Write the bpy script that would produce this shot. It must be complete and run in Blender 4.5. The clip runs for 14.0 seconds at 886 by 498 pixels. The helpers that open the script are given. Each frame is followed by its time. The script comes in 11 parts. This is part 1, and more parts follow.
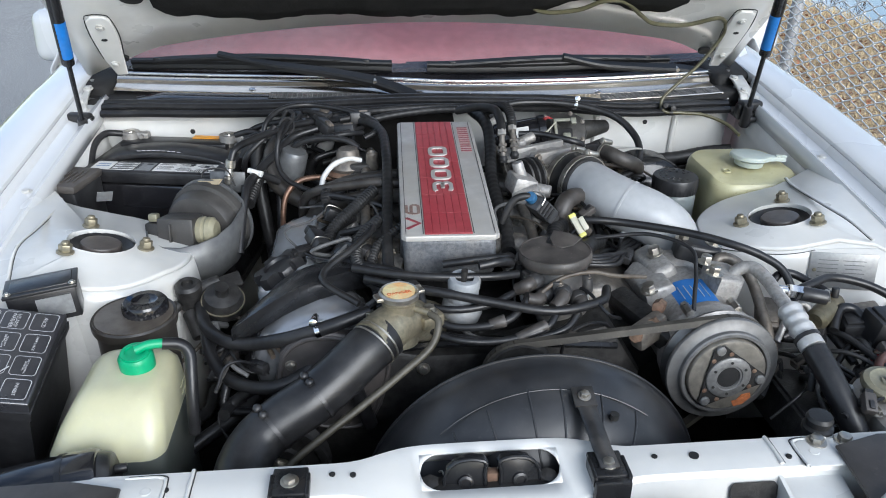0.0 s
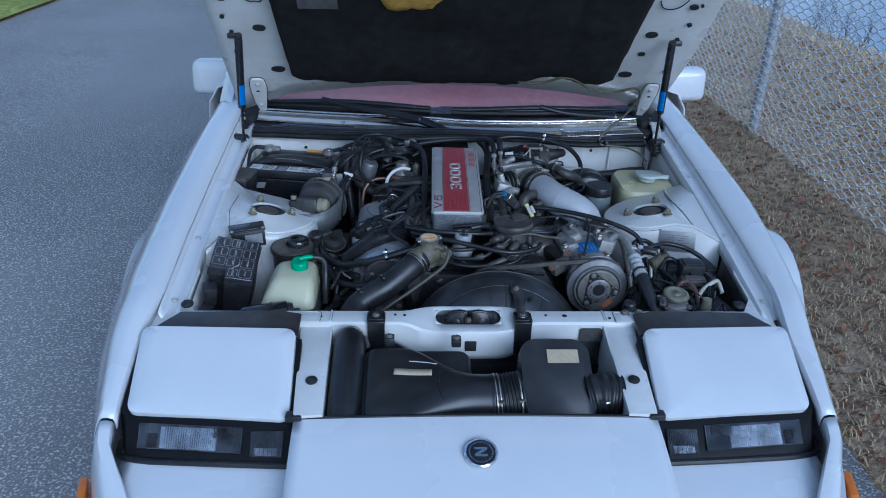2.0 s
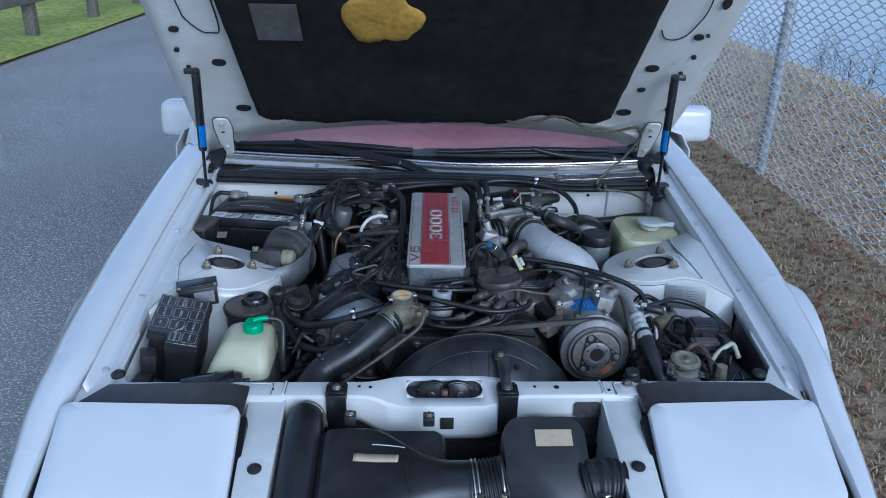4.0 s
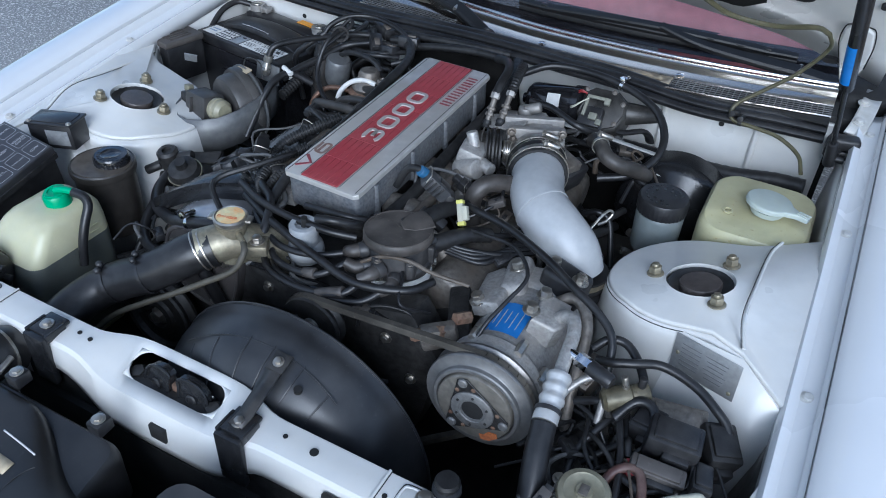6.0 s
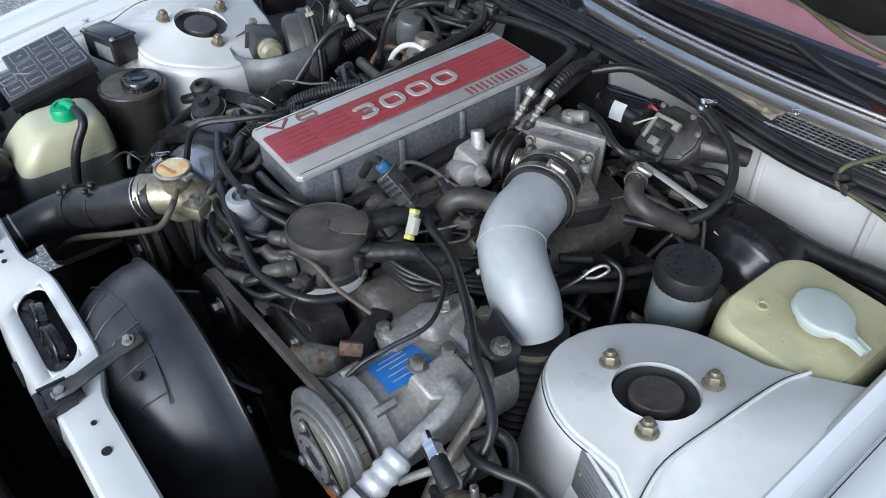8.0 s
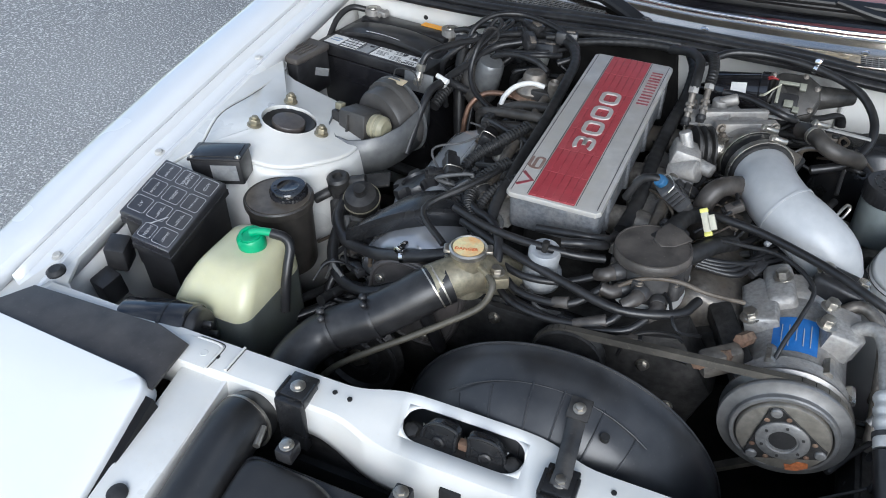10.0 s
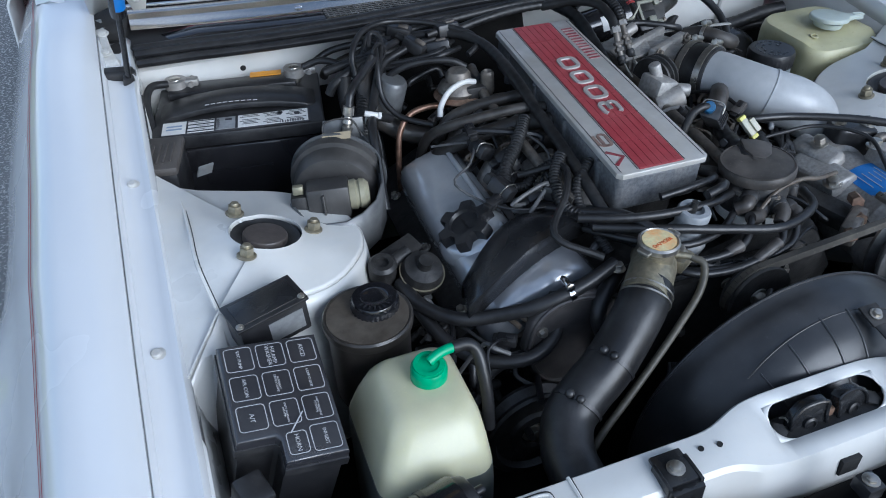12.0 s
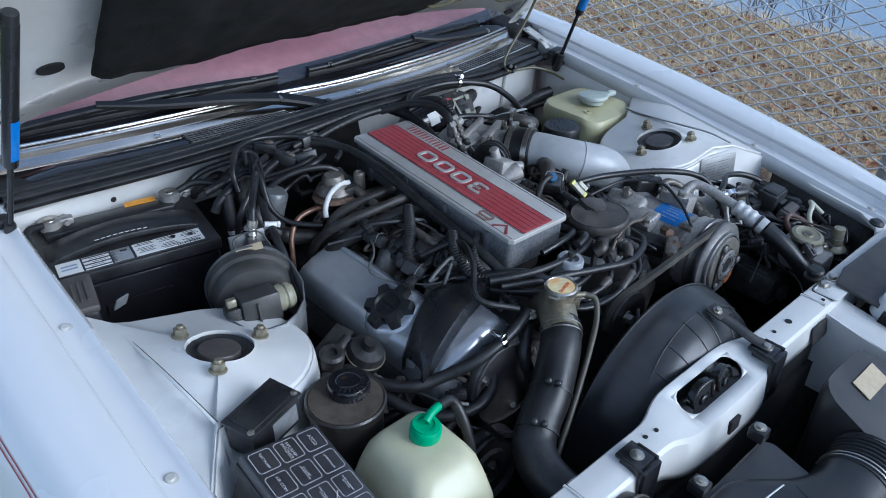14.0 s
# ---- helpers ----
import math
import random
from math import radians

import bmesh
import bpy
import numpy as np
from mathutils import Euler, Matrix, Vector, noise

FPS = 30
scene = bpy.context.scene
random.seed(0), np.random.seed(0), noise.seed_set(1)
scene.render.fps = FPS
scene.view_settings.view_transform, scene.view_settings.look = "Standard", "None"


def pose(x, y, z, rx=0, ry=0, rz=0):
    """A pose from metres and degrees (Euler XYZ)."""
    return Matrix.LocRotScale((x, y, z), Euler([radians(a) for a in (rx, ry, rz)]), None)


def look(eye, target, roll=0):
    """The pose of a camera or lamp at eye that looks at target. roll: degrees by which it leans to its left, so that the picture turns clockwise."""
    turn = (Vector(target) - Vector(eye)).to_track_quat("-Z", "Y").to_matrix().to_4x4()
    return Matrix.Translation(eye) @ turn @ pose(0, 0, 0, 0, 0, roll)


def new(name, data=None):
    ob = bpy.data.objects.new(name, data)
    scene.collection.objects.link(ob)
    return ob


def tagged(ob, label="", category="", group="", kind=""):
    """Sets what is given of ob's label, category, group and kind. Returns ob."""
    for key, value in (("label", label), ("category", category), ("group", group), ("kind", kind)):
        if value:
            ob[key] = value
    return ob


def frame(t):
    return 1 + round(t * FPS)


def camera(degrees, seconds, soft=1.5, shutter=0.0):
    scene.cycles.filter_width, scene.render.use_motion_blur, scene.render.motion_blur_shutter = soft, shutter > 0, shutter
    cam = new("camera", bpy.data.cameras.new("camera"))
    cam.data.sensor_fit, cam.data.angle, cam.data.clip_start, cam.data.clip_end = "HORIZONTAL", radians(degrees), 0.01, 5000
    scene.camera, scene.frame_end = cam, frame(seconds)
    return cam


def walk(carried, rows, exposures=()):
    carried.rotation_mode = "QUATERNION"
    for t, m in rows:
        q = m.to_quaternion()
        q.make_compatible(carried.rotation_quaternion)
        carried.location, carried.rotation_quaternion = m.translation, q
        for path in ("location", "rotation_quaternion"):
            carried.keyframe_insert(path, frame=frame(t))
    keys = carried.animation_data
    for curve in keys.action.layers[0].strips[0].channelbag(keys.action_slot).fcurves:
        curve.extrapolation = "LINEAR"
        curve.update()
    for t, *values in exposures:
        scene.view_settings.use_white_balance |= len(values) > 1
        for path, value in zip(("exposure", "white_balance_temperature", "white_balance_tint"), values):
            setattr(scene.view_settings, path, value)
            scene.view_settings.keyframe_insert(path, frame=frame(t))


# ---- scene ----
cam = camera(59.7, 14.0, soft=1.0)
PATH = [
    (0, (-0.106, -0.389, 1.244), (0.069, 1.391, 0.348), 0.5),
    (0.5, (-0.11, -0.6, 1.38), (0.002, 1.094, 0.322), 2.7),
    (1, (-0.078, -0.798, 1.501), (0.008, 0.885, 0.424), 3.8),
    (1.5, (-0.044, -1.03, 1.548), (0.02, 0.695, 0.538), 3.1),
    (2, (-0.129, -1.215, 1.564), (-0.038, 0.576, 0.677), 1.6),
    (2.5, (-0.23, -1.331, 1.558), (-0.078, 0.505, 0.781), 0.9),
    (2.7, (-0.24, -1.342, 1.549), (-0.079, 0.505, 0.8), 0.9),
    (4.8, (0.169, -0.67, 1.467), (-0.008, 1.11, 0.573), 2.0),
    (5, (0.238, -0.596, 1.46), (-0.044, 1.135, 0.5), 2.2),
    (5.5, (0.465, -0.439, 1.446), (-0.094, 1.139, 0.351), 2.5),
    (6, (0.552, -0.231, 1.407), (-0.148, 1.19, 0.187), 3.1),
    (6.5, (0.634, -0.04, 1.383), (-0.235, 1.182, 0.059), 3.5),
    (7, (0.716, 0.125, 1.372), (-0.303, 1.164, 0.001), 3.4),
    (7.5, (0.745, 0.188, 1.373), (-0.341, 1.162, 0.005), 2.9),
    (8, (0.734, 0.159, 1.376), (-0.402, 1.116, 0.036), 2.1),
    (8.5, (0.675, 0.067, 1.384), (-0.453, 1.057, 0.062), 0.9),
    (9, (0.507, -0.094, 1.382), (-0.498, 1.027, 0.065), -0.8),
    (9.2, (0.45, -0.148, 1.39), (-0.493, 1.033, 0.079), -1.3),
    (11.3, (-0.302, -0.363, 1.355), (-0.225, 1.276, 0.212), 1.0),
    (11.5, (-0.374, -0.283, 1.349), (-0.177, 1.334, 0.189), 0.2),
    (12, (-0.535, -0.162, 1.334), (-0.016, 1.313, 0.086), -1.8),
    (12.5, (-0.724, -0.094, 1.398), (0.076, 1.241, 0.143), -2.3),
    (13, (-0.801, -0.068, 1.412), (0.185, 1.191, 0.211), -0.5),
    (13.5, (-0.815, -0.075, 1.414), (0.252, 1.143, 0.24), 0.2),
    (14, (-0.81, -0.136, 1.414), (0.346, 1.096, 0.344), 1.5),
]
EXPOSURES = [(0.0, 0.68, 5850, 8), (0.5, 0.38, 5400, 8), (1.0, -0.01, 4800, 6), (2.0, -0.28, 4520, 7), (2.7, -0.25, 4560, 7), (5.0, 0.08, 4900, 8), (6.0, 0.34, 5150, 8), (7.5, 0.60, 5480, 8),
             (9.0, 0.68, 5850, 8), (11.5, 0.38, 5420, 8), (12.5, 0.25, 5170, 8), (14.0, 0.29, 5100, 8)]
walk(cam, [(t, look(eye, target, roll)) for t, eye, target, roll in PATH], EXPOSURES)

# ---- light ----
world = bpy.data.worlds.new("sky")
scene.world = world
world.use_nodes = True
wn = world.node_tree.nodes
sky = wn.new("ShaderNodeTexSky")
sky.sky_type = 'NISHITA'
sky.sun_disc = False
SUN_UP, SUN_ROUND = 24.0, 156.0
sky.sun_elevation, sky.sun_rotation = radians(SUN_UP), radians(SUN_ROUND)
sky.air_density, sky.dust_density, sky.ozone_density = 1.0, 1.2, 1.0
# broken cloud all over the sky
wl = world.node_tree.links
cloud_at, cloud, cloud_span, cloud_mix = wn.new("ShaderNodeTexCoord"), wn.new("ShaderNodeTexNoise"), wn.new("ShaderNodeMapRange"), wn.new("ShaderNodeMix")
cloud.inputs["Scale"].default_value, cloud.inputs["Detail"].default_value = 2.6, 7.0
wl.new(cloud_at.outputs["Generated"], cloud.inputs["Vector"])
for i, v in enumerate((0.42, 0.66, 0.05, 0.85), 1):
    cloud_span.inputs[i].default_value = v
wl.new(cloud.outputs["Fac"], cloud_span.inputs[0])
cloud_mix.data_type = 'RGBA'
cloud_mix.inputs["B"].default_value = (6.6, 6.9, 7.4, 1)
wl.new(cloud_span.outputs[0], cloud_mix.inputs["Factor"])
wl.new(sky.outputs[0], cloud_mix.inputs["A"])
wl.new(cloud_mix.outputs["Result"], wn["Background"].inputs[0])
wn["Background"].inputs[1].default_value = 0.12

sun = new("sun", bpy.data.lights.new("sun", 'SUN'))
sun.data.energy, sun.data.angle, sun.data.color = 2.4, radians(40), (1.0, 0.97, 0.93)
sun_way = Vector((math.sin(radians(SUN_ROUND)), math.cos(radians(SUN_ROUND)), math.tan(radians(SUN_UP))))
sun.matrix_world = look(sun_way.normalized() * 30, (0, 0, 0))


# ---- mesh tools ----
class G:
    """Collects shapes, in world metres, into one bmesh."""

    def __init__(self):
        self.bm = bmesh.new()

    def add(self, src, m=None):
        m = m or Matrix()
        src.verts.index_update()
        vs = [self.bm.verts.new(m @ v.co) for v in src.verts]
        for f in src.faces:
            try:
                self.bm.faces.new([vs[v.index] for v in f.verts])
            except ValueError:
                pass
        src.free()
        return self

    def box(self, c, size, rot=(0, 0, 0), bev=0.003, seg=2, top=(1, 1), m=None):
        t = bmesh.new()
        bmesh.ops.create_cube(t, size=1)
        for v in t.verts:
            k = top if v.co.z > 0 else (1, 1)
            v.co = Vector((v.co.x * size[0] * k[0], v.co.y * size[1] * k[1], v.co.z * size[2]))
        if bev:
            bmesh.ops.bevel(t, geom=list(t.edges), offset=bev, segments=seg, profile=0.5, affect='EDGES', clamp_overlap=True)
        return self.add(t, (m or Matrix()) @ pose(*c, *rot))

    def cyl(self, p0, p1, r0, r1=None, seg=20, bev=0.0, m=None):
        p0, p1 = Vector(p0), Vector(p1)
        t = bmesh.new()
        h = (p1 - p0).length
        bmesh.ops.create_cone(t, cap_ends=True, segments=seg, radius1=r0, radius2=r0 if r1 is None else r1, depth=h)
        if bev:
            rims = [e for e in t.edges if abs(e.verts[0].co.z - e.verts[1].co.z) < 1e-6]
            bmesh.ops.bevel(t, geom=rims, offset=bev, segments=2, profile=0.5, affect='EDGES', clamp_overlap=True)
        turn = (p1 - p0).to_track_quat('Z', 'Y').to_matrix().to_4x4()
        return self.add(t, (m or Matrix()) @ Matrix.Translation((p0 + p1) / 2) @ turn)

    def lathe(self, prof, at, way=(0, 0, 1), seg=32, squash=1.0):
        """Turns (radius, height) pairs round the line from at along way."""
        m = Matrix.Translation(at) @ Vector(way).to_track_quat('Z', 'Y').to_matrix().to_4x4()
        rings = []
        for r, h in prof:
            if r < 1e-6:
                rings.append([self.bm.verts.new(m @ Vector((0, 0, h)))])
            else:
                rings.append([self.bm.verts.new(m @ Vector((r * math.cos(a), squash * r * math.sin(a), h)))
                              for a in (2 * math.pi * i / seg for i in range(seg))])
        for a, b in zip(rings, rings[1:]):
            for i in range(seg):
                q = [a[i % len(a)], a[(i + 1) % len(a)], b[(i + 1) % len(b)], b[i % len(b)]]
                q = list(dict.fromkeys(q))
                if len(q) > 2:
                    self.bm.faces.new(q)
        for ring in (rings[0], rings[-1]):
            if len(ring) > 2:
                self.bm.faces.new(ring)
        return self

    def tube(self, pts, r, seg=10, res=5, ribs=0.0, pitch=0.006, flat=1.0, ends=True):
        """A hose along a smooth line through pts; ribs: depth of its corrugation."""
        line = smooth_line(pts, res)
        if ribs:
            line = resample(line, pitch / 4)
        n = len(line)
        rad = (lambda i: r[0] + (r[1] - r[0]) * i / max(1, n - 1)) if isinstance(r, tuple) else (lambda i: r)
        up = Vector((0.13, 0.21, 0.97))
        rings = []
        for i, p in enumerate(line):
            d = (line[min(i + 1, n - 1)] - line[max(i - 1, 0)]).normalized()
            side = up.cross(d)
            if side.length < 1e-4:
                side = Vector((1, 0, 0)).cross(d)
            side.normalize()
            up = d.cross(side)
            k = rad(i) + (ribs if ribs and i % 4 in (0, 1) else 0)
            rings.append([self.bm.verts.new(p + side * (k * math.cos(a)) + up * (k * flat * math.sin(a)))
                          for a in (2 * math.pi * j / seg for j in range(seg))])
        for a, b in zip(rings, rings[1:]):
            for j in range(seg):
                self.bm.faces.new((a[j], a[(j + 1) % seg], b[(j + 1) % seg], b[j]))
        if ends:
            self.bm.faces.new(rings[0][::-1])
            self.bm.faces.new(rings[-1])
        return self

    def prism(self, poly, h, m=None, bev=0.002, seg=2):
        """A flat outline in its own xy plane, raised by h along z, placed by m."""
        t = bmesh.new()
        low = [t.verts.new((x, y, 0)) for x, y in poly]
        top = [t.verts.new((x, y, h)) for x, y in poly]
        t.faces.new(low[::-1])
        t.faces.new(top)
        for i in range(len(poly)):
            j = (i + 1) % len(poly)
            t.faces.new((low[i], low[j], top[j], top[i]))
        bmesh.ops.recalc_face_normals(t, faces=t.faces)
        if bev:
            rim = [e for e in t.edges if abs(e.verts[0].co.z - h) < 1e-6 and abs(e.verts[1].co.z - h) < 1e-6]
            bmesh.ops.bevel(t, geom=rim, offset=bev, segments=seg, profile=0.5, affect='EDGES', clamp_overlap=True)
        return self.add(t, m)

    def ball(self, c, r, squash=(1, 1, 1), seg=14):
        t = bmesh.new()
        bmesh.ops.create_uvsphere(t, u_segments=seg, v_segments=max(6, seg // 2), radius=r)
        return self.add(t, Matrix.Translation(c) @ Matrix.Diagonal((*squash, 1)))

    def ring(self, c, way, r, thick, seg=24):
        way = Vector(way).normalized()
        return self.lathe([(r - thick, -thick), (r + thick, -thick), (r + thick, thick), (r - thick, thick), (r - thick, -thick)], c, way, seg)

    def bolt(self, p, way=(0, 0, 1), r=0.007, h=0.006):
        p, way = Vector(p), Vector(way).normalized()
        self.cyl(p, p + way * 0.0018, r * 1.5, seg=16, bev=0.0006)
        return self.cyl(p + way * 0.0015, p + way * (h + 0.0015), r, seg=6, bev=0.0007)

    def grid(self, rows, wrap=False):
        vs = [[self.bm.verts.new(p) for p in row] for row in rows]
        for a, b in zip(vs, vs[1:]):
            for i in range(len(a) - (0 if wrap else 1)):
                j = (i + 1) % len(a)
                self.bm.faces.new((a[i], a[j], b[j], b[i]))
        return self

    def loft(self, rings):
        vs = [[self.bm.verts.new(p) for p in ring] for ring in rings]
        for a, b in zip(vs, vs[1:]):
            for i in range(len(a)):
                j = (i + 1) % len(a)
                self.bm.faces.new((a[i], a[j], b[j], b[i]))
        self.bm.faces.new(vs[0][::-1])
        self.bm.faces.new(vs[-1])
        return self

    def ribbon(self, path, half, high, m, closed=False):
        """A raised flat stroke along a path in m's xy plane."""
        p = [Vector((x, y, 0)) for x, y in path]
        n, rows = len(p), []
        for i in range(n):
            a, b = (p[i - 1], p[(i + 1) % n]) if closed else (p[max(0, i - 1)], p[min(n - 1, i + 1)])
            d = (b - a).normalized()
            w = Vector((-d.y, d.x, 0)) * half
            rows.append([m @ (p[i] + w), m @ (p[i] + w * 0.9 + Vector((0, 0, high))), m @ (p[i] - w * 0.9 + Vector((0, 0, high))), m @ (p[i] - w)])
        if closed:
            rows.append([v.copy() for v in rows[0]])
        self.grid(rows, wrap=True)
        if not closed:
            for row in (rows[0], rows[-1]):
                self.bm.faces.new([self.bm.verts.new(v) for v in row])
        return self

    def clamp(self, c, way, r, wide=0.008):
        """A steel band with its worm screw."""
        c, way = Vector(c), Vector(way).normalized()
        self.lathe([(r, -wide / 2), (r + 0.0016, -wide / 2), (r + 0.0016, wide / 2), (r, wide / 2), (r, -wide / 2)], c, way, 28)
        side = way.cross(Vector((0.3, 0.2, 1))).normalized()
        up = side.cross(way).normalized()
        q = c + up * (r + 0.005)
        self.cyl(q - side * 0.011, q + side * 0.009, 0.0045, seg=10, bev=0.001)
        return self.cyl(q + side * 0.009, q + side * 0.014, 0.0055, seg=6, bev=0.0008)


def smooth_line(pts, res=5):
    p = [Vector(q) for q in pts]
    if len(p) < 3:
        return [p[0].lerp(p[-1], i / res) for i in range(res + 1)]
    p = [p[0] * 2 - p[1]] + p + [p[-1] * 2 - p[-2]]
    out = []
    for a, b, c, d in zip(p, p[1:], p[2:], p[3:]):
        for i in range(res):
            t = i / res
            out.append(0.5 * (2 * b + (c - a) * t + (2 * a - 5 * b + 4 * c - d) * t * t + (3 * b - a - 3 * c + d) * t ** 3))
    return out + [p[-2]]


def resample(line, step):
    out, left = [line[0]], step
    for a, b in zip(line, line[1:]):
        gap = (b - a).length
        while gap >= left:
            a = a + (b - a).normalized() * left
            out.append(a)
            gap, left = (b - a).length, step
        left -= gap
    return out


def round_loop(w, h, r, n=6):
    """The middle line of a rounded rectangle."""
    pts = []
    for i, (sx, sy) in enumerate(((1, 1), (-1, 1), (-1, -1), (1, -1))):
        for k in range(n):
            a = math.pi / 2 * (i + k / (n - 1))
            pts.append((sx * (w / 2 - r) + r * math.cos(a), sy * (h / 2 - r) + r * math.sin(a)))
    return pts


def rrect(x0, x1, y0, y1, r, n=6):
    pts = []
    for i, (x, y) in enumerate(((x1 - r, y1 - r), (x0 + r, y1 - r), (x0 + r, y0 + r), (x1 - r, y0 + r))):
        for k in range(n):
            a = radians(90 * i + 90 * k / (n - 1))
            pts.append((x + r * math.cos(a), y + r * math.sin(a)))
    return pts


ORIGIN = {}


def finish(name, g, material, at, angle=38):
    bm = g.bm
    bmesh.ops.recalc_face_normals(bm, faces=bm.faces)
    bmesh.ops.translate(bm, verts=bm.verts, vec=-Vector(at))
    me = bpy.data.meshes.new(name)
    bm.to_mesh(me)
    bm.free()
    me.shade_smooth()
    me.set_sharp_from_angle(angle=radians(angle))
    me.materials.append(material)
    return new(name, me)


def thing(name, at, label, category, group="", kind=""):
    ob = new(name)
    ob.location, ob.empty_display_size = at, 0.02
    ORIGIN[ob.name] = Vector(at)
    return tagged(ob, label, category, group, kind)


def part(name, g, material, parent, label="", angle=38):
    ob = finish(name, g, material, ORIGIN[parent.name], angle)
    ob.parent = parent
    ORIGIN[ob.name] = ORIGIN[parent.name]
    return tagged(ob, label)


def solo(name, g, material, at, label, category, group="", kind="", angle=38):
    ob = finish(name, g, material, at, angle)
    ob.location = at
    ORIGIN[ob.name] = Vector(at)
    return tagged(ob, label, category, group, kind)


def lettering(text, size, m, raise_by=0.0004, wide=1.0, bold=0.0):
    """Letters as a shape: their middle at m's origin, reading along its x."""
    cu = bpy.data.curves.new("letters", 'FONT')
    cu.body, cu.size, cu.extrude, cu.align_x, cu.align_y, cu.space_line = text, size, raise_by, 'CENTER', 'CENTER', 0.85
    cu.resolution_u, cu.offset = 3, bold
    ob = bpy.data.objects.new("letters", cu)
    me = bpy.data.meshes.new_from_object(ob)
    g = G()
    t = bmesh.new()
    t.from_mesh(me)
    g.add(t, m @ Matrix.Diagonal((wide, 1, 1, 1)))
    bpy.data.objects.remove(ob)
    bpy.data.curves.remove(cu)
    bpy.data.meshes.remove(me)
    return g


def frame_of(o, ex, ey):
    """The pose whose origin is o, whose x runs along ex and whose y leans to ey."""
    ex = Vector(ex).normalized()
    ez = ex.cross(Vector(ey)).normalized()
    ey = ez.cross(ex)
    m = Matrix((ex, ey, ez)).transposed().to_4x4()
    m.translation = o
    return m


# ---- materials ----
def mat(name, col, rough=0.5, metal=0.0, var=0.12, dust=0.0, dustcol=(0.26, 0.21, 0.15), size=0.02, bump=0.15, bsize=0.003,
        coat=0.0, sss=0.0, spec=0.5, trans=0.0, spread=5.0):
    if max(col) < 0.12:
        grey = sum(dustcol) / 3
        dustcol = tuple(0.5 * c + 0.5 * grey for c in dustcol)
    m = bpy.data.materials.new(name)
    m.use_nodes = True
    n, l = m.node_tree.nodes, m.node_tree.links
    b = n["Principled BSDF"]
    tc = n.new("ShaderNodeTexCoord")

    def noise_at(scale, detail=5.0):
        q = n.new("ShaderNodeTexNoise")
        q.inputs["Scale"].default_value, q.inputs["Detail"].default_value = scale, detail
        l.new(tc.outputs["Object"], q.inputs["Vector"])
        return q.outputs["Fac"]

    def span(v, a, b2, c, d):
        q = n.new("ShaderNodeMapRange")
        for i, x in enumerate((a, b2, c, d), 1):
            q.inputs[i].default_value = x
        l.new(v, q.inputs[0])
        return q.outputs[0]

    small, large, fine = noise_at(1 / size), noise_at(1 / (size * spread), 4.0), noise_at(1 / bsize, 3.0)
    tint = n.new("ShaderNodeMix")
    tint.data_type = 'RGBA'
    tint.inputs["A"].default_value = (*[c * (1 - var) for c in col], 1)
    tint.inputs["B"].default_value = (*[min(1, c * (1 + var)) for c in col], 1)
    l.new(span(small, 0.3, 0.7, 0, 1), tint.inputs["Factor"])
    out = tint.outputs["Result"]
    if dust:
        both = n.new("ShaderNodeMath")
        both.operation = 'MULTIPLY'
        l.new(span(large, 0.38, 0.68, 0, 1), both.inputs[0])
        l.new(span(small, 0.3, 0.65, dust * 0.35, dust), both.inputs[1])
        mix = n.new("ShaderNodeMix")
        mix.data_type = 'RGBA'
        mix.inputs["B"].default_value = (*dustcol, 1)
        l.new(out, mix.inputs["A"])
        l.new(both.outputs[0], mix.inputs["Factor"])
        out = mix.outputs["Result"]
    if dust:
        speck = n.new("ShaderNodeMix")
        speck.data_type = 'RGBA'
        speck.inputs["B"].default_value = (*[min(0.8, c * 1.25) for c in dustcol], 1)
        l.new(out, speck.inputs["A"])
        l.new(span(noise_at(5.5 / size, 2.0), 0.64, 0.78, 0, min(0.5, dust * 0.6)), speck.inputs["Factor"])
        out = speck.outputs["Result"]
    l.new(out, b.inputs["Base Color"])
    l.new(span(large, 0.3, 0.7, max(0.02, rough * 0.8), min(1, rough * 1.2)), b.inputs["Roughness"])
    b.inputs["Metallic"].default_value = metal
    b.inputs["Specular IOR Level"].default_value = spec
    b.inputs["Coat Weight"].default_value = coat
    b.inputs["Coat Roughness"].default_value = 0.04
    b.inputs["Transmission Weight"].default_value = trans
    if sss:
        b.inputs["Subsurface Weight"].default_value = sss
        b.inputs["Subsurface Radius"].default_value = (0.02, 0.018, 0.01)
    if bump:
        bu = n.new("ShaderNodeBump")
        bu.inputs["Strength"].default_value, bu.inputs["Distance"].default_value = bump, 0.001
        l.new(fine, bu.inputs["Height"])
        l.new(bu.outputs[0], b.inputs["Normal"])
    return m


WHITE = mat("white_paint", (0.65, 0.66, 0.67), 0.26, var=0.012, size=0.08, bump=0.012, coat=1.0)
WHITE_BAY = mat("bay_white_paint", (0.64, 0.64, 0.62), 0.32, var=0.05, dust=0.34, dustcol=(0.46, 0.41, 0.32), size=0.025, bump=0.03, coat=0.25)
PAINTED_SCREW = mat("painted_screw", (0.52, 0.52, 0.50), 0.36, 0.1, var=0.1, dust=0.5, dustcol=(0.30, 0.26, 0.20), size=0.004, bump=0.1)
MOULDED = mat("moulded_black_plastic", (0.0200, 0.0208, 0.0230), 0.36, var=0.3, dust=0.45, dustcol=(0.065, 0.060, 0.055), size=0.030, bump=0.05, spec=0.55, spread=3.0)
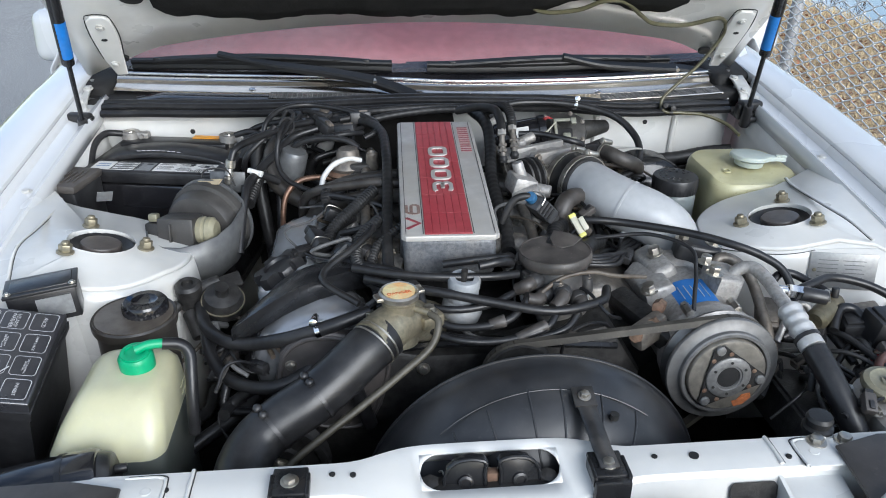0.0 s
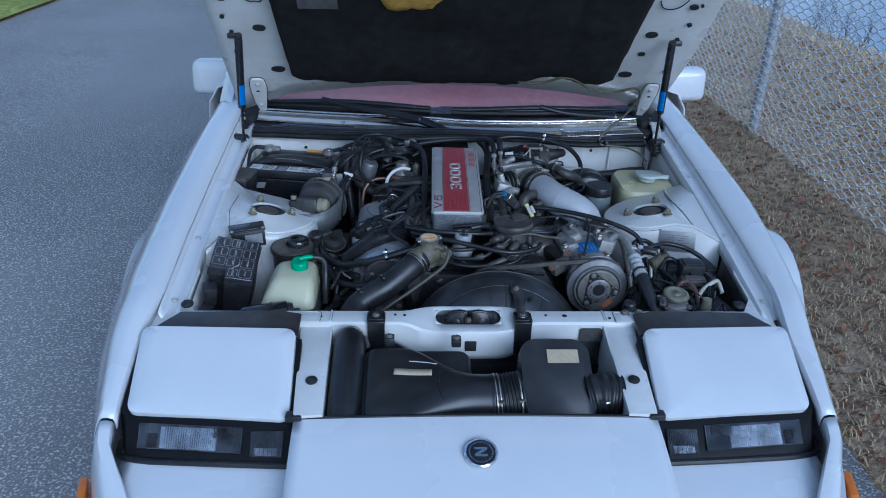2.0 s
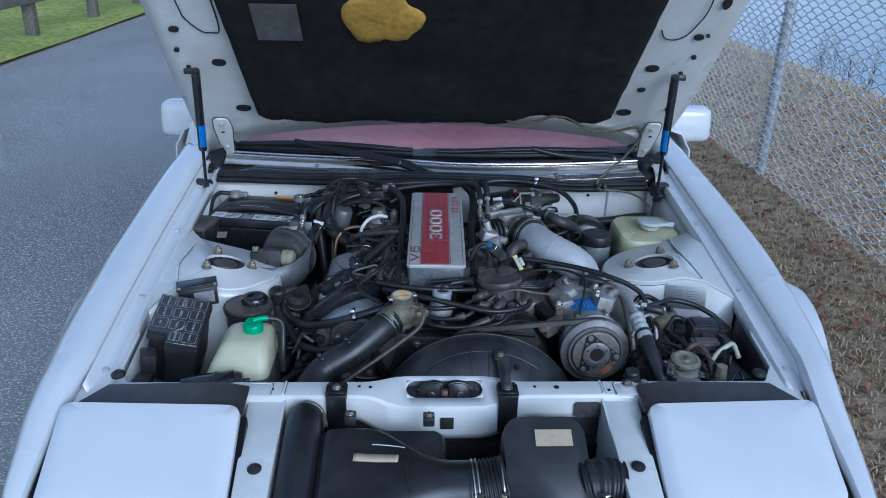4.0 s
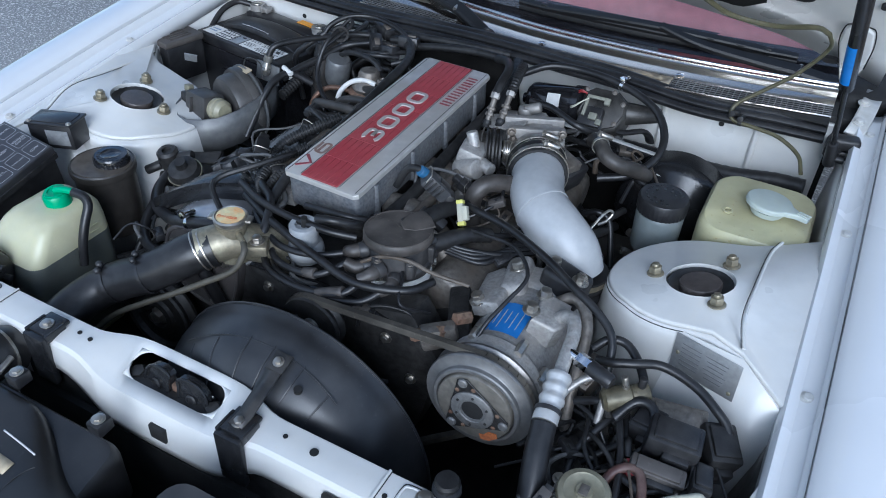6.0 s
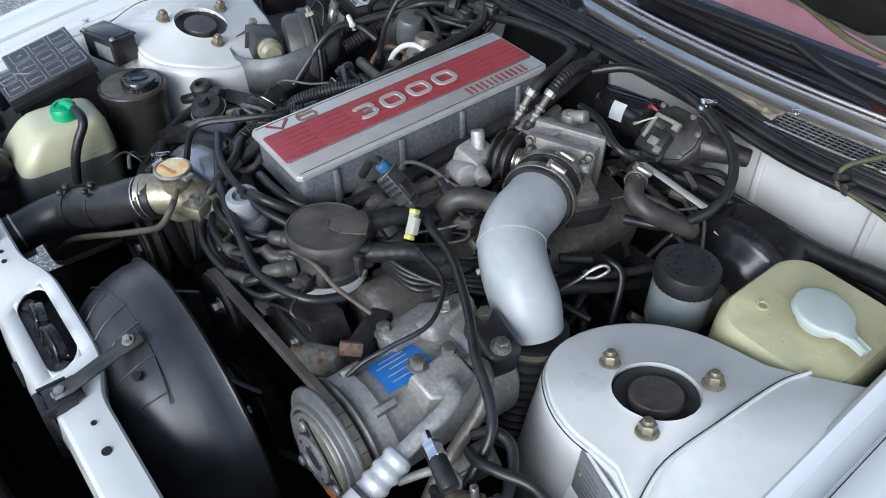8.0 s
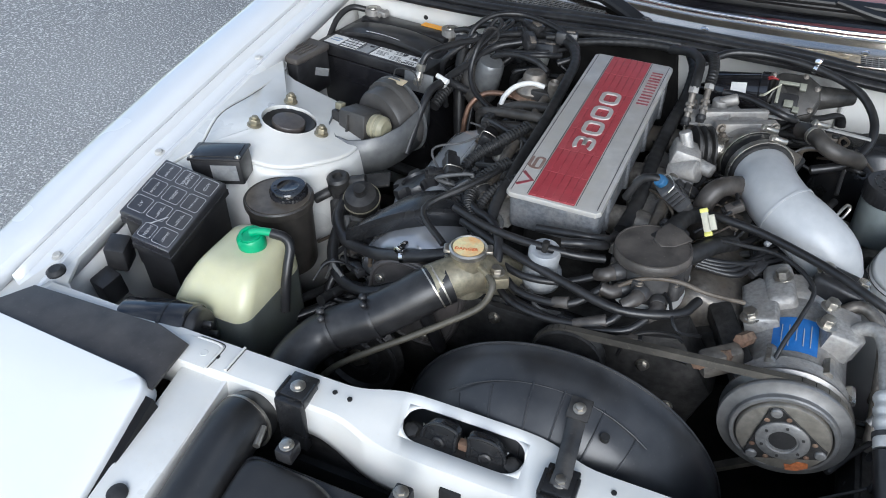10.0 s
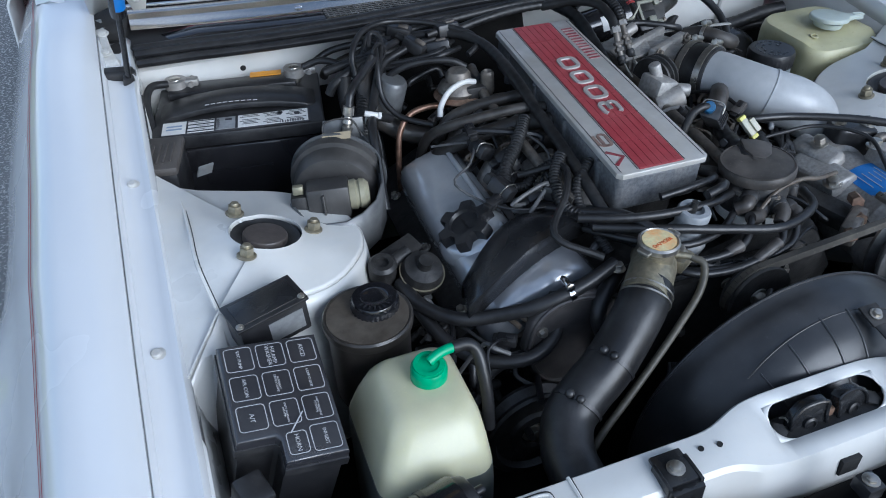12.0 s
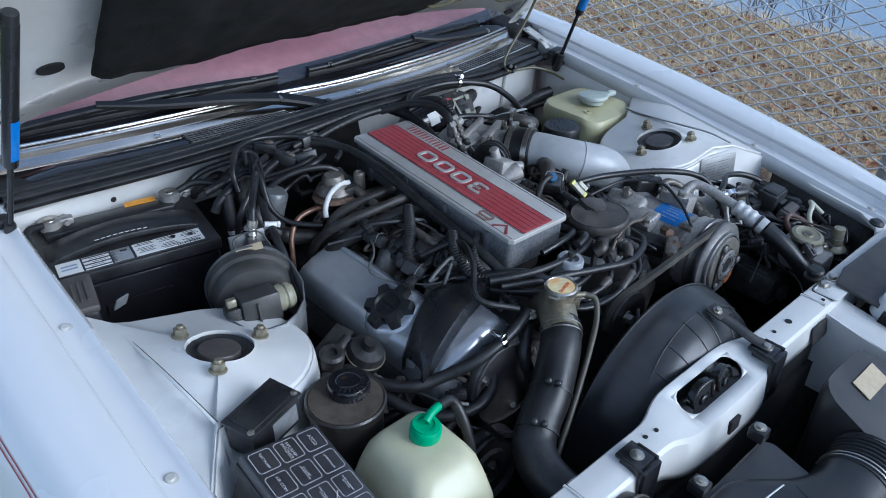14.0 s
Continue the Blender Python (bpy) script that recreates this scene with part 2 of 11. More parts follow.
AIRBOX = mat("dusty_airbox_plastic", (0.0125, 0.0125, 0.0130), 0.40, var=0.3, dust=0.5, dustcol=(0.042, 0.036, 0.032), size=0.035, bump=0.06, spec=0.6, spread=3.0)
BLACK = mat("black_plastic", (0.015, 0.015, 0.0165), 0.36, var=0.25, dust=0.16, dustcol=(0.15, 0.14, 0.125), size=0.012, bump=0.12)
GLOSS = mat("glossy_black_paint", (0.010, 0.010, 0.012), 0.16, var=0.2, dust=0.10, dustcol=(0.12, 0.11, 0.10), size=0.02, bump=0.02, coat=0.4)
SATIN = mat("satin_black_plastic", (0.014, 0.0145, 0.016), 0.26, var=0.2, dust=0.12, dustcol=(0.13, 0.12, 0.11), size=0.03, bump=0.06)
RUBBER = mat("black_rubber", (0.013, 0.013, 0.0135), 0.44, var=0.3, dust=0.20, dustcol=(0.10, 0.092, 0.085), size=0.010, bump=0.2, spec=0.4)
HOSE = mat("hose_rubber", (0.0115, 0.0115, 0.0125), 0.36, var=0.25, dust=0.15, dustcol=(0.11, 0.105, 0.10), size=0.012, bump=0.12, spec=0.45)
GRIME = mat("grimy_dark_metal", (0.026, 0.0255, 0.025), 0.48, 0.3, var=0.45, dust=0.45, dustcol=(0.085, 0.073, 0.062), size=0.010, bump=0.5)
CASTING = mat("cast_aluminium", (0.35, 0.34, 0.325), 0.52, 0.55, var=0.2, dust=0.55, dustcol=(0.22, 0.19, 0.15), size=0.008, bump=0.35)
DIRTY_ALLOY = mat("dirty_alloy", (0.20, 0.185, 0.165), 0.5, 0.6, var=0.35, dust=0.75, dustcol=(0.14, 0.11, 0.08), size=0.008, bump=0.4)
SILVER = mat("silver_painted_metal", (0.58, 0.595, 0.61), 0.20, 0.4, var=0.06, dust=0.18, dustcol=(0.26, 0.25, 0.23), size=0.02, bump=0.03, coat=0.6)
PIPE_SILVER = mat("silver_painted_pipe", (0.38, 0.39, 0.40), 0.40, 0.0, var=0.08, dust=0.35, dustcol=(0.34, 0.33, 0.305), size=0.015, bump=0.06, spec=0.6)
STEEL = mat("plated_steel", (0.48, 0.46, 0.42), 0.32, 0.9, var=0.2, dust=0.4, dustcol=(0.22, 0.17, 0.11), size=0.006, bump=0.15)
CHROME = mat("bright_steel", (0.75, 0.75, 0.76), 0.12, 1.0, var=0.05, size=0.02, bump=0.02)
GOLD_STEEL = mat("yellow_zinc_steel", (0.30, 0.275, 0.20), 0.42, 0.65, var=0.25, dust=0.5, dustcol=(0.20, 0.15, 0.10), size=0.006, bump=0.15)
PULLEY = mat("worn_pulley_steel", (0.175, 0.172, 0.168), 0.36, 0.75, var=0.22, dust=0.4, dustcol=(0.16, 0.125, 0.10), size=0.012, bump=0.12)
CLUTCH = mat("dark_clutch_steel", (0.235, 0.220, 0.190), 0.45, 0.5, var=0.25, dust=0.6, dustcol=(0.17, 0.135, 0.10), size=0.010, bump=0.2)
RUST = mat("rusted_steel", (0.15, 0.088, 0.058), 0.75, 0.2, var=0.4, dust=0.5, size=0.006, bump=0.4)
RED = mat("red_badge_paint", (0.30, 0.042, 0.052), 0.48, var=0.12, dust=0.35, dustcol=(0.32, 0.09, 0.09), size=0.012, bump=0.05)
BRACKET = mat("dull_grey_bracket", (0.125, 0.130, 0.135), 0.42, 0.35, var=0.25, dust=0.5, dustcol=(0.17, 0.165, 0.15), size=0.015, bump=0.12)
DUSTY = mat("dust_covered_plastic", (0.055, 0.046, 0.038), 0.6, var=0.25, dust=0.85, dustcol=(0.21, 0.165, 0.115), size=0.012, bump=0.15)
PALE_CAST = mat("pale_cast_alloy", (0.38, 0.37, 0.355), 0.55, 0.45, var=0.25, dust=0.6, dustcol=(0.24, 0.21, 0.17), size=0.005, bump=0.5)
STRUT_CAP = mat("dusty_strut_cap", (0.058, 0.048, 0.043), 0.36, var=0.25, dust=0.7, dustcol=(0.125, 0.098, 0.082), size=0.012, bump=0.15)
MAT_BLACK = mat("insulation_mat", (0.012, 0.0115, 0.011), 0.9, var=0.4, dust=0.3, dustcol=(0.04, 0.034, 0.028), size=0.03, bump=0.5, spec=0.15)
TANK = mat("yellowed_plastic", (0.48, 0.46, 0.28), 0.40, var=0.12, dust=0.9, dustcol=(0.20, 0.155, 0.075), size=0.03, bump=0.05, sss=0.2)
BOTTLE = mat("cream_plastic", (0.50, 0.485, 0.325), 0.36, var=0.06, dust=0.22, dustcol=(0.60, 0.56, 0.34), size=0.03, bump=0.04, sss=0.3)
MILKY = mat("milky_plastic", (0.18, 0.205, 0.205), 0.40, var=0.10, dust=0.45, dustcol=(0.20, 0.19, 0.16), size=0.015, bump=0.05, sss=0.12)
PALE_CAP = mat("pale_plastic", (0.42, 0.47, 0.43), 0.40, var=0.06, dust=0.25, dustcol=(0.40, 0.39, 0.33), size=0.02, bump=0.04, sss=0.15)
GREEN = mat("green_plastic", (0.010, 0.31, 0.135), 0.38, var=0.12, dust=0.12, dustcol=(0.10, 0.40, 0.22), size=0.01, bump=0.08)
BLUE = mat("blue_sticker", (0.02, 0.16, 0.50), 0.45, var=0.10, dust=0.25, dustcol=(0.10, 0.16, 0.26), size=0.008, bump=0.05)
PAPER = mat("white_label", (0.66, 0.66, 0.64), 0.5, var=0.08, dust=0.3, dustcol=(0.42, 0.39, 0.34), size=0.008, bump=0.02)
PLATE = mat("grey_data_plate", (0.40, 0.41, 0.42), 0.42, 0.6, var=0.15, dust=0.4, dustcol=(0.26, 0.24, 0.20), size=0.006, bump=0.06)
TAN_LABEL = mat("tan_label", (0.46, 0.38, 0.25), 0.55, var=0.12, dust=0.3, size=0.008, bump=0.03)
INK = mat("dark_ink", (0.03, 0.03, 0.035), 0.5, var=0.1, bump=0)
WHITE_INK = mat("white_ink", (0.42, 0.42, 0.43), 0.5, var=0.1, bump=0)
YELLOW = mat("yellow_plastic", (0.58, 0.56, 0.13), 0.42, var=0.15, dust=0.25, dustcol=(0.40, 0.37, 0.18), size=0.006, bump=0.08)
ORANGE = mat("orange_sticker", (0.75, 0.33, 0.02), 0.45, var=0.1, bump=0)
CREAM = mat("cream_connector", (0.46, 0.45, 0.36), 0.42, var=0.08, dust=0.2, size=0.006, bump=0.05)
STICKER = mat("faded_sticker", (0.085, 0.083, 0.080), 0.5, var=0.25, dust=0.4, dustcol=(0.05, 0.047, 0.042), size=0.02, bump=0.05)
LINER = mat("hood_felt", (0.012, 0.012, 0.0115), 0.9, var=0.35, dust=0.22, dustcol=(0.035, 0.03, 0.026), size=0.03, bump=0.6, bsize=0.004, spec=0.2)
FOAM = mat("yellow_foam", (0.42, 0.25, 0.03), 0.95, var=0.3, dust=0.3, dustcol=(0.18, 0.12, 0.03), size=0.015, bump=0.8, bsize=0.006)
OLIVE_TUBE = mat("aged_clear_hose", (0.085, 0.078, 0.042), 0.35, var=0.2, size=0.01, bump=0.1)
COPPER = mat("copper_pipe", (0.21, 0.125, 0.085), 0.4, 0.6, var=0.35, dust=0.6, dustcol=(0.14, 0.10, 0.08), size=0.008, bump=0.1)
BRASS = mat("dull_brass", (0.27, 0.255, 0.18), 0.45, 0.5, var=0.2, dust=0.35, size=0.01, bump=0.1)
NAVY = mat("navy_dash", (0.006, 0.010, 0.026), 0.55, var=0.1, bump=0.1)
BURGUNDY = mat("burgundy_trim", (0.64, 0.25, 0.265), 0.65, var=0.1, bump=0.2)
# near-black that also stands in for shade in holes, gaps and depths
DARK = mat("shade_black", (0.010, 0.010, 0.010), 0.85, var=0.4, dust=0.3, dustcol=(0.03, 0.026, 0.02), size=0.02, bump=0.4)
AMBER = mat("amber_lens", (0.60, 0.16, 0.01), 0.2, var=0.1, bump=0)
TYRE = mat("tyre_rubber", (0.016, 0.016, 0.016), 0.8, var=0.2, bump=0.3)
GREY_PANEL = mat("weathered_grey_plastic", (0.062, 0.055, 0.050), 0.50, var=0.15, dust=0.45, dustcol=(0.17, 0.145, 0.12), size=0.03, bump=0.08)


GLASS = bpy.data.materials.new("window_glass")
GLASS.use_nodes = True
gn, gl = GLASS.node_tree.nodes, GLASS.node_tree.links
clear, gloss, fresnel, both = gn.new("ShaderNodeBsdfTransparent"), gn.new("ShaderNodeBsdfGlossy"), gn.new("ShaderNodeFresnel"), gn.new("ShaderNodeMixShader")
clear.inputs["Color"].default_value, gloss.inputs["Roughness"].default_value, fresnel.inputs["IOR"].default_value = (0.84, 0.88, 0.89, 1), 0.015, 2.0
gl.new(fresnel.outputs[0], both.inputs[0])
gl.new(clear.outputs[0], both.inputs[1])
gl.new(gloss.outputs[0], both.inputs[2])
# dust film whose pale veil also stands in for the sky's reflection
film, dusty = gn.new("ShaderNodeBsdfDiffuse"), gn.new("ShaderNodeMixShader")
film.inputs["Color"].default_value, dusty.inputs[0].default_value = (0.62, 0.61, 0.60, 1), 0.055
gl.new(both.outputs[0], dusty.inputs[1])
gl.new(film.outputs[0], dusty.inputs[2])
gl.new(dusty.outputs[0], gn["Material Output"].inputs["Surface"])


# ---- ground, verge, water ----
def ground_mat(name, cols, scales, rough=0.9, bump=0.6, dist=0.01, bscale=120, fine=(0.4, 0.62)):
    """Three colours mixed by noise at two sizes."""
    m = bpy.data.materials.new(name)
    m.use_nodes = True
    n, l = m.node_tree.nodes, m.node_tree.links
    b = n["Principled BSDF"]
    tc = n.new("ShaderNodeTexCoord")
    facs = []
    for s in (*scales, bscale):
        q = n.new("ShaderNodeTexNoise")
        q.inputs["Scale"].default_value, q.inputs["Detail"].default_value = s, 8.0
        l.new(tc.outputs["Object"], q.inputs["Vector"])
        facs.append(q.outputs["Fac"])
    last = None
    for i, c in enumerate(cols[1:]):
        r = n.new("ShaderNodeMapRange")
        r.inputs[1].default_value, r.inputs[2].default_value = (0.4, 0.62) if i == 0 else fine
        l.new(facs[i], r.inputs[0])
        x = n.new("ShaderNodeMix")
        x.data_type = 'RGBA'
        x.inputs["B"].default_value = (*c, 1)
        if last is None:
            x.inputs["A"].default_value = (*cols[0], 1)
        else:
            l.new(last, x.inputs["A"])
        l.new(r.outputs[0], x.inputs["Factor"])
        last = x.outputs["Result"]
    l.new(last, b.inputs["Base Color"])
    b.inputs["Roughness"].default_value = rough
    bu = n.new("ShaderNodeBump")
    bu.inputs["Strength"].default_value, bu.inputs["Distance"].default_value = bump, dist
    l.new(facs[2], bu.inputs["Height"])
    l.new(bu.outputs[0], b.inputs["Normal"])
    return m


ASPHALT = ground_mat("asphalt", [(0.190, 0.187, 0.182), (0.270, 0.264, 0.252), (0.60, 0.585, 0.55)], (0.5, 110), 0.85, 1.0, 0.008, 120, (0.53, 0.62))
SOIL = ground_mat("dry_soil", [(0.42, 0.30, 0.18), (0.55, 0.42, 0.27), (0.20, 0.13, 0.08)], (1.6, 22), 0.95, 1.0, 0.02, 60)
LAWN = ground_mat("lawn", [(0.34, 0.38, 0.055), (0.52, 0.50, 0.11), (0.22, 0.27, 0.045)], (0.7, 15), 0.95, 1.0, 0.02, 50)
STRAW = mat("dry_grass", (0.60, 0.47, 0.28), 0.8, var=0.3, dust=0.45, dustcol=(0.30, 0.26, 0.12), size=0.05, bump=0)
LEAF = mat("dead_leaf", (0.26, 0.115, 0.06), 0.8, var=0.3, size=0.03, bump=0)
POST = mat("dull_galvanised_post", (0.33, 0.335, 0.34), 0.5, 0.4, var=0.2, size=0.03, bump=0.05)
WIRE = mat("galvanised_wire", (0.86, 0.87, 0.88), 0.30, 0.55, var=0.15, size=0.03, bump=0)


def height_at(x, y):
    """The lie of the land across the road: verge, bank and river bed."""
    bumps = 0.02 * noise.noise((x * 1.3, y * 1.3, 0)) + 0.012 * noise.noise((x * 5, y * 5, 3))
    if x < 1.15:
        return 0.0
    if x < 2.1:
        return 0.10 * (x - 1.15) / 0.95 + bumps * min(1, (x - 1.15) * 3)
    if x < 4.0:
        return 0.10 - 0.03 * (x - 2.1) + bumps
    return max(-1.6, 0.043 - 0.275 * (x - 4.0)) + bumps


g = G()
xs = [-400, -60, -12, 0, 1.15] + [1.15 + 0.06 * i for i in range(1, 50)] + [4.2 + 0.15 * i for i in range(16)] + [8, 12, 40, 90, 400]
ys = [-400, -60, -12] + [-4 + 0.12 * i for i in range(200)] + [22, 28, 40, 80, 400]
g.grid([[Vector((x, y, height_at(x, y) if x < 9 else (-1.6 if x < 60 else 0.4))) for x in xs] for y in ys])
ground = solo("ground", g, SOIL, (0, 0, 0), "brown dry soil and bank sloping to the river", "ground", kind="structure")

g = G()
edge = [1.22 + 0.06 * noise.noise((0, y * 1.7, 5)) for y in [-20 + 0.25 * i for i in range(240)]]
g.grid([[Vector((-4.35, y, 0.004)), Vector((-2, y, 0.02)), Vector((0, y, 0.02)), Vector((1.0, y, 0.012)), Vector((e, y, 0.004 + 0.02 * (e - 1.15)))]
        for y, e in zip([-20 + 0.25 * i for i in range(240)], edge)])
road = solo("road", g, ASPHALT, (0, 0, 0), "weathered grey asphalt road surface", "road", kind="structure")

g = G()
g.grid([[Vector((x, y, 0.03 + 0.02 * noise.noise((x, y, 1)))) for x in (-40, -20, -12, -9, -7, -6, -5.2, -4.37)] for y in [-20 + i for i in range(70)]])
lawn = solo("lawn", g, LAWN, (0, 0, 0), "sunlit green lawn beside the road", "grass", kind="structure")

WATER = bpy.data.materials.new("river_water")
WATER.use_nodes = True
wb = WATER.node_tree.nodes["Principled BSDF"]
wb.inputs["Base Color"].default_value, wb.inputs["Roughness"].default_value = (0.22, 0.29, 0.36, 1), 0.10
wv = WATER.node_tree.nodes.new("ShaderNodeTexNoise")
wv.inputs["Scale"].default_value = 3.0
wbu = WATER.node_tree.nodes.new("ShaderNodeBump")
wbu.inputs["Strength"].default_value, wbu.inputs["Distance"].default_value = 0.35, 0.05
WATER.node_tree.links.new(wv.outputs["Fac"], wbu.inputs["Height"])
WATER.node_tree.links.new(wbu.outputs[0], wb.inputs["Normal"])
g = G()
g.grid([[Vector((x, y, -0.56)) for x in (5.4, 20, 61)] for y in (-300, 0, 400)])
water = solo("water", g, WATER, (0, 0, 0), "pale blue river behind the fence", "water", kind="structure")


def blades(count, region, high, rng):
    """Bent, tapered blades of dry grass strewn over a region (x0, x1, y0, y1)."""
    vs, fs = [], []
    for _ in range(count):
        x = region[0] + (region[1] - region[0]) * rng.random()
        y = region[2] + (region[3] - region[2]) * rng.random() ** 1.3
        z = height_at(x, y) - 0.004
        a, lean, h, w = rng.random() * 6.283, rng.uniform(0.5, 1.6), rng.uniform(*high), rng.uniform(0.0012, 0.0030)
        d, s = Vector((math.cos(a), math.sin(a), 0)), Vector((-math.sin(a), math.cos(a), 0)) * w
        p, q = Vector((x, y, z)), Vector((x, y, z)) + d * h * lean * 0.35 + Vector((0, 0, h * 0.6))
        e = p + d * h * lean + Vector((0, 0, h * rng.uniform(0.25, 0.9)))
        i = len(vs)
        vs += [p - s, p + s, q + s * 0.8, q - s * 0.8, e]
        fs += [(i, i + 1, i + 2, i + 3), (i + 3, i + 2, i + 4)]
    me = bpy.data.meshes.new("dry_grass")
    me.from_pydata(vs, [], fs)
    me.materials.append(STRAW)
    return me


rng = random.Random(4)
grass = tagged(new("dry_grass", blades(120000, (1.22, 4.6, -1.2, 8.0), (0.010, 0.042), rng)), "tangled dry straw-coloured grass on the verge", "grass", kind="stuff")
grass_far = tagged(new("bank_grass", blades(12000, (3.0, 6.4, -1.0, 14.0), (0.04, 0.16), rng)), "tall dry grass on the river bank", "grass", kind="stuff")
vs, fs = [], []
for _ in range(5200):
    x, y = rng.uniform(1.25, 5.0), -1.0 + 8.0 * rng.random() ** 1.4
    m = Matrix.Translation((x, y, height_at(x, y) + rng.uniform(0.004, 0.03))) @ pose(0, 0, 0, rng.uniform(-50, 50), rng.uniform(-50, 50), rng.uniform(0, 360))
    k, i = rng.uniform(0.010, 0.026), len(vs)
    vs += [m @ Vector(p) * 1 for p in ((-k, 0, 0), (-k * 0.3, -k * 0.55, k * 0.15), (k, 0, 0.1 * k), (-k * 0.2, k * 0.55, k * 0.2))]
    fs += [(i, i + 1, i + 2), (i, i + 2, i + 3)]
me = bpy.data.meshes.new("fallen_leaves")
me.from_pydata(vs, [], fs)
me.materials.append(LEAF)
leaves = tagged(new("fallen_leaves", me), "brown fallen leaves scattered over the verge", "leaves", kind="stuff")

TWIG = mat("bare_twigs", (0.10, 0.075, 0.065), 0.85, var=0.3, size=0.05, bump=0)
vs, fs = [], []


def twig(p, d, long, r, depth):
    """A bare stem that bends and forks, as a thin three-sided tube."""
    q = p
    for k in range(3):
        e = q + d * long / 3
        s1 = d.cross(Vector((0.3, 0.9, 0.1))).normalized()
        s2 = d.cross(s1)
        i = len(vs)
        for c, w in ((q, r), (e, r * 0.8)):
            vs.extend(c + (s1 * math.cos(a) + s2 * math.sin(a)) * w for a in (0.0, 2.1, 4.2))
        fs.extend(((i, i + 1, i + 4, i + 3), (i + 1, i + 2, i + 5, i + 4), (i + 2, i, i + 3, i + 5)))
        r *= 0.8
        q = e
        d = (d + Vector((rng.uniform(-0.25, 0.25), rng.uniform(-0.25, 0.25), rng.uniform(-0.05, 0.15)))).normalized()
        if depth:
            for _ in range(rng.choice((1, 2))):
                twig(q, (d + Vector((rng.uniform(-0.8, 0.8), rng.uniform(-0.8, 0.8), rng.uniform(-0.1, 0.5)))).normalized(), long * rng.uniform(0.4, 0.65), r * 0.7, depth - 1)


for _ in range(46):
    x, y = rng.uniform(4.2, 6.0), rng.uniform(-0.5, 11.0)
    for _ in range(3):
        twig(Vector((x + rng.uniform(-0.06, 0.06), y + rng.uniform(-0.06, 0.06), height_at(x, y) - 0.01)), Vector((rng.uniform(-0.35, 0.35), rng.uniform(-0.35, 0.35), 1)).normalized(), rng.uniform(0.22, 0.52), 0.004, 2)
me = bpy.data.meshes.new("brush")
me.from_pydata(vs, [], fs)
me.materials.append(TWIG)
brush = tagged(new("brush", me), "bare brown brush on the river bank", "brush", kind="stuff")

# ---- chain-link fence ----
FX = 2.06
fence = thing("chain_link_fence", (FX, 0, 0.1), "galvanised chain-link fence along the verge", "fence")


def chain_link(y0, y1, z0, z1, steps, r=0.0044, cell=0.057):
    """Wires that zigzag upwards, each hooked round its neighbours."""
    vs, fs = [], []
    n, k = int((y1 - y0) / cell), int((z1 - z0) / cell * 2)
    for i in range(n):
        wob = 0.003 * math.sin(i * 1.7)
        line = []
        for j in range(k * steps + 1):
            u = j / steps
            saw = u % 2 if u % 2 < 1 else 2 - u % 2
            ease = 0.5 - 0.5 * math.cos(math.pi * saw)
            side = 0.55 * saw + 0.45 * ease
            line.append(Vector((0.0055 * math.cos(math.pi * u + math.pi * i), y0 + cell * (i + (side if i % 2 == 0 else 1 - side)) * 1.0 + wob, z0 + u * cell / 2)))
        v = len(vs)
        for q, p in enumerate(line):
            d = (line[min(q + 1, len(line) - 1)] - line[max(q - 1, 0)]).normalized()
            s2 = d.cross(Vector((1, 0, 0))).normalized()
            s1 = s2.cross(d)
            vs += [p + s1 * r, p - s1 * r * 0.5 + s2 * r * 0.87, p - s1 * r * 0.5 - s2 * r * 0.87]
        for q in range(len(line) - 1):
            a = v + q * 3
            fs += [(a, a + 1, a + 4, a + 3), (a + 1, a + 2, a + 5, a + 4), (a + 2, a, a + 3, a + 5)]
    me = bpy.data.meshes.new("wire_mesh")
    me.from_pydata([v - Vector((0, 0, 0.1)) for v in vs], [], fs)
    me.materials.append(WIRE)
    me.shade_smooth()
    ob = new("wire_mesh", me)
    ob.parent = fence
    return tagged(ob, "diamond mesh of galvanised wire", kind="stuff")


chain_link(-2.0, 7.006, 0.10, 1.92, 4)
chain_link(7.006, 17.0, 0.10, 1.92, 1)
for y in (-2.28, 0.62, 3.52, 6.42, 9.32, 12.22, 15.12):
    g = G()
    g.cyl((FX + 0.035, y, 0.0), (FX + 0.035, y, 1.97), 0.031, seg=16)
    g.lathe([(0.032, 0), (0.032, 0.02), (0.018, 0.035), (0, 0.04)], (FX + 0.035, y, 1.96), seg=16)
    part("post", g, POST, fence)
g = G()
g.cyl((FX + 0.01, -2.0, 1.93), (FX + 0.01, 17.0, 1.93), 0.02, seg=12)
part("top_rail", g, WIRE, fence)

rail = thing("wooden_guardrail", (-4.95, 9.0, 0.0), "weathered wooden guardrail along the lawn", "guardrail")
WOOD = mat("weathered_wood", (0.12, 0.105, 0.085), 0.85, var=0.3, dust=0.4, dustcol=(0.22, 0.20, 0.17), size=0.03, bump=0.4)
for y in (5.4, 7.4, 9.4, 11.46, 13.45, 15.4, 17.4):
    part("post", G().box((-4.95, y, 0.22), (0.13, 0.15, 0.52), bev=0.012), WOOD, rail)
part("beam", G().box((-4.90, 11.0, 0.55), (0.10, 13.4, 0.24), bev=0.014), WOOD, rail, "long grey timber beam")

# ---- car bodywork ----
car = thing("car", (0, 0.6, 0), "white two-door sports car with its hood open", "car")


def lerp_table(table, y):
    for (a, va), (b, vb) in zip(table, table[1:]):
        if y <= b:
            t = max(0.0, (y - a) / (b - a))
            return va + (vb - va) * t
    return table[-1][1]


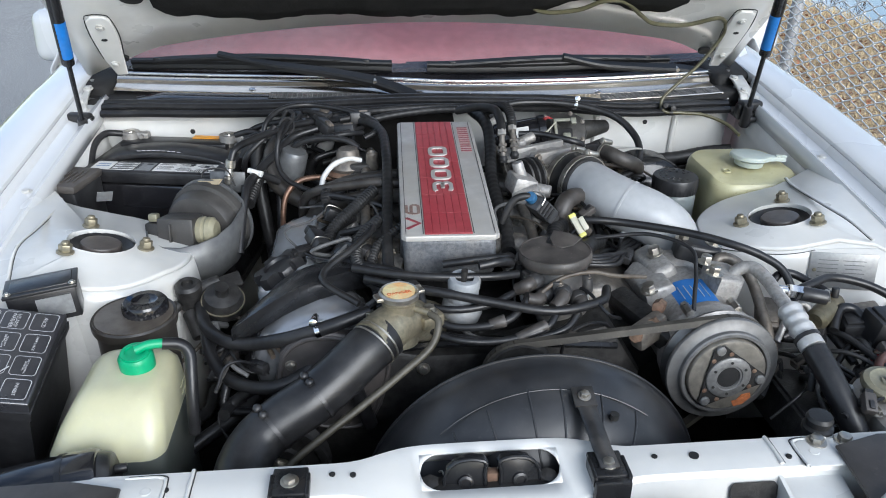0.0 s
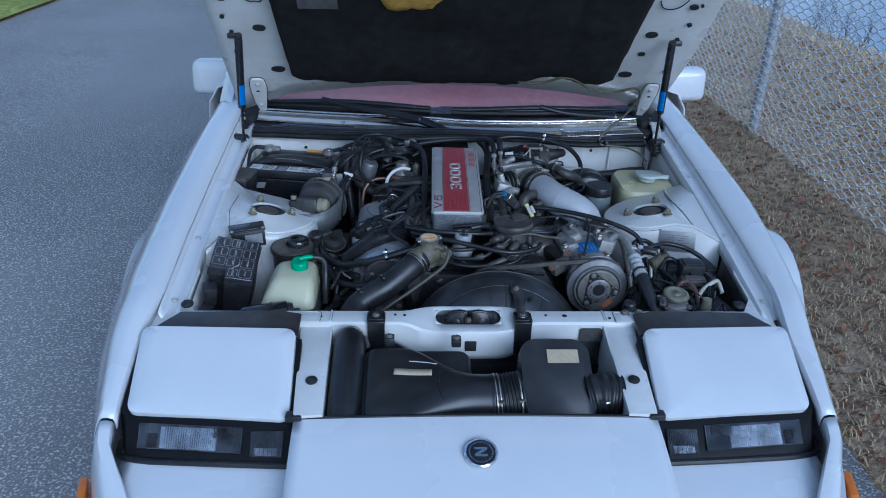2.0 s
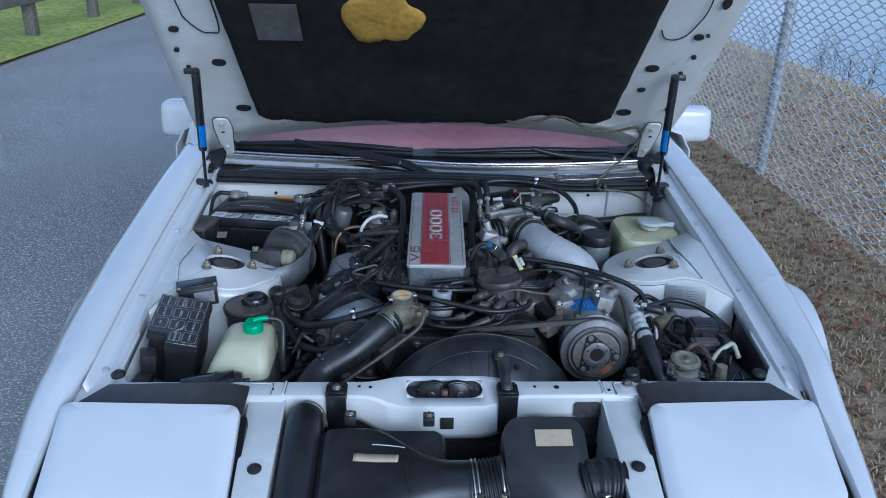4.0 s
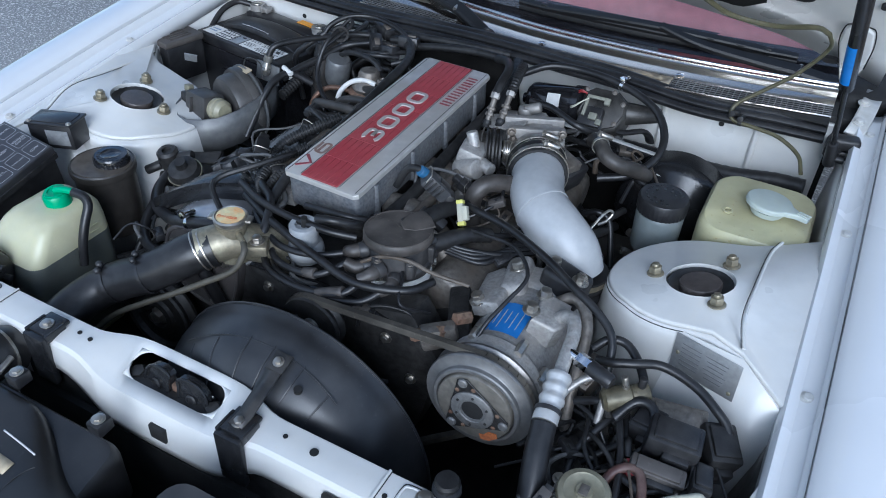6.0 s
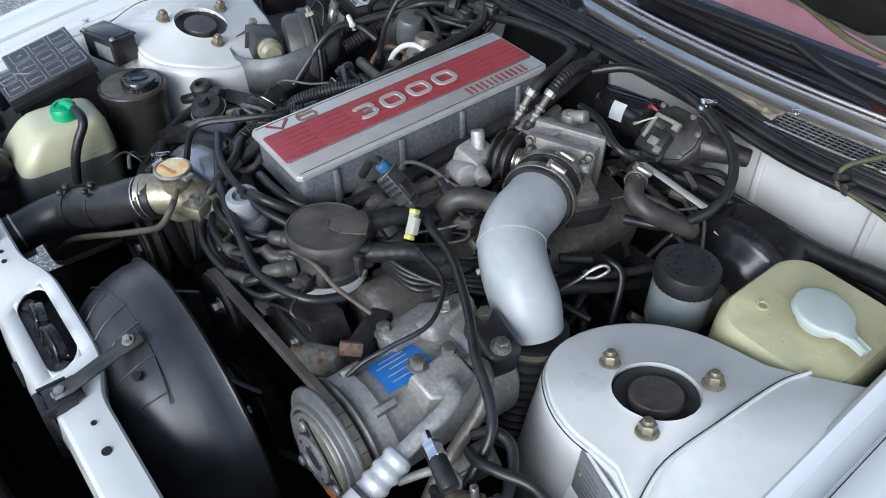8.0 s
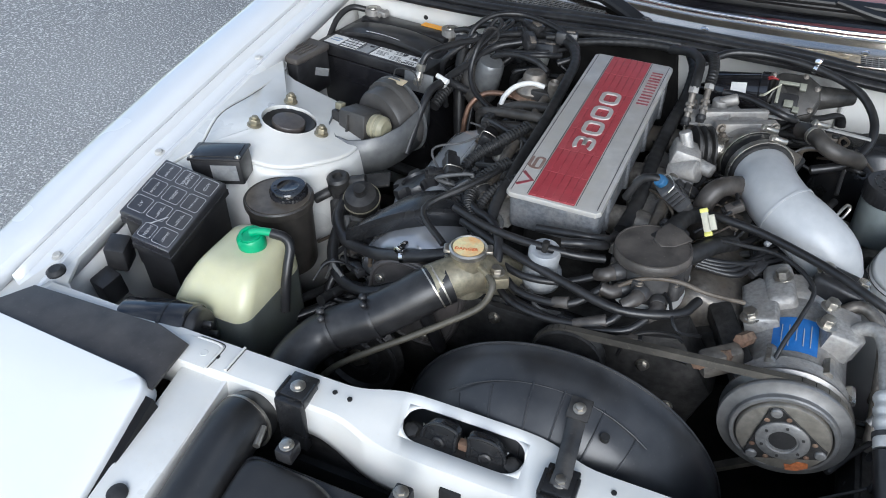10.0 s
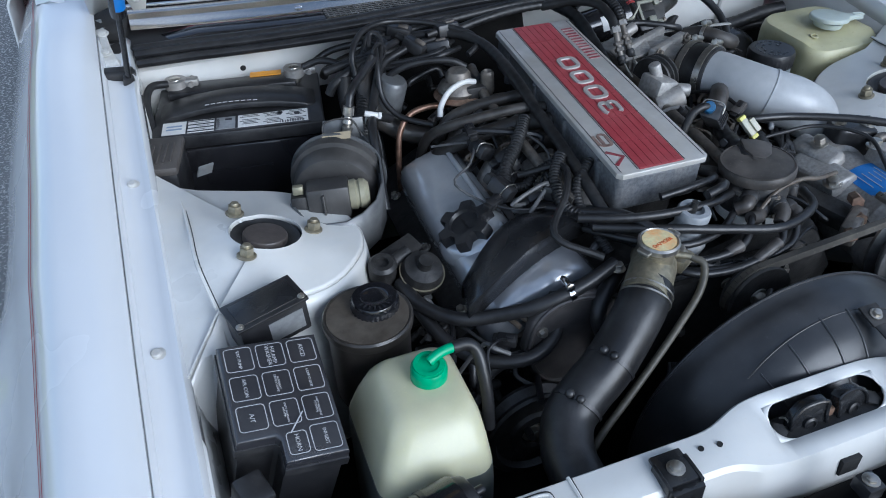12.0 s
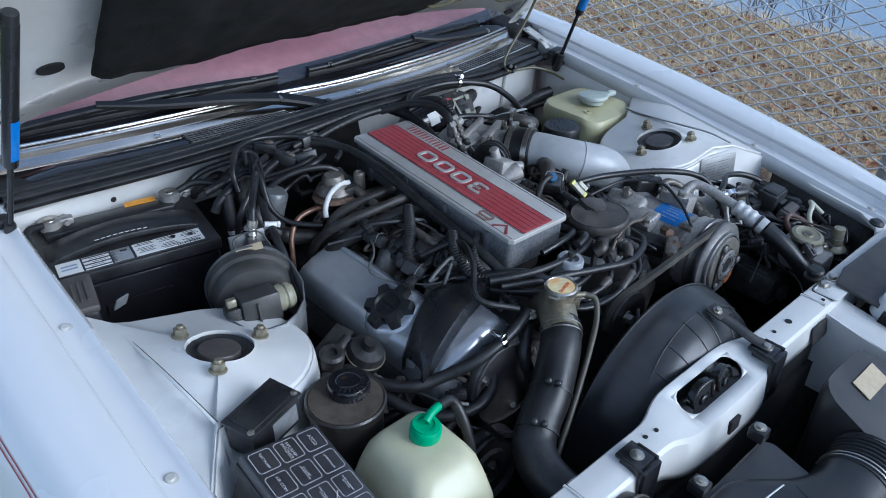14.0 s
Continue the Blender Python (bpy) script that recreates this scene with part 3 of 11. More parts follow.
Z_TOP = [(-0.40, 0.50), (-0.22, 0.575), (-0.1, 0.625), (0, 0.668), (0.2, 0.732), (0.45, 0.777), (0.73, 0.817), (1.1, 0.862), (1.5, 0.895)]
HALF = [(-0.40, 0.60), (-0.25, 0.69), (-0.06, 0.735), (0.12, 0.785), (0.33, 0.828), (0.62, 0.852), (0.9, 0.842), (1.15, 0.828), (1.5, 0.826)]
HUB_Y, HUB_Z, ARCH = 0.62, 0.31, 0.345


def side_profile(y, zf, w, w2, zb, s):
    """The fender's section from the bay's edge over the crown and down the side."""
    x0 = 0.664 + 0.015 * s * max(0.0, min(1.0, (y - 0.13) / 0.12)) - 0.60 * max(0.0, -0.10 - y)
    k = lambda t: x0 + (w - x0) * t
    zm = max(zb + 0.05, 0.61 - 0.35 * max(0, 0.1 - y))
    if s < 0:
        # the battery side's shoulder slopes out to the flank
        return [(x0, zf - 0.024), (k(0.012), zf - 0.006), (k(0.05), zf), (k(0.20), zf + 0.003), (k(0.36), zf + 0.002), (k(0.455), zf - 0.006), (k(0.52), zf - 0.017),
                (k(0.60), zf - 0.034), (k(0.71), zf - 0.061), (k(0.85), max(zb + 0.04, zf - 0.104)), (w2 - 0.010, max(zb + 0.028, min(zm, zf - 0.15))),
                (w2 - 0.002, max(zb + 0.016, min(0.46, zf - 0.19))), (w2, zb + 0.004), (w2 - 0.025, zb)]
    return [(x0, zf - 0.024), (k(0.012), zf - 0.006), (k(0.05), zf), (k(0.20), zf + 0.003), (k(0.36), zf + 0.002), (k(0.45), zf - 0.006), (k(0.51), zf - 0.026),
            (k(0.56), zf - 0.058), (k(0.62), zf - 0.095), (k(0.80), max(zm, min(zf - 0.12, zm + 0.02))), (w2 - 0.004, max(zb + 0.035, zm - 0.07)),
            (w2 + 0.003, max(zb + 0.02, 0.46)), (w2 + 0.004, zb + 0.004), (w2 - 0.025, zb)]


def fender(s):
    rows = []
    for i in range(70):
        y = -0.062 + 1.44 * i / 69
        zf, w = lerp_table(Z_TOP, y), lerp_table(HALF, y) + (0.030 if s > 0 else 0.0) * ease((y - 0.1) / 0.6)
        d = abs(y - HUB_Y)
        zb = max(0.20, HUB_Z + math.sqrt(max(0.0, ARCH ** 2 - d * d))) if d < ARCH else 0.20
        flare = 0.022 * math.exp(-((d - ARCH * 0.6) / 0.25) ** 2) if d < ARCH + 0.1 else 0.0
        w -= 0.018 * ease(1 - d / 0.5) if s < 0 else 0.0
        w2 = w + flare * (0.4 if s > 0 else 0.15)
        rows.append([Vector((s * x, y, z)) for x, z in side_profile(y, zf, w, w2, zb, s)])
    return G().grid(rows)


def ease(u):
    u = max(0.0, min(1.0, u))
    return u * u * (3 - 2 * u)


def solid(ob, thick=0.002):
    m = ob.modifiers.new("thickness", 'SOLIDIFY')
    m.thickness, m.offset = thick, -1
    return ob


def flange_x(x, s):
    """The flange is narrower on the washer side, where the bay is wider."""
    lo, hi = (0.640, 0.679) if s > 0 else (0.604, 0.649)
    return lo + (x - 0.606) / 0.058 * (hi - lo)


for s in (-1, 1):
    f = solid(part("fender", fender(s), WHITE, car, "glossy white front fender"))
    # flange with a shallow channel, where the fender is screwed on
    rows = []
    for i in range(40):
        y = 0.19 + 0.93 * i / 39
        zf = lerp_table(Z_TOP, y)
        rows.append([Vector((s * flange_x(x, s), y, z)) for x, z in ((0.606, zf - 0.052), (0.607, zf - 0.030), (0.613, zf - 0.024), (0.622, zf - 0.027), (0.630, zf - 0.031), (0.648, zf - 0.030), (0.660, zf - 0.027), (0.6655, zf - 0.012))])
    solid(part("fender_flange", G().grid(rows), WHITE, car, "white fender flange along the bay"), 0.0015)
    for y in ((0.25, 0.50, 0.80, 1.06) if s > 0 else (0.25, 0.475, 0.755, 1.06)):
        zf = lerp_table(Z_TOP, y)
        g = G().lathe([(0.0095, 0), (0.0095, 0.0012), (0.006, 0.0022), (0.006, 0.004), (0.0045, 0.0052), (0, 0.0052)], (s * flange_x(0.642, s), y, zf - 0.0305), (0, -0.14, 1), 18)
        part("screw", g, PAINTED_SCREW, f, "screw head under white paint")
    if s < 0:
        # double pinstripe along the fender side
        for dz in (0.0, -0.006):
            rows = []
            for i in range(60):
                y = -0.04 + 1.40 * i / 59
                zf, w = lerp_table(Z_TOP, y), lerp_table(HALF, y) - 0.018 * ease(1 - abs(y - HUB_Y) / 0.5)
                q = side_profile(y, zf, w, w, 0.2, s)
                (x0, z0), (x1, z1) = q[6], q[7]  # the stripe lies on the shoulder
                row = []
                for k in ((0.62 + dz * 40), (0.70 + dz * 40)):
                    row.append(Vector((s * (x0 + (x1 - x0) * k + 0.0009), y, z0 + (z1 - z0) * k + 0.0006)))
                rows.append(row)
            part("pinstripe", G().grid(rows), RED, f, "thin dark red pinstripe")

# inner aprons and strut towers
TOWERS = {-1: (0.488, 0.626), 1: (0.508, 0.631)}


EDGE = {-1: 0.608, 1: 0.643}


def tower_outline(TC, s, n=22):
    """Half the plan of the tower's shelf: round inside, then out to the fender flange."""
    r = 0.118
    arc = [(TC[0] + r * math.cos(a), TC[1] + r * math.sin(a) * (0.84 if s > 0 and a > math.pi else 1.0)) for a in (radians(88 + 184 * i / n) for i in range(n + 1))]
    return [(EDGE[s], 0.800), (0.585, 0.765), (0.556, 0.750)] + arc + ([(0.545, 0.530), (0.586, 0.509), (EDGE[s], 0.470)] if s > 0 else [(0.540, 0.503), (0.566, 0.490), (EDGE[s], 0.425)]) + [(EDGE[s], 0.485 + 0.036 * i) for i in range(8)]


def shelf_z(x, y):
    if x > 0.605:
        level = shelf_z(0.6, y)
        return max(level - 0.03, min(lerp_table(Z_TOP, y) - 0.026, level + 0.012))
    return 0.765 + 0.22 * (min(x, 0.575) - 0.498) - 0.09 * (y - 0.63) - 0.35 * max(0.0, 0.555 - y)


for s, side in ((-1, "battery"), (1, "washer")):
    tow = G()
    TC = TOWERS[s]
    out = tower_outline(TC, s)
    rings = []
    for scale, drop in ((1.0, 0.006), (0.985, 0.001), (0.965, 0.0)):
        rings.append([Vector((s * (TC[0] + (x - TC[0]) * (scale if x < 0.6 else 1)), TC[1] + (y - TC[1]) * scale, shelf_z(x, y) - drop)) for x, y in out])
    skirt = [Vector((s * (x - (0.028 if 0.55 > x else 0)), y + (y - TC[1]) * 0.12, 0.50)) for x, y in out]
    mid = [Vector((s * (x - (0.003 if 0.55 > x else 0)), y + (y - TC[1]) * 0.02, shelf_z(x, y) - 0.022)) for x, y in out]
    hole = []
    n = len(out)
    for i, (x, y) in enumerate(out):
        a = math.atan2(y - TC[1], x - TC[0])
        hole.append((a, 0.0435))
    ring_h = [Vector((s * (TC[0] + r * math.cos(a)), TC[1] + r * math.sin(a), shelf_z(TC[0] + r * math.cos(a), TC[1] + r * math.sin(a)))) for a, r in hole]
    ring_l = [Vector((s * (TC[0] + 0.97 * r * math.cos(a)), TC[1] + 0.97 * r * math.sin(a), shelf_z(TC[0] + r * math.cos(a), TC[1] + r * math.sin(a)) - 0.009)) for a, r in hole]
    ring_u = [v + Vector((s * 0.004 * math.cos(a), 0.004 * math.sin(a), -0.0005)) for v, (a, r) in zip(ring_h, hole)]
    ring_h = [v + Vector((0, 0, 0.002)) for v in ring_h]
    tow.grid(rings + [ring_u, ring_h, ring_l], wrap=True)
    tow.grid([skirt[:-8], mid[:-8], [v.copy() for v in rings[0][:-8]]], wrap=False)
    tow_ob = part("strut_tower", tow, WHITE_BAY, car, "white strut tower with a round opening", 50)
    solid(tow_ob, 0.0015)
    axis = (-s * 0.2, 0.09, 1)
    well = (s * TC[0], TC[1], shelf_z(*TC) + 0.004)
    part("strut_well", G().lathe([(0.0, -0.0145), (0.030, -0.0145), (0.038, -0.0120), (0.0425, -0.0070), (0.0435, -0.03)], well, axis, seg=36), RUBBER, tow_ob, "dark rubber strut mount")
    part("strut_cap", G().lathe([(0.0270, -0.0150), (0.0275, -0.0070), (0.0262, -0.0048), (0.0180, -0.0042), (0.0, -0.0040)], well, axis, seg=36), STRUT_CAP, tow_ob, "dusty brown strut cap")
    for dx, dy in ((-0.058, 0.0), (0.030, 0.051), (0.030, -0.053)):
        p = Vector((s * (TC[0] + dx), TC[1] + dy, shelf_z(TC[0] + dx, TC[1] + dy)))
        w = Vector((-s * 0.2, 0.09, 1)).normalized()
        g = G().lathe([(0.0115, 0), (0.0115, 0.0018), (0.0095, 0.003), (0.0085, 0.0032)], p, w, seg=18)
        g.cyl(p + w * 0.0025, p + w * 0.0125, 0.0088, seg=6, bev=0.0012)
        g.cyl(p + w * 0.012, p + w * 0.0165, 0.0055, 0.005, seg=14, bev=0.001)
        part("strut_nut", g, GOLD_STEEL, tow_ob, "zinc-plated hex nut")
    # raised seam bead from the tower's rear to its front corner
    bead = [(s * 0.590, 0.772, 0), (s * 0.580, 0.73, 0), (s * 0.575, 0.64, 0), (s * 0.573, 0.56, 0), (s * (0.583 if s > 0 else 0.563), 0.514 if s > 0 else 0.497, 0)]
    bead = [(x, y, shelf_z(abs(x), y) + 0.0015) for x, y, _ in bead]
    part("seam_bead", G().tube(bead, 0.0022, seg=8), WHITE_BAY, tow_ob)
    part("seam_crack", G().tube([(x - s * 0.0030, y, z - 0.0002) for x, y, z in bead], 0.0006, seg=6), GRIME, tow_ob)
    rim = [v + Vector((0, 0, -0.004)) + (v - Vector((s * TC[0], TC[1], v.z))).normalized() * 0.0014 for v in rings[0][3:-11]]
    part("rim_crack", G().tube(rim, 0.0006, seg=6, res=2), GRIME, tow_ob)
    # apron walls before and behind the tower
    for y0, y1 in ((0.205, 0.44), (0.78, 1.075)):
        g = G()
        rows = []
        for i in range(9):
            y = y0 + (y1 - y0) * i / 8
            zf = lerp_table(Z_TOP, y)
            rows.append([Vector((s * (EDGE[s] + d), y, z)) for d, z in ((-0.002, zf - 0.050), (-0.006, zf - 0.09), (-0.018, 0.62), (-0.033, 0.42))])
        g.grid(rows)
        # the washer side's front apron is darker than the other three
        solid(part("apron", g, GRIME if s > 0 and y0 < 0.5 else WHITE_BAY, car, "dark inner apron" if s > 0 and y0 < 0.5 else "dusty white inner apron"), 0.002)
    g = G()
    wall = [Vector((s * x, y, z)) for x, y, z in (((0.44, 0.553, 0.745), (0.50, 0.536, 0.757), (0.588, 0.508, 0.770), (0.643, 0.468, 0.748)) if s > 0 else ((0.46, 0.515, 0.745), (0.563, 0.491, 0.768), (0.607, 0.43, 0.735)))]
    g.grid([wall, [v + Vector((-s * 0.005, -0.02, -0.28)) for v in wall]])
    solid(part("apron_front", g, WHITE_BAY, car), 0.002)

# firewall
def cowl_y(x):
    return 0.17 * x * x


def cowl_shift(x):
    """The cowl's trim sits lower and further forward towards the washer side."""
    return Vector((0, -0.021 * ease((x + 0.12) / 0.50), -0.011 * ease((x + 0.20) / 0.30)))


g = G()
rows = []
for i in range(30):
    x = -0.61 + 1.22 * i / 29
    rows.append([Vector((x, 1.030 + cowl_y(x) * 0.6, 0.826)), Vector((x, 1.052 + cowl_y(x) * 0.6, 0.822)), Vector((x, 1.060, 0.805)), Vector((x, 1.066, 0.76)), Vector((x, 1.075, 0.64)), Vector((x, 1.08, 0.35))])
fw = solid(part("firewall", g.grid(rows), WHITE_BAY, car, "white painted firewall below the cowl"), 0.002)
for x in (-0.443, 0.03, 0.44):
    part("hole", G().cyl((x, 1.0600, 0.783), (x, 1.0650, 0.783), 0.0048, seg=14), DARK, fw)
for x in (0.34, 0.50, -0.25):
    part("rib", G().tube([(x, 1.058, 0.80), (x, 1.064, 0.74), (x, 1.072, 0.66)], 0.006, seg=8), WHITE_BAY, fw)

# black insulation mat over the lower firewall
g = G()
rows = []
for i in range(49):
    x = -0.34 + 0.94 * i / 48
    top = 0.815 if -0.17 < x < 0.055 else (0.70 if x > 0 else 0.73)
    lump = 0.006 * noise.noise((x * 9, 2, 0))
    rows.append([Vector((x, 1.055, top)), Vector((x, 1.046 + lump, top - 0.006)), Vector((x, 1.044 - lump, top - 0.05)), Vector((x, 1.048 + lump, 0.66)), Vector((x, 1.052, 0.50))])
part("insulation", g.grid(rows), MAT_BLACK, fw, "black insulation mat on the firewall", 60)

# weatherstrip over the firewall's edge
def strip(offset_y, z, r, flat, x0=-0.60, x1=0.60, lift=0.012):
    pts = []
    for i in range(33):
        x = x0 + (x1 - x0) * i / 32
        pts.append((x, 1.018 + offset_y + cowl_y(x) * 0.75 - 0.012 * ease((x - 0.2) / 0.25), z - 0.012 * ease((x - 0.22) / 0.2) - 0.035 * max(0, abs(x) - 0.52) + lift * math.exp(-((x + 0.02) / 0.22) ** 2)))
    return pts


weather = thing("cowl_weatherstrip", (0, 1.02, 0.82), "ribbed black rubber weatherstrip along the cowl", "weatherstrip")
for dy, z, r in ((-0.012, 0.826, 0.009), (0.003, 0.834, 0.010), (0.018, 0.838, 0.008)):
    part("rib", G().tube(strip(dy, z, r, 1), r, seg=10, flat=0.8), HOSE, weather)

# cowl panel, grilles and trim
GRILLE = mat("grey_grille_plastic", (0.085, 0.085, 0.085), 0.35, var=0.2, dust=0.4, dustcol=(0.28, 0.27, 0.25), size=0.01, bump=0.05)
part("cowl_tray", G().box((0, 1.135, 0.812), (1.32, 0.10, 0.045), bev=0.004), DARK, car, "dark tray below the windshield trim")
g = G()
rows = []
for i in range(41):
    x = -0.625 + 1.25 * i / 40
    c = cowl_y(x)
    dip = -0.02 * max(0, abs(x) - 0.5) / 0.12
    rows.append([q + cowl_shift(x) for q in (Vector((x, 1.034 + c, 0.835 + dip)), Vector((x, 1.050 + c, 0.842 + dip)), Vector((x, 1.074 + c, 0.844 + dip)), Vector((x, 1.082 + c, 0.843 + dip)))])
cowl = part("cowl_panel", g.grid(rows), GLOSS, car, "black cowl panel with air grilles")
solid(cowl, 0.003)
for x0, x1 in ((-0.295, -0.09), (0.335, 0.60)):
    n = int((x1 - x0) / 0.0095)
    g = G()
    # near-black slab painted in for the shade behind the slats
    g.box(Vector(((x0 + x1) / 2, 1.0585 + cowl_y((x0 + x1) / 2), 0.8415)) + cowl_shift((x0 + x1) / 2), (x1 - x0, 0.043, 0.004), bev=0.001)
    part("grille_shade", g, DARK, cowl)
    for i in range(n):
        x = x0 + 0.0095 * (i + 0.5)
        part("grille_slat", G().box(Vector((x, 1.0580 + cowl_y(x), 0.8452)) + cowl_shift(x), (0.0012, 0.0405, 0.004), bev=0), GRILLE, cowl)
    for dy in (-0.0235, -0.0153, -0.0071, 0.0011, 0.0093, 0.0165):
        pts = [Vector((x, 1.0615 + dy + cowl_y(x), 0.8465)) + cowl_shift(x) for x in (x0 + (x1 - x0) * i / 8 for i in range(9))]
        part("grille_bar", G().tube(pts, 0.0009, seg=6, res=2), GRILLE, cowl)
g = G()
rows = []
for i in range(41):
    x = -0.60 + 1.20 * i / 40
    c = cowl_y(x)
    rows.append([q + cowl_shift(x) for q in (Vector((x, 1.079 + c, 0.8435)), Vector((x, 1.0815 + c, 0.8462)), Vector((x, 1.104 + c, 0.8505)), Vector((x, 1.1065 + c, 0.8520)), Vector((x, 1.110 + c, 0.8575)), Vector((x, 1.115 + c, 0.8615)), Vector((x, 1.122 + c, 0.8635)), Vector((x, 1.129 + c, 0.8615)), Vector((x, 1.133 + c, 0.855)))])
TRIM = mat("dark_bright_trim", (0.78, 0.725, 0.65), 0.19, 1.0, var=0.06, size=0.05, bump=0.10, bsize=0.05)
trim = part("windshield_trim", g.grid(rows), TRIM, car, "reflective dark metal trim below the windshield")
part("trim_bead", G().tube([Vector((x, 1.124 + cowl_y(x), 0.8672)) + cowl_shift(x) for x in (-0.60 + 1.2 * i / 24 for i in range(25))], 0.0030, seg=10, res=3), CHROME, car, "bright metal bead")
for x in (-0.331, 0.087, 0.347):
    part("screw", G().lathe([(0.0065, 0), (0.0065, 0.001), (0.004, 0.0025), (0, 0.0028)], Vector((x, 1.091 + cowl_y(x), 0.8492)) + cowl_shift(x), (0, -0.2, 1), 16), CHROME, trim)

for s in (-1, 1):
    part("cowl_corner", G().box((s * 0.655, 1.190, 0.832), (0.11, 0.10, 0.060), rot=(8, 0, s * 10), bev=0.012, seg=3), DARK, car, "black filler below the corner of the glass")

# added folded tan strip that imitates the reflections in the glossy cowl panel
TAN_REFLECTION = mat("tan_painted_reflection", (0.36, 0.30, 0.21), 0.16, 0.35, var=0.15, size=0.02, bump=0.05, bsize=0.01)
rows = []
for i in range(67):
    x = 0.085 + 0.255 * i / 66
    wide = min(1.0, 0.35 + (x - 0.085) * 4.5)
    row = []
    for j in range(9):
        u = j / 8
        y = 1.0795 - 0.036 * wide * (1 - u) + cowl_y(x)
        fold = 0.0075 * noise.noise((x * 34 + u * 5, u * 2.2 - x * 18, 3.1)) + 0.0030 * noise.noise((x * 85, u * 6, 7.7))
        row.append(cowl_shift(x) + Vector((x, y, 0.8490 + fold * math.sin(math.pi * min(1, u * 1.1 + 0.06)))))
    rows.append(row)
solid(part("cowl_reflection", G().grid(rows), TAN_REFLECTION, car, "added tan folded strip imitating reflections in the glossy cowl panel", 75), 0.0008)
for x0, x1 in ((-0.295, -0.09), (0.335, 0.60)):
    for dy in (-0.0245, 0.0185):
        part("grille_frame", G().tube([Vector((x, 1.0615 + dy + cowl_y(x), 0.8458)) + cowl_shift(x) for x in (x0 + (x1 - x0) * i / 8 for i in range(9))], 0.0022, seg=6, res=2), TRIM, car, "bright edge of the cowl grille")

# windshield, dash and cabin shell
g = G()
rows = []
for j in range(9):
    t = j / 8
    rows.append([Vector((x * (1 + 0.03 * t - 0.17 * t * t), 1.150 + cowl_y(x) * (1 - 0.4 * t) + 0.74 * t, 0.868 + 0.40 * t - 0.03 * t * t)) for x in [-0.69 + 1.38 * i / 24 for i in range(25)]])
shield = part("windshield", g.grid(rows), GLASS, car, "raked windshield glass")
shield.visible_shadow = False


def behind_glass(x, t, d):
    """A point d metres behind the windshield, t of the way up it."""
    return Vector((x * (1 - 0.12 * t), 1.150 + cowl_y(x) * (1 - 0.4 * t) + 0.74 * t + d * 0.475, 0.868 + 0.40 * t - 0.03 * t * t - d * 0.88))


BAND = [-0.685 + 1.37 * i / 24 for i in range(25)]
SHADE = [-0.63 + 1.26 * i / 24 for i in range(25)]
part("frit_band", G().grid([[behind_glass(x, t, 0.010) for x in BAND] for t in (-0.02, 0.0, 0.012, 0.026)]), GLOSS, car, "black band along the glass's lower edge")
part("dash_edge", G().grid([[behind_glass(x, t, 0.014) for x in BAND] for t in (0.024, 0.040, 0.056)]), NAVY, car, "dark navy band at the foot of the windshield")
rows = [[behind_glass(x, t, 0.014 + 0.004 * math.sin(x * 9) + 0.02 * t) for x in SHADE] for t in (0.050, 0.12, 0.18, 0.26, 0.34, 0.42, 0.5)]
solid(part("sunshade", G().grid(rows), BURGUNDY, car, "dull red sunshade behind the windshield"), 0.004)
for x in (-0.36, 0.36):
    g = G().box((x, 2.05, 0.72), (0.46, 0.14, 0.62), rot=(-14, 0, 0), bev=0.05, seg=4)
    g.box((x, 2.14, 1.08), (0.26, 0.09, 0.16), rot=(-14, 0, 0), bev=0.035, seg=4)
    part("seat_back", g, BURGUNDY, car, "burgundy seat back seen through the windshield")

for s in (-1, 1):
    g = G()
    rows = []
    for j in range(9):
        t = j / 8
        p = Vector((s * (0.692 + 0.022 * t - 0.125 * t * t), 1.13 + 0.090 + 0.705 * t, 0.872 + 0.37 * t))
        rows.append([p, p + Vector((s * 0.022, 0.01, 0.006)), p + Vector((s * 0.05, 0.05, -0.01)), p + Vector((s * 0.046, 0.065, -0.02))])
    g.grid(rows)
    part("pillar", g, WHITE, car, "white windshield pillar")
g = G()
ring = lambda y, zt, wt, zs: [Vector((s * x, y, z)) for s, x, z in ((-1, 0.82, 0.22), (-1, 0.835, 0.55), (-1, 0.80, zs), (-1, wt, zt), (-1, wt * 0.5, zt + 0.012), (1, wt * 0.5, zt + 0.012), (1, wt, zt), (1, 0.80, zs), (1, 0.835, 0.55), (1, 0.82, 0.22))]
g.grid([ring(1.92, 1.262, 0.57, 0.87), ring(2.4, 1.275, 0.57, 0.88), ring(2.9, 1.20, 0.56, 0.90), ring(3.45, 0.96, 0.60, 0.86), ring(3.75, 0.80, 0.66, 0.74), ring(3.80, 0.5, 0.66, 0.5)])
solid(part("rear_body", g, WHITE, car, "white roof and hatch"), 0.004)
for s in (-1, 1):
    rows = []
    for y in (1.385, 1.6, 1.925):
        wide = 0.030 if s > 0 else 0.0
        rows.append([Vector((s * x, y, z)) for x, z in ((0.62 if y > 1.5 else 0.69, 0.9), (0.72 + wide, 0.898), (0.775 + wide, 0.880), (0.806 + wide, 0.83), (0.826 + wide, 0.6), (0.828 + wide, 0.45), (0.81 + wide, 0.22))])
    solid(part("door", G().grid(rows), WHITE, car, "white door"), 0.004)
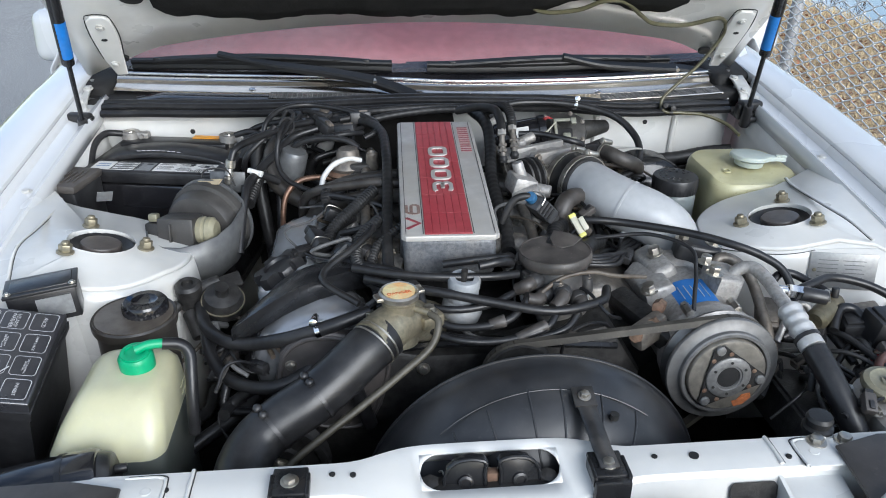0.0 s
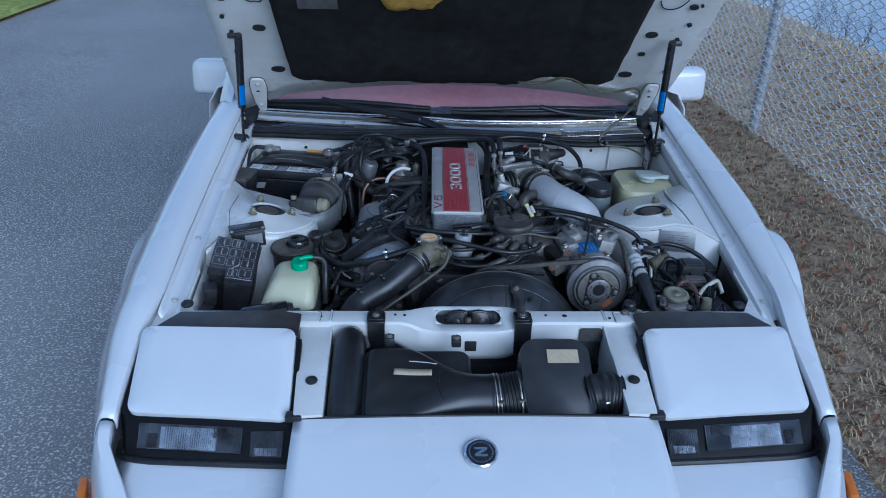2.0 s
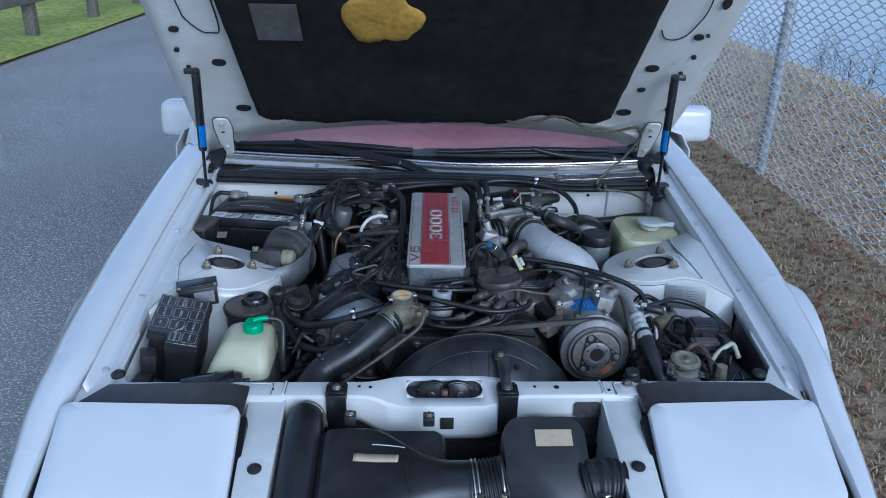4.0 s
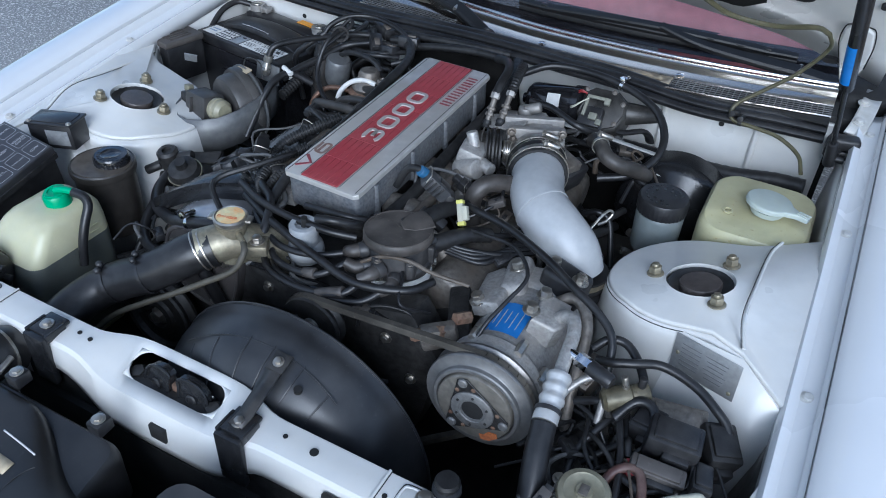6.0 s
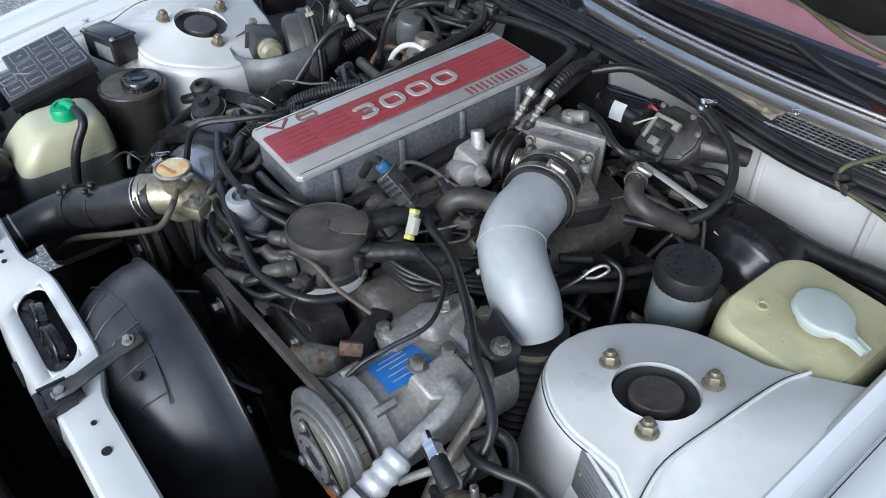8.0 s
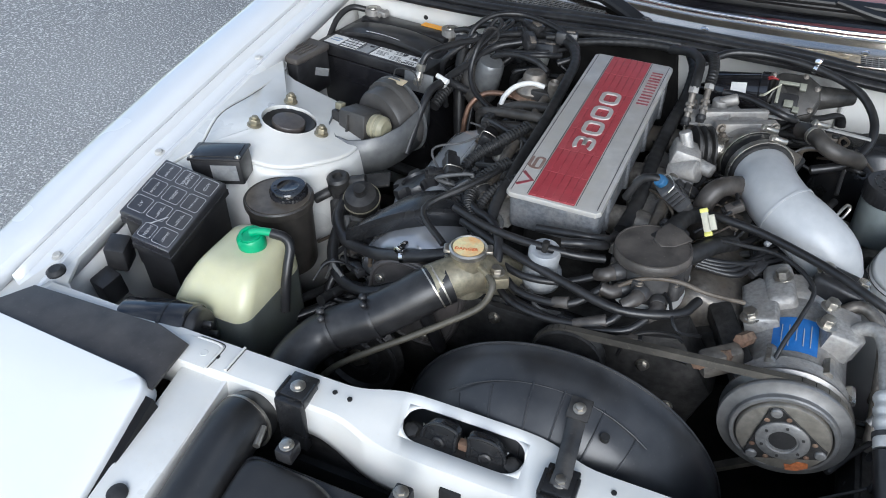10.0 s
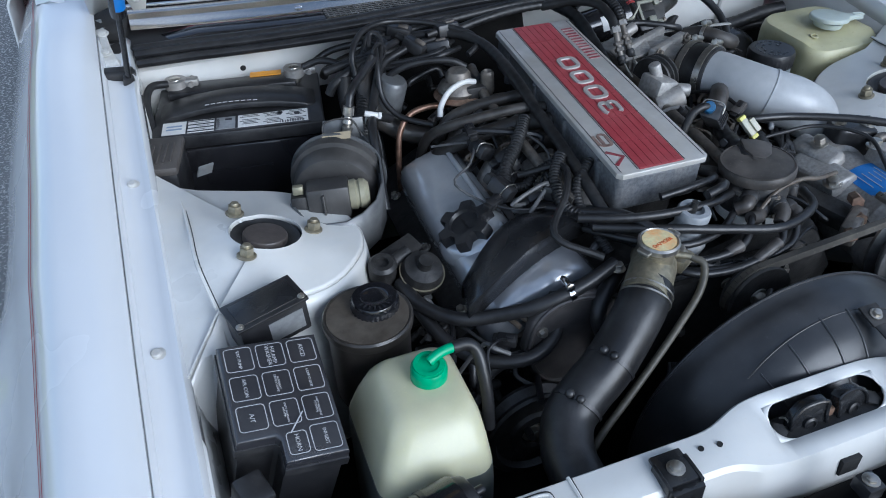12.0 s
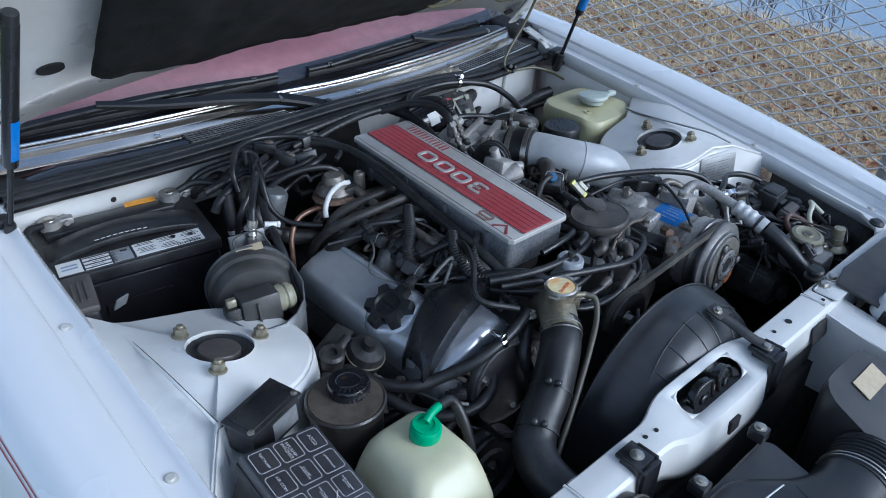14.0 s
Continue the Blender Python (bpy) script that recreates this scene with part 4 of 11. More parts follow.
for s in (-1, 1):
    mx = 0.828 if s < 0 else 0.893
    m = frame_of((s * mx, 1.625, 0.858), (1, 0.10 * s, 0), (0, 1, 0))
    g = G().box((0, 0, 0), (0.180, 0.090, 0.125), bev=0.030, seg=4, top=(0.94, 0.9), m=m)
    g.box((s * (mx - 0.09), 1.63, 0.838), (0.12, 0.06, 0.07), bev=0.012, seg=3)
    mir = part("door_mirror", g, WHITE, car, "white door mirror housing")
    part("mirror_glass", G().box((s * mx, 1.673, 0.860), (0.145, 0.006, 0.095), bev=0.002), CHROME, mir)
for y in (HUB_Y, HUB_Y + 2.32):
    for s in (-1, 1):
        g = G().lathe([(0.20, -0.10), (0.29, -0.105), (0.31, -0.085), (0.312, 0.0), (0.31, 0.085), (0.29, 0.105), (0.20, 0.10)], (s * 0.715, y, 0.312), (s, 0, 0), 40)
        wheel = part("tyre", g, TYRE, car)
        g = G().lathe([(0.0, 0.085), (0.03, 0.085), (0.05, 0.06), (0.17, 0.075), (0.185, 0.098), (0.205, 0.10), (0.205, -0.10)], (s * 0.715, y, 0.312), (s, 0, 0), 40)
        part("rim", g, SILVER, wheel)

# floor of the bay: added backing below everything, near-black in place of deep shade
for nm, c, size in (("floor_backing", (0, 0.62, 0.27), (1.24, 1.3, 0.02)), ("front_backing", (0, 0.16, 0.43), (1.1, 0.012, 0.36)), ("nose_backing", (0, -0.10, 0.30), (1.2, 0.36, 0.02)), ("rear_backing", (0, 1.10, 0.55), (1.24, 0.02, 0.5))):
    part(nm, G().box(c, size, bev=0), DARK, car, "added near-black backing panel")

# radiator support
def support_section(x):
    """Rear lip, top, hole edges, bevel and face of the support at x."""
    c = math.exp(-((x - 0.0) / 0.115) ** 6)
    rear = 0.207 + 0.020 * c
    low = 0.668 - 0.030 * math.exp(-((x + 0.01) / 0.135) ** 8) - 0.02 * c * 0.4
    front = 0.163 - 0.010 * c
    return [(rear, 0.690), (rear, 0.709), (rear - 0.003, 0.713), (rear - 0.018, 0.7135), (0.172 + 0.004 * (1 - c), 0.7135 - 0.014 * c), (front + 0.001, 0.711 - 0.018 * c), (front - 0.003, 0.706 - 0.022 * c), (front - 0.007, low + 0.012), (front - 0.007, low)]


bm = bmesh.new()
xs_ = [-0.60 + 0.01 * i for i in range(121)]
cols_ = [[bm.verts.new((x, y, z)) for y, z in support_section(x)] for x in xs_]
for i in range(120):
    xm = (xs_[i] + xs_[i + 1]) / 2
    for j in range(8):
        if j == 3 and -0.070 < xm < 0.070:
            continue
        bm.faces.new((cols_[i][j], cols_[i + 1][j], cols_[i + 1][j + 1], cols_[i][j + 1]))
def across(x, t):
    """A point on the support's top at x, t of the way over the latch opening."""
    s = [Vector((x, y, z)) for y, z in support_section(x)]
    return s[3].lerp(s[4], t)


for xe, sx in ((-0.070, 1), (0.070, -1)):
    for side in (0, 1):
        prev = None
        for k in range(9):
            d = 0.022 * k / 8
            cut_in = 0.5 * (1 - math.sqrt(max(0.0, 1 - (1 - k / 8) ** 2)))
            pair = [bm.verts.new(across(xe + sx * d, abs(side - q))) for q in (0.0, cut_in)]
            if prev and k < 8:
                bm.faces.new((prev[0], pair[0], pair[1], prev[1]))
            elif prev:
                bm.faces.new((prev[0], pair[0], prev[1]))
            prev = pair
bm.normal_update()
bmesh.ops.recalc_face_normals(bm, faces=bm.faces)
g = G()
g.bm.free()
g.bm = bm
sup = solid(part("radiator_support", g, WHITE_BAY, car, "white painted radiator support panel", 24), 0.002)
part("latch_window", G().box((0.004, 0.1465, 0.662), (0.024, 0.006, 0.022), bev=0.001), DARK, car, "square hole")
for x, y, r in ((-0.31, 0.18, 0.003), (-0.155, 0.188, 0.003), (-0.135, 0.186, 0.003), (0.165, 0.186, 0.003), (0.205, 0.184, 0.0052), (0.30, 0.175, 0.003)):
    part("hole", G().cyl((x, y, 0.7125), (x, y, 0.7147), r, seg=14), DARK, sup)
# a dark pad on the face stands in for the slot's shaded inside
part("slot", G().prism(rrect(-0.024, 0.024, -0.0145, 0.0145, 0.006), 0.0016, frame_of((0.258, 0.1538, 0.686), (1, 0, 0), (0, 0.22, 0.97)), bev=0), GRIME, sup, "slot in the support, its shade a dark pad")
for x in (-0.289, 0.289):
    part("seam_caulk", G().tube([(x, 0.166, 0.7135), (x, 0.185, 0.7138), (x, 0.206, 0.7128)], 0.0022, seg=8), WHITE_BAY, sup, "white caulked seam")
    part("seam", G().tube([(x + 0.0026, 0.166, 0.7139), (x + 0.0026, 0.205, 0.7139)], 0.0006, seg=6), GRIME, sup)
for s in (-1, 1):
    lap = [(0.314, 0.158), (0.314, 0.190), (0.320, 0.1965), (0.364, 0.1965), (0.372, 0.190), (0.372, 0.158)]
    pad = part("rail_end", G().prism([(s * x, y) for x, y in lap], 0.0022, Matrix.Translation((0, 0, 0.7128)), bev=0.0009), WHITE_BAY, sup, "white rail end lapped over the support")
    part("caulk", G().tube([(s * (x - 0.001), y, 0.7140) for x, y in ((0.314, 0.160), (0.3135, 0.188), (0.319, 0.197), (0.352, 0.1975))], 0.0018, seg=8), WHITE_BAY, pad)
    part("caulk_line", G().tube([(s * (x - 0.0032), y + 0.001, 0.7137) for x, y in ((0.314, 0.160), (0.3135, 0.188), (0.319, 0.199), (0.352, 0.1995))], 0.0006, seg=6), GRIME, pad)
    for x in (0.328, 0.358):
        part("dimple", G().lathe([(0.0055, 0.0), (0.0045, 0.0007), (0.0, 0.0004)], (s * x, 0.178, 0.7149), seg=16), WHITE_BAY, pad)
# upright frames between the support and the nose
for s in (-1, 1):
    g = G().prism([(0.286, 0.180), (0.282, -0.085), (0.336, -0.088), (0.352, 0.180)], 0.010, Matrix.Diagonal((s, 1, 1, 1)) @ pose(0, 0, 0.669, 7.8, 0, 0), bev=0.003)
    g.prism([(0.19, 0.71), (0.19, 0.56), (-0.08, 0.56), (-0.08, 0.655)], 0.004, Matrix(((0, 0, s, s * 0.284), (1, 0, 0, 0), (0, 1, 0, 0.0), (0, 0, 0, 1))), bev=0)
    fr = part("nose_frame", g, WHITE_BAY, car, "white frame rail beside the air box")
    part("plug", G().lathe([(0.0115, 0), (0.0115, 0.002), (0.006, 0.0045), (0, 0.0045)], (s * 0.311, 0.0, 0.681), (0, -0.13, 1), 20), RUBBER, fr, "black rubber plug")
    part("plug", G().lathe([(0.013, 0), (0.013, 0.003), (0.008, 0.007), (0, 0.007)], (s * 0.594, 0.215, 0.722), (0, -0.13, 1), 20), RUBBER, car, "black rubber plug")
    # bay corner gusset
    e = 0.034 if s > 0 else 0.0
    g = G().prism([(0.60 + e, 0.36), (0.612 + e, 0.40), (0.662 + e * 0.5, 0.40), (0.662, 0.165), (0.50, 0.162), (0.50, 0.196), (0.545 + e * 0.4, 0.200), (0.583 + e * 0.8, 0.222), (0.600 + e, 0.262)], 0.006,
                  Matrix.Diagonal((s, 1, 1, 1)) @ pose(0, 0, 0.666, 9.0, 0, 0), bev=0.002)
    part("bay_corner", g, WHITE_BAY, car, "white curved corner of the bay opening")

# dark lamp glass, and paler copies that paint bright reflections on it
BOWL = mat("lamp_bowl_glint", (0.62, 0.64, 0.67), 0.24, 0.9, var=0.2, size=0.03, bump=0.05)
LAMP_GLINT = mat("lamp_glass_glint", (0.42, 0.43, 0.45), 0.25, 0.85, var=0.4, size=0.02, bump=0.02)
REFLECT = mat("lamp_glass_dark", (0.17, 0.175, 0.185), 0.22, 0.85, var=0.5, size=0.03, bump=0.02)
# headlights with raised lids
for s in (-1, 1):
    hl = thing("headlight", (s * 0.5, 0.0, 0.58), "white headlight pod with its lid half raised", "headlight", "headlights")
    ro, ri, fi, fo = Vector((0.662, 0.132, 0.722)), Vector((0.352, 0.112, 0.728)), Vector((0.345, -0.082, 0.652)), Vector((0.648, -0.052, 0.650))
    n = 7
    corner = []
    for a, b, c in ((fo, ro, ri), (ro, ri, fi), (ri, fi, fo), (fi, fo, ro)):
        for k in range(n):
            t = k / (n - 1)
            p = b + (a - b).normalized() * 0.022
            q = b + (c - b).normalized() * 0.022
            corner.append((p * (1 - t) + b * t) * (1 - t) + (b * (1 - t) + q * t) * t)
    mid = sum(corner, Vector()) / len(corner)
    up = (ri - ro).cross(fo - ro).normalized()
    if up.z < 0:
        up = -up
    rings = []
    for k, h in ((1.0, -0.034), (1.0, -0.005), (0.996, -0.0015), (0.988, 0.0), (0.80, 0.003), (0.40, 0.006)):
        rings.append([Vector((s * p.x, p.y, p.z)) for p in (mid + (c - mid) * k + up * h for c in corner)])
    g = G()
    g.loft(rings)
    lid = part("lid", g, WHITE, hl, "glossy white headlight lid", 45)
    g = G().prism([(0.640, 0.135), (0.600, 0.186), (0.40, 0.192), (0.350, 0.180), (0.348, 0.110)], 0.004, Matrix.Diagonal((s, 1, 1, 1)) @ pose(0, 0, 0.698, 6.5, 0, 0), bev=0.002)
    part("filler_panel", g, mat("weathered_filler_plastic", (0.034, 0.031, 0.030), 0.38, var=0.3, dust=0.5, dustcol=(0.10, 0.085, 0.07), size=0.03, bump=0.1), hl, "weathered grey plastic filler behind the lid")
    g = G()
    low = [Vector((s * x, y, z)) for x, y, z in ((0.335, -0.136, 0.598), (0.50, -0.118, 0.590), (0.645, -0.092, 0.580), (0.664, -0.050, 0.585), (0.664, 0.12, 0.60), (0.34, 0.12, 0.60))]
    top = [Vector((s * x, y, z)) for x, y, z in ((0.335, -0.086, 0.640), (0.50, -0.070, 0.640), (0.648, -0.054, 0.636), (0.664, -0.030, 0.64), (0.660, 0.12, 0.70), (0.34, 0.10, 0.71))]
    g.loft([low, top])
    shell = part("housing", g, mat("lamp_surround", (0.006, 0.006, 0.0065), 0.45, var=0.2, bump=0.05, spec=0.22), hl, "black headlight housing")
    for x0, x1, nm in ((0.428, 0.622, "main_lamp"), (0.352, 0.414, "side_lamp")):
        yl = lambda x: -0.140 + 0.13 * (x - 0.34)
        nrm = Vector((0, -0.64, 0.77))
        b0, b1 = Vector((s * x0, yl(x0) + 0.012, 0.603)), Vector((s * x1, yl(x1) + 0.012, 0.597))
        t0, t1 = b0 + Vector((0, 0.036, 0.030)), b1 + Vector((0, 0.033, 0.031))
        nb = max(8, int((x1 - x0) / 0.0036))

        def flutes(a, b, c, lift, deep):
            """A fluted patch of the lamp's face from a to b of its width, c of its height."""
            rows = []
            for i in range(nb * 2 + 1):
                t = a + (b - a) * i / (nb * 2)
                w = nrm * (lift + (deep if i % 2 else 0.0))
                p, q = b0.lerp(b1, t), t0.lerp(t1, t)
                u = 2 * i / (nb * 2) - 1
                top_ = c[0] + (c[1] - c[0]) * (math.sqrt(max(0.02, 1 - u * u)) if c[2] else 1)
                rows.append([p.lerp(q, k) + w for k in (c[0], (c[0] + top_) / 2, top_)])
            return G().grid(rows)
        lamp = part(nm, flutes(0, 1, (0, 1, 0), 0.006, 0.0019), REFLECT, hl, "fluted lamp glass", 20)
        # paler patches put the lamp's reflections into the colour
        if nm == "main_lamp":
            part("bowl_glint", flutes(0.24, 0.78, (0.04, 0.90, 0), 0.0071, 0.0019), BOWL, lamp, "inner bowl with its reflection painted bright", 20)
            part("edge_glint", flutes(0.06, 0.27, (0.55, 0.97, 0), 0.0071, 0.0019), LAMP_GLINT, lamp, "pale fluted patch painted as a reflection", 20)
            part("edge_glint", flutes(0.80, 0.90, (0.05, 0.60, 0), 0.0071, 0.0019), LAMP_GLINT, lamp, "pale fluted patch painted as a reflection", 20)
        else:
            part("edge_glint", flutes(0.15, 0.85, (0.04, 0.34, 0), 0.0071, 0.0019), LAMP_GLINT, lamp, "pale fluted patch painted as a reflection", 20)
    part("gasket", G().tube([v + Vector((0, -0.004, -0.002)) for v in low[:4]], 0.006, seg=8), RUBBER, hl)

# nose and bumper cover
def nose_front(x):
    return -0.415 + 0.20 * abs(x) ** 2.2


g = G()
rows = []
for i in range(33):
    x = -0.335 + 0.67 * i / 32
    row = []
    for j in range(9):
        t = j / 8
        y = -0.088 + t * (nose_front(x) + 0.02 + 0.088)
        row.append(Vector((x, y, 0.664 - 0.006 * (x / 0.335) ** 2 - 0.055 * t - 0.045 * t * t)))
    row.insert(0, Vector((x, -0.085, 0.640)))
    rows.append(row)
part("panel_gap", G().tube([(-0.338, -0.0835, 0.656), (0, -0.0835, 0.662), (0.338, -0.0835, 0.656)], 0.005, seg=8), RUBBER, car, "black rubber seal behind the nose")
nose = solid(part("nose_panel", g.grid(rows), WHITE, car, "white nose panel with a round badge"), 0.002)
g = G()
rows = []
for i in range(49):
    x = -0.652 + 1.304 * i / 48
    ax = abs(x)
    if ax < 0.345:
        rear = Vector((x, -0.14, 0.60))
    elif ax < 0.655:
        rear = Vector((x, -0.139 + 0.13 * (ax - 0.34), 0.592 - 0.05 * (ax - 0.34)))
    else:
        rear = Vector((x, -0.068, 0.628 - 1.2 * max(0, ax - 0.70)))
    f = Vector((x, nose_front(x), 0.50 if ax < 0.66 else 0.50 - 0.2 * (ax - 0.66)))
    rows.append([rear + Vector((0, 0.004, -0.02)), rear, rear.lerp(f, 0.35) + Vector((0, 0, 0.012)), rear.lerp(f, 0.7) + Vector((0, 0, 0.012)), f, Vector((x, f.y - 0.004, 0.44)), Vector((x, f.y + 0.005, 0.30)), Vector((x, f.y + 0.06, 0.20))])
solid(part("bumper_cover", g.grid(rows), WHITE, car, "white front bumper cover"), 0.003)
for s in (-1, 1):
    rows = []
    for i in range(14):
        y = -0.067 - 0.26 * i / 13
        zf, w = lerp_table(Z_TOP, y), lerp_table(HALF, y)
        rows.append([Vector((s * x, y, z)) for x, z in side_profile(y, zf, w, w, 0.20, s)])
    cor = solid(part("bumper_corner", G().grid(rows), WHITE, car, "white bumper corner ahead of the fender"), 0.003)
    part("side_marker", G().box((s * 0.726, -0.115, 0.50), (0.016, 0.07, 0.045), rot=(0, 0, -s * 14), bev=0.004), AMBER, cor, "amber side marker lamp")
e0, en = Vector((0.0, -0.171, 0.6495)), Vector((0, -0.26, 1)).normalized()
emb = part("badge", G().lathe([(0.030, 0), (0.030, 0.004), (0.0275, 0.0058), (0.0255, 0.0045)], e0, en, 40), CHROME, nose, "round chrome-rimmed badge")
part("badge_face", G().lathe([(0.0258, 0.003), (0.0258, 0.0046), (0, 0.0046)], e0, en, 40), GLOSS, emb)
g = G()
m = frame_of(e0 + en * 0.0047, (1, 0, 0), (0, 1, 0.26))
g.prism([(-0.011, 0.009), (0.011, 0.009), (0.011, 0.0045), (-0.002, -0.005), (0.011, -0.005), (0.011, -0.009), (-0.011, -0.009), (-0.011, -0.0045), (0.002, 0.005), (-0.011, 0.005)], 0.0012, m, bev=0)
for i in range(40):
    a = 2 * math.pi * i / 40
    g.box((0.0205 * math.cos(a), 0.0205 * math.sin(a), 0.0003), (0.0034, 0.0012, 0.0006), rot=(0, 0, math.degrees(a)), bev=0, m=m)
part("badge_marks", g, CHROME, emb)

# ---- hood, standing open ----
HINGE, OPEN = Vector((0, 1.135, 0.868)), 46.0
# the hood's own axes: x across, y from the hinge to the nose, z out of its underside


def hood_p(x, v, d):
    return HINGE + Vector((x, -v * math.cos(radians(OPEN)) - d * math.sin(radians(OPEN)), v * math.sin(radians(OPEN)) - d * math.cos(radians(OPEN))))


def hood_half(v):
    return 0.655 - 0.02 * v - 0.02 * max(0, v - 0.9)


def hood_rear(x):
    return 0.104 - 0.215 * x * x - 0.34 * max(0, abs(x) - 0.5)


hood = thing("hood", HINGE, "white hood propped open, underside with a black felt liner", "car hood")
rows, under = [], []
for i in range(41):
    u = -1 + 2 * i / 40
    r, q = [], []
    for j in range(15):
        t = j / 14
        v0 = hood_rear(u * 0.65)
        v = v0 + (1.22 - v0) * t
        x = u * hood_half(v) + (0.022 * ease(v / 0.35) * max(0, u) ** 4)
        crown = 0.030 * (1 - u * u) + 0.01
        r.append(hood_p(x, v, -0.022 - crown))
        edge = max(abs(u) ** 6, (1 - t) ** 10, t ** 14)
        q.append(hood_p(x, v, -0.012 - 0.012 * edge - crown * 0.6))
    rows.append(r)
    under.append(q)
g = G().grid(rows)
part("outer_skin", g, WHITE, hood, "white outer skin of the hood")
INNER = WHITE_BAY
solid(part("inner_panel", G().grid(under), INNER, hood, "white inner hood panel"), 0.0015)
# felt liner with a torn lower edge
rng = random.Random(9)
rows = []
for i in range(61):
    u = -1 + 2 * i / 60
    row = []
    tear = 0.012 * noise.noise((u * 4, 3.1, 0)) + 0.006 * noise.noise((u * 17, 1.7, 0))
    v0 = 0.190 + tear * 1.3 + 0.045 * math.exp(-((u - 0.62) / 0.16) ** 2) + 0.03 * max(0, abs(u) - 0.93) / 0.07
    for j in range(31):
        v = v0 + (1.08 - v0) * j / 30
        w = 0.458 + 0.03 * max(0, v - 0.19) + 0.003 * noise.noise((u, v * 20, 0))
        x = u * w
        k = max(abs(u) ** 14, (abs(2 * j / 30 - 1)) ** 18)
        sag = 0.007 * noise.noise((x * 5, v * 5, 2.0)) + 0.003 * noise.noise((x * 17, v * 17, 6.0))
        groove = -0.006 * sum(math.exp(-((x - c) / 0.012) ** 2) for c in (-0.30, 0.30)) - 0.006 * sum(math.exp(-((v - c) / 0.012) ** 2) for c in (0.42, 0.75))
        row.append(hood_p(x, v, 0.004 + 0.010 * (1 - k) + (sag + groove) * (1 - k) - 0.018 * (1 - (x / 0.6) ** 2) * 0.4))
    rows.append(row)
solid(part("liner", G().grid(rows), LINER, hood, "sagging black felt hood liner with torn edges"), 0.004)
g = G()
FC = (-0.133, 0.617)
poly = []
for i in range(40):
    a = 2 * math.pi * i / 40
    r = 0.086 * (1 + 0.30 * noise.noise((math.cos(a) * 1.6, math.sin(a) * 1.6, 4)) + 0.10 * noise.noise((math.cos(a) * 5, math.sin(a) * 5, 9)))
    poly.append((FC[0] + r * 0.98 * math.cos(a), FC[1] + r * 1.02 * math.sin(a)))
rings = []
for k, d in ((1.0, 0.0), (1.0, 0.013), (0.95, 0.018), (0.72, 0.021), (0.40, 0.0225), (0.12, 0.022)):
    rings.append([hood_p(FC[0] + (x - FC[0]) * k, FC[1] + (v - FC[1]) * k, d + (0.004 * noise.noise((x * 40 * k, v * 40 * k, 2)) if d > 0.015 else 0)) for x, v in poly])
part("foam_patch", g.loft(rings), FOAM, hood, "yellow foam showing through a torn patch", 70)
for x0, x1, v0, v1 in ((-0.400, -0.302, 0.543, 0.660), (-0.402, -0.340, 0.694, 0.736)):
    g = G().prism([(x0, v0), (x1, v0), (x1, v1), (x0, v1)], 0.001, Matrix.Translation((0, 0, 0)), bev=0)
    for v in g.bm.verts:
        v.co = hood_p(v.co.x, v.co.y, 0.0175 + v.co.z)
    part("sticker", g, STICKER, hood, "faded grey sticker")
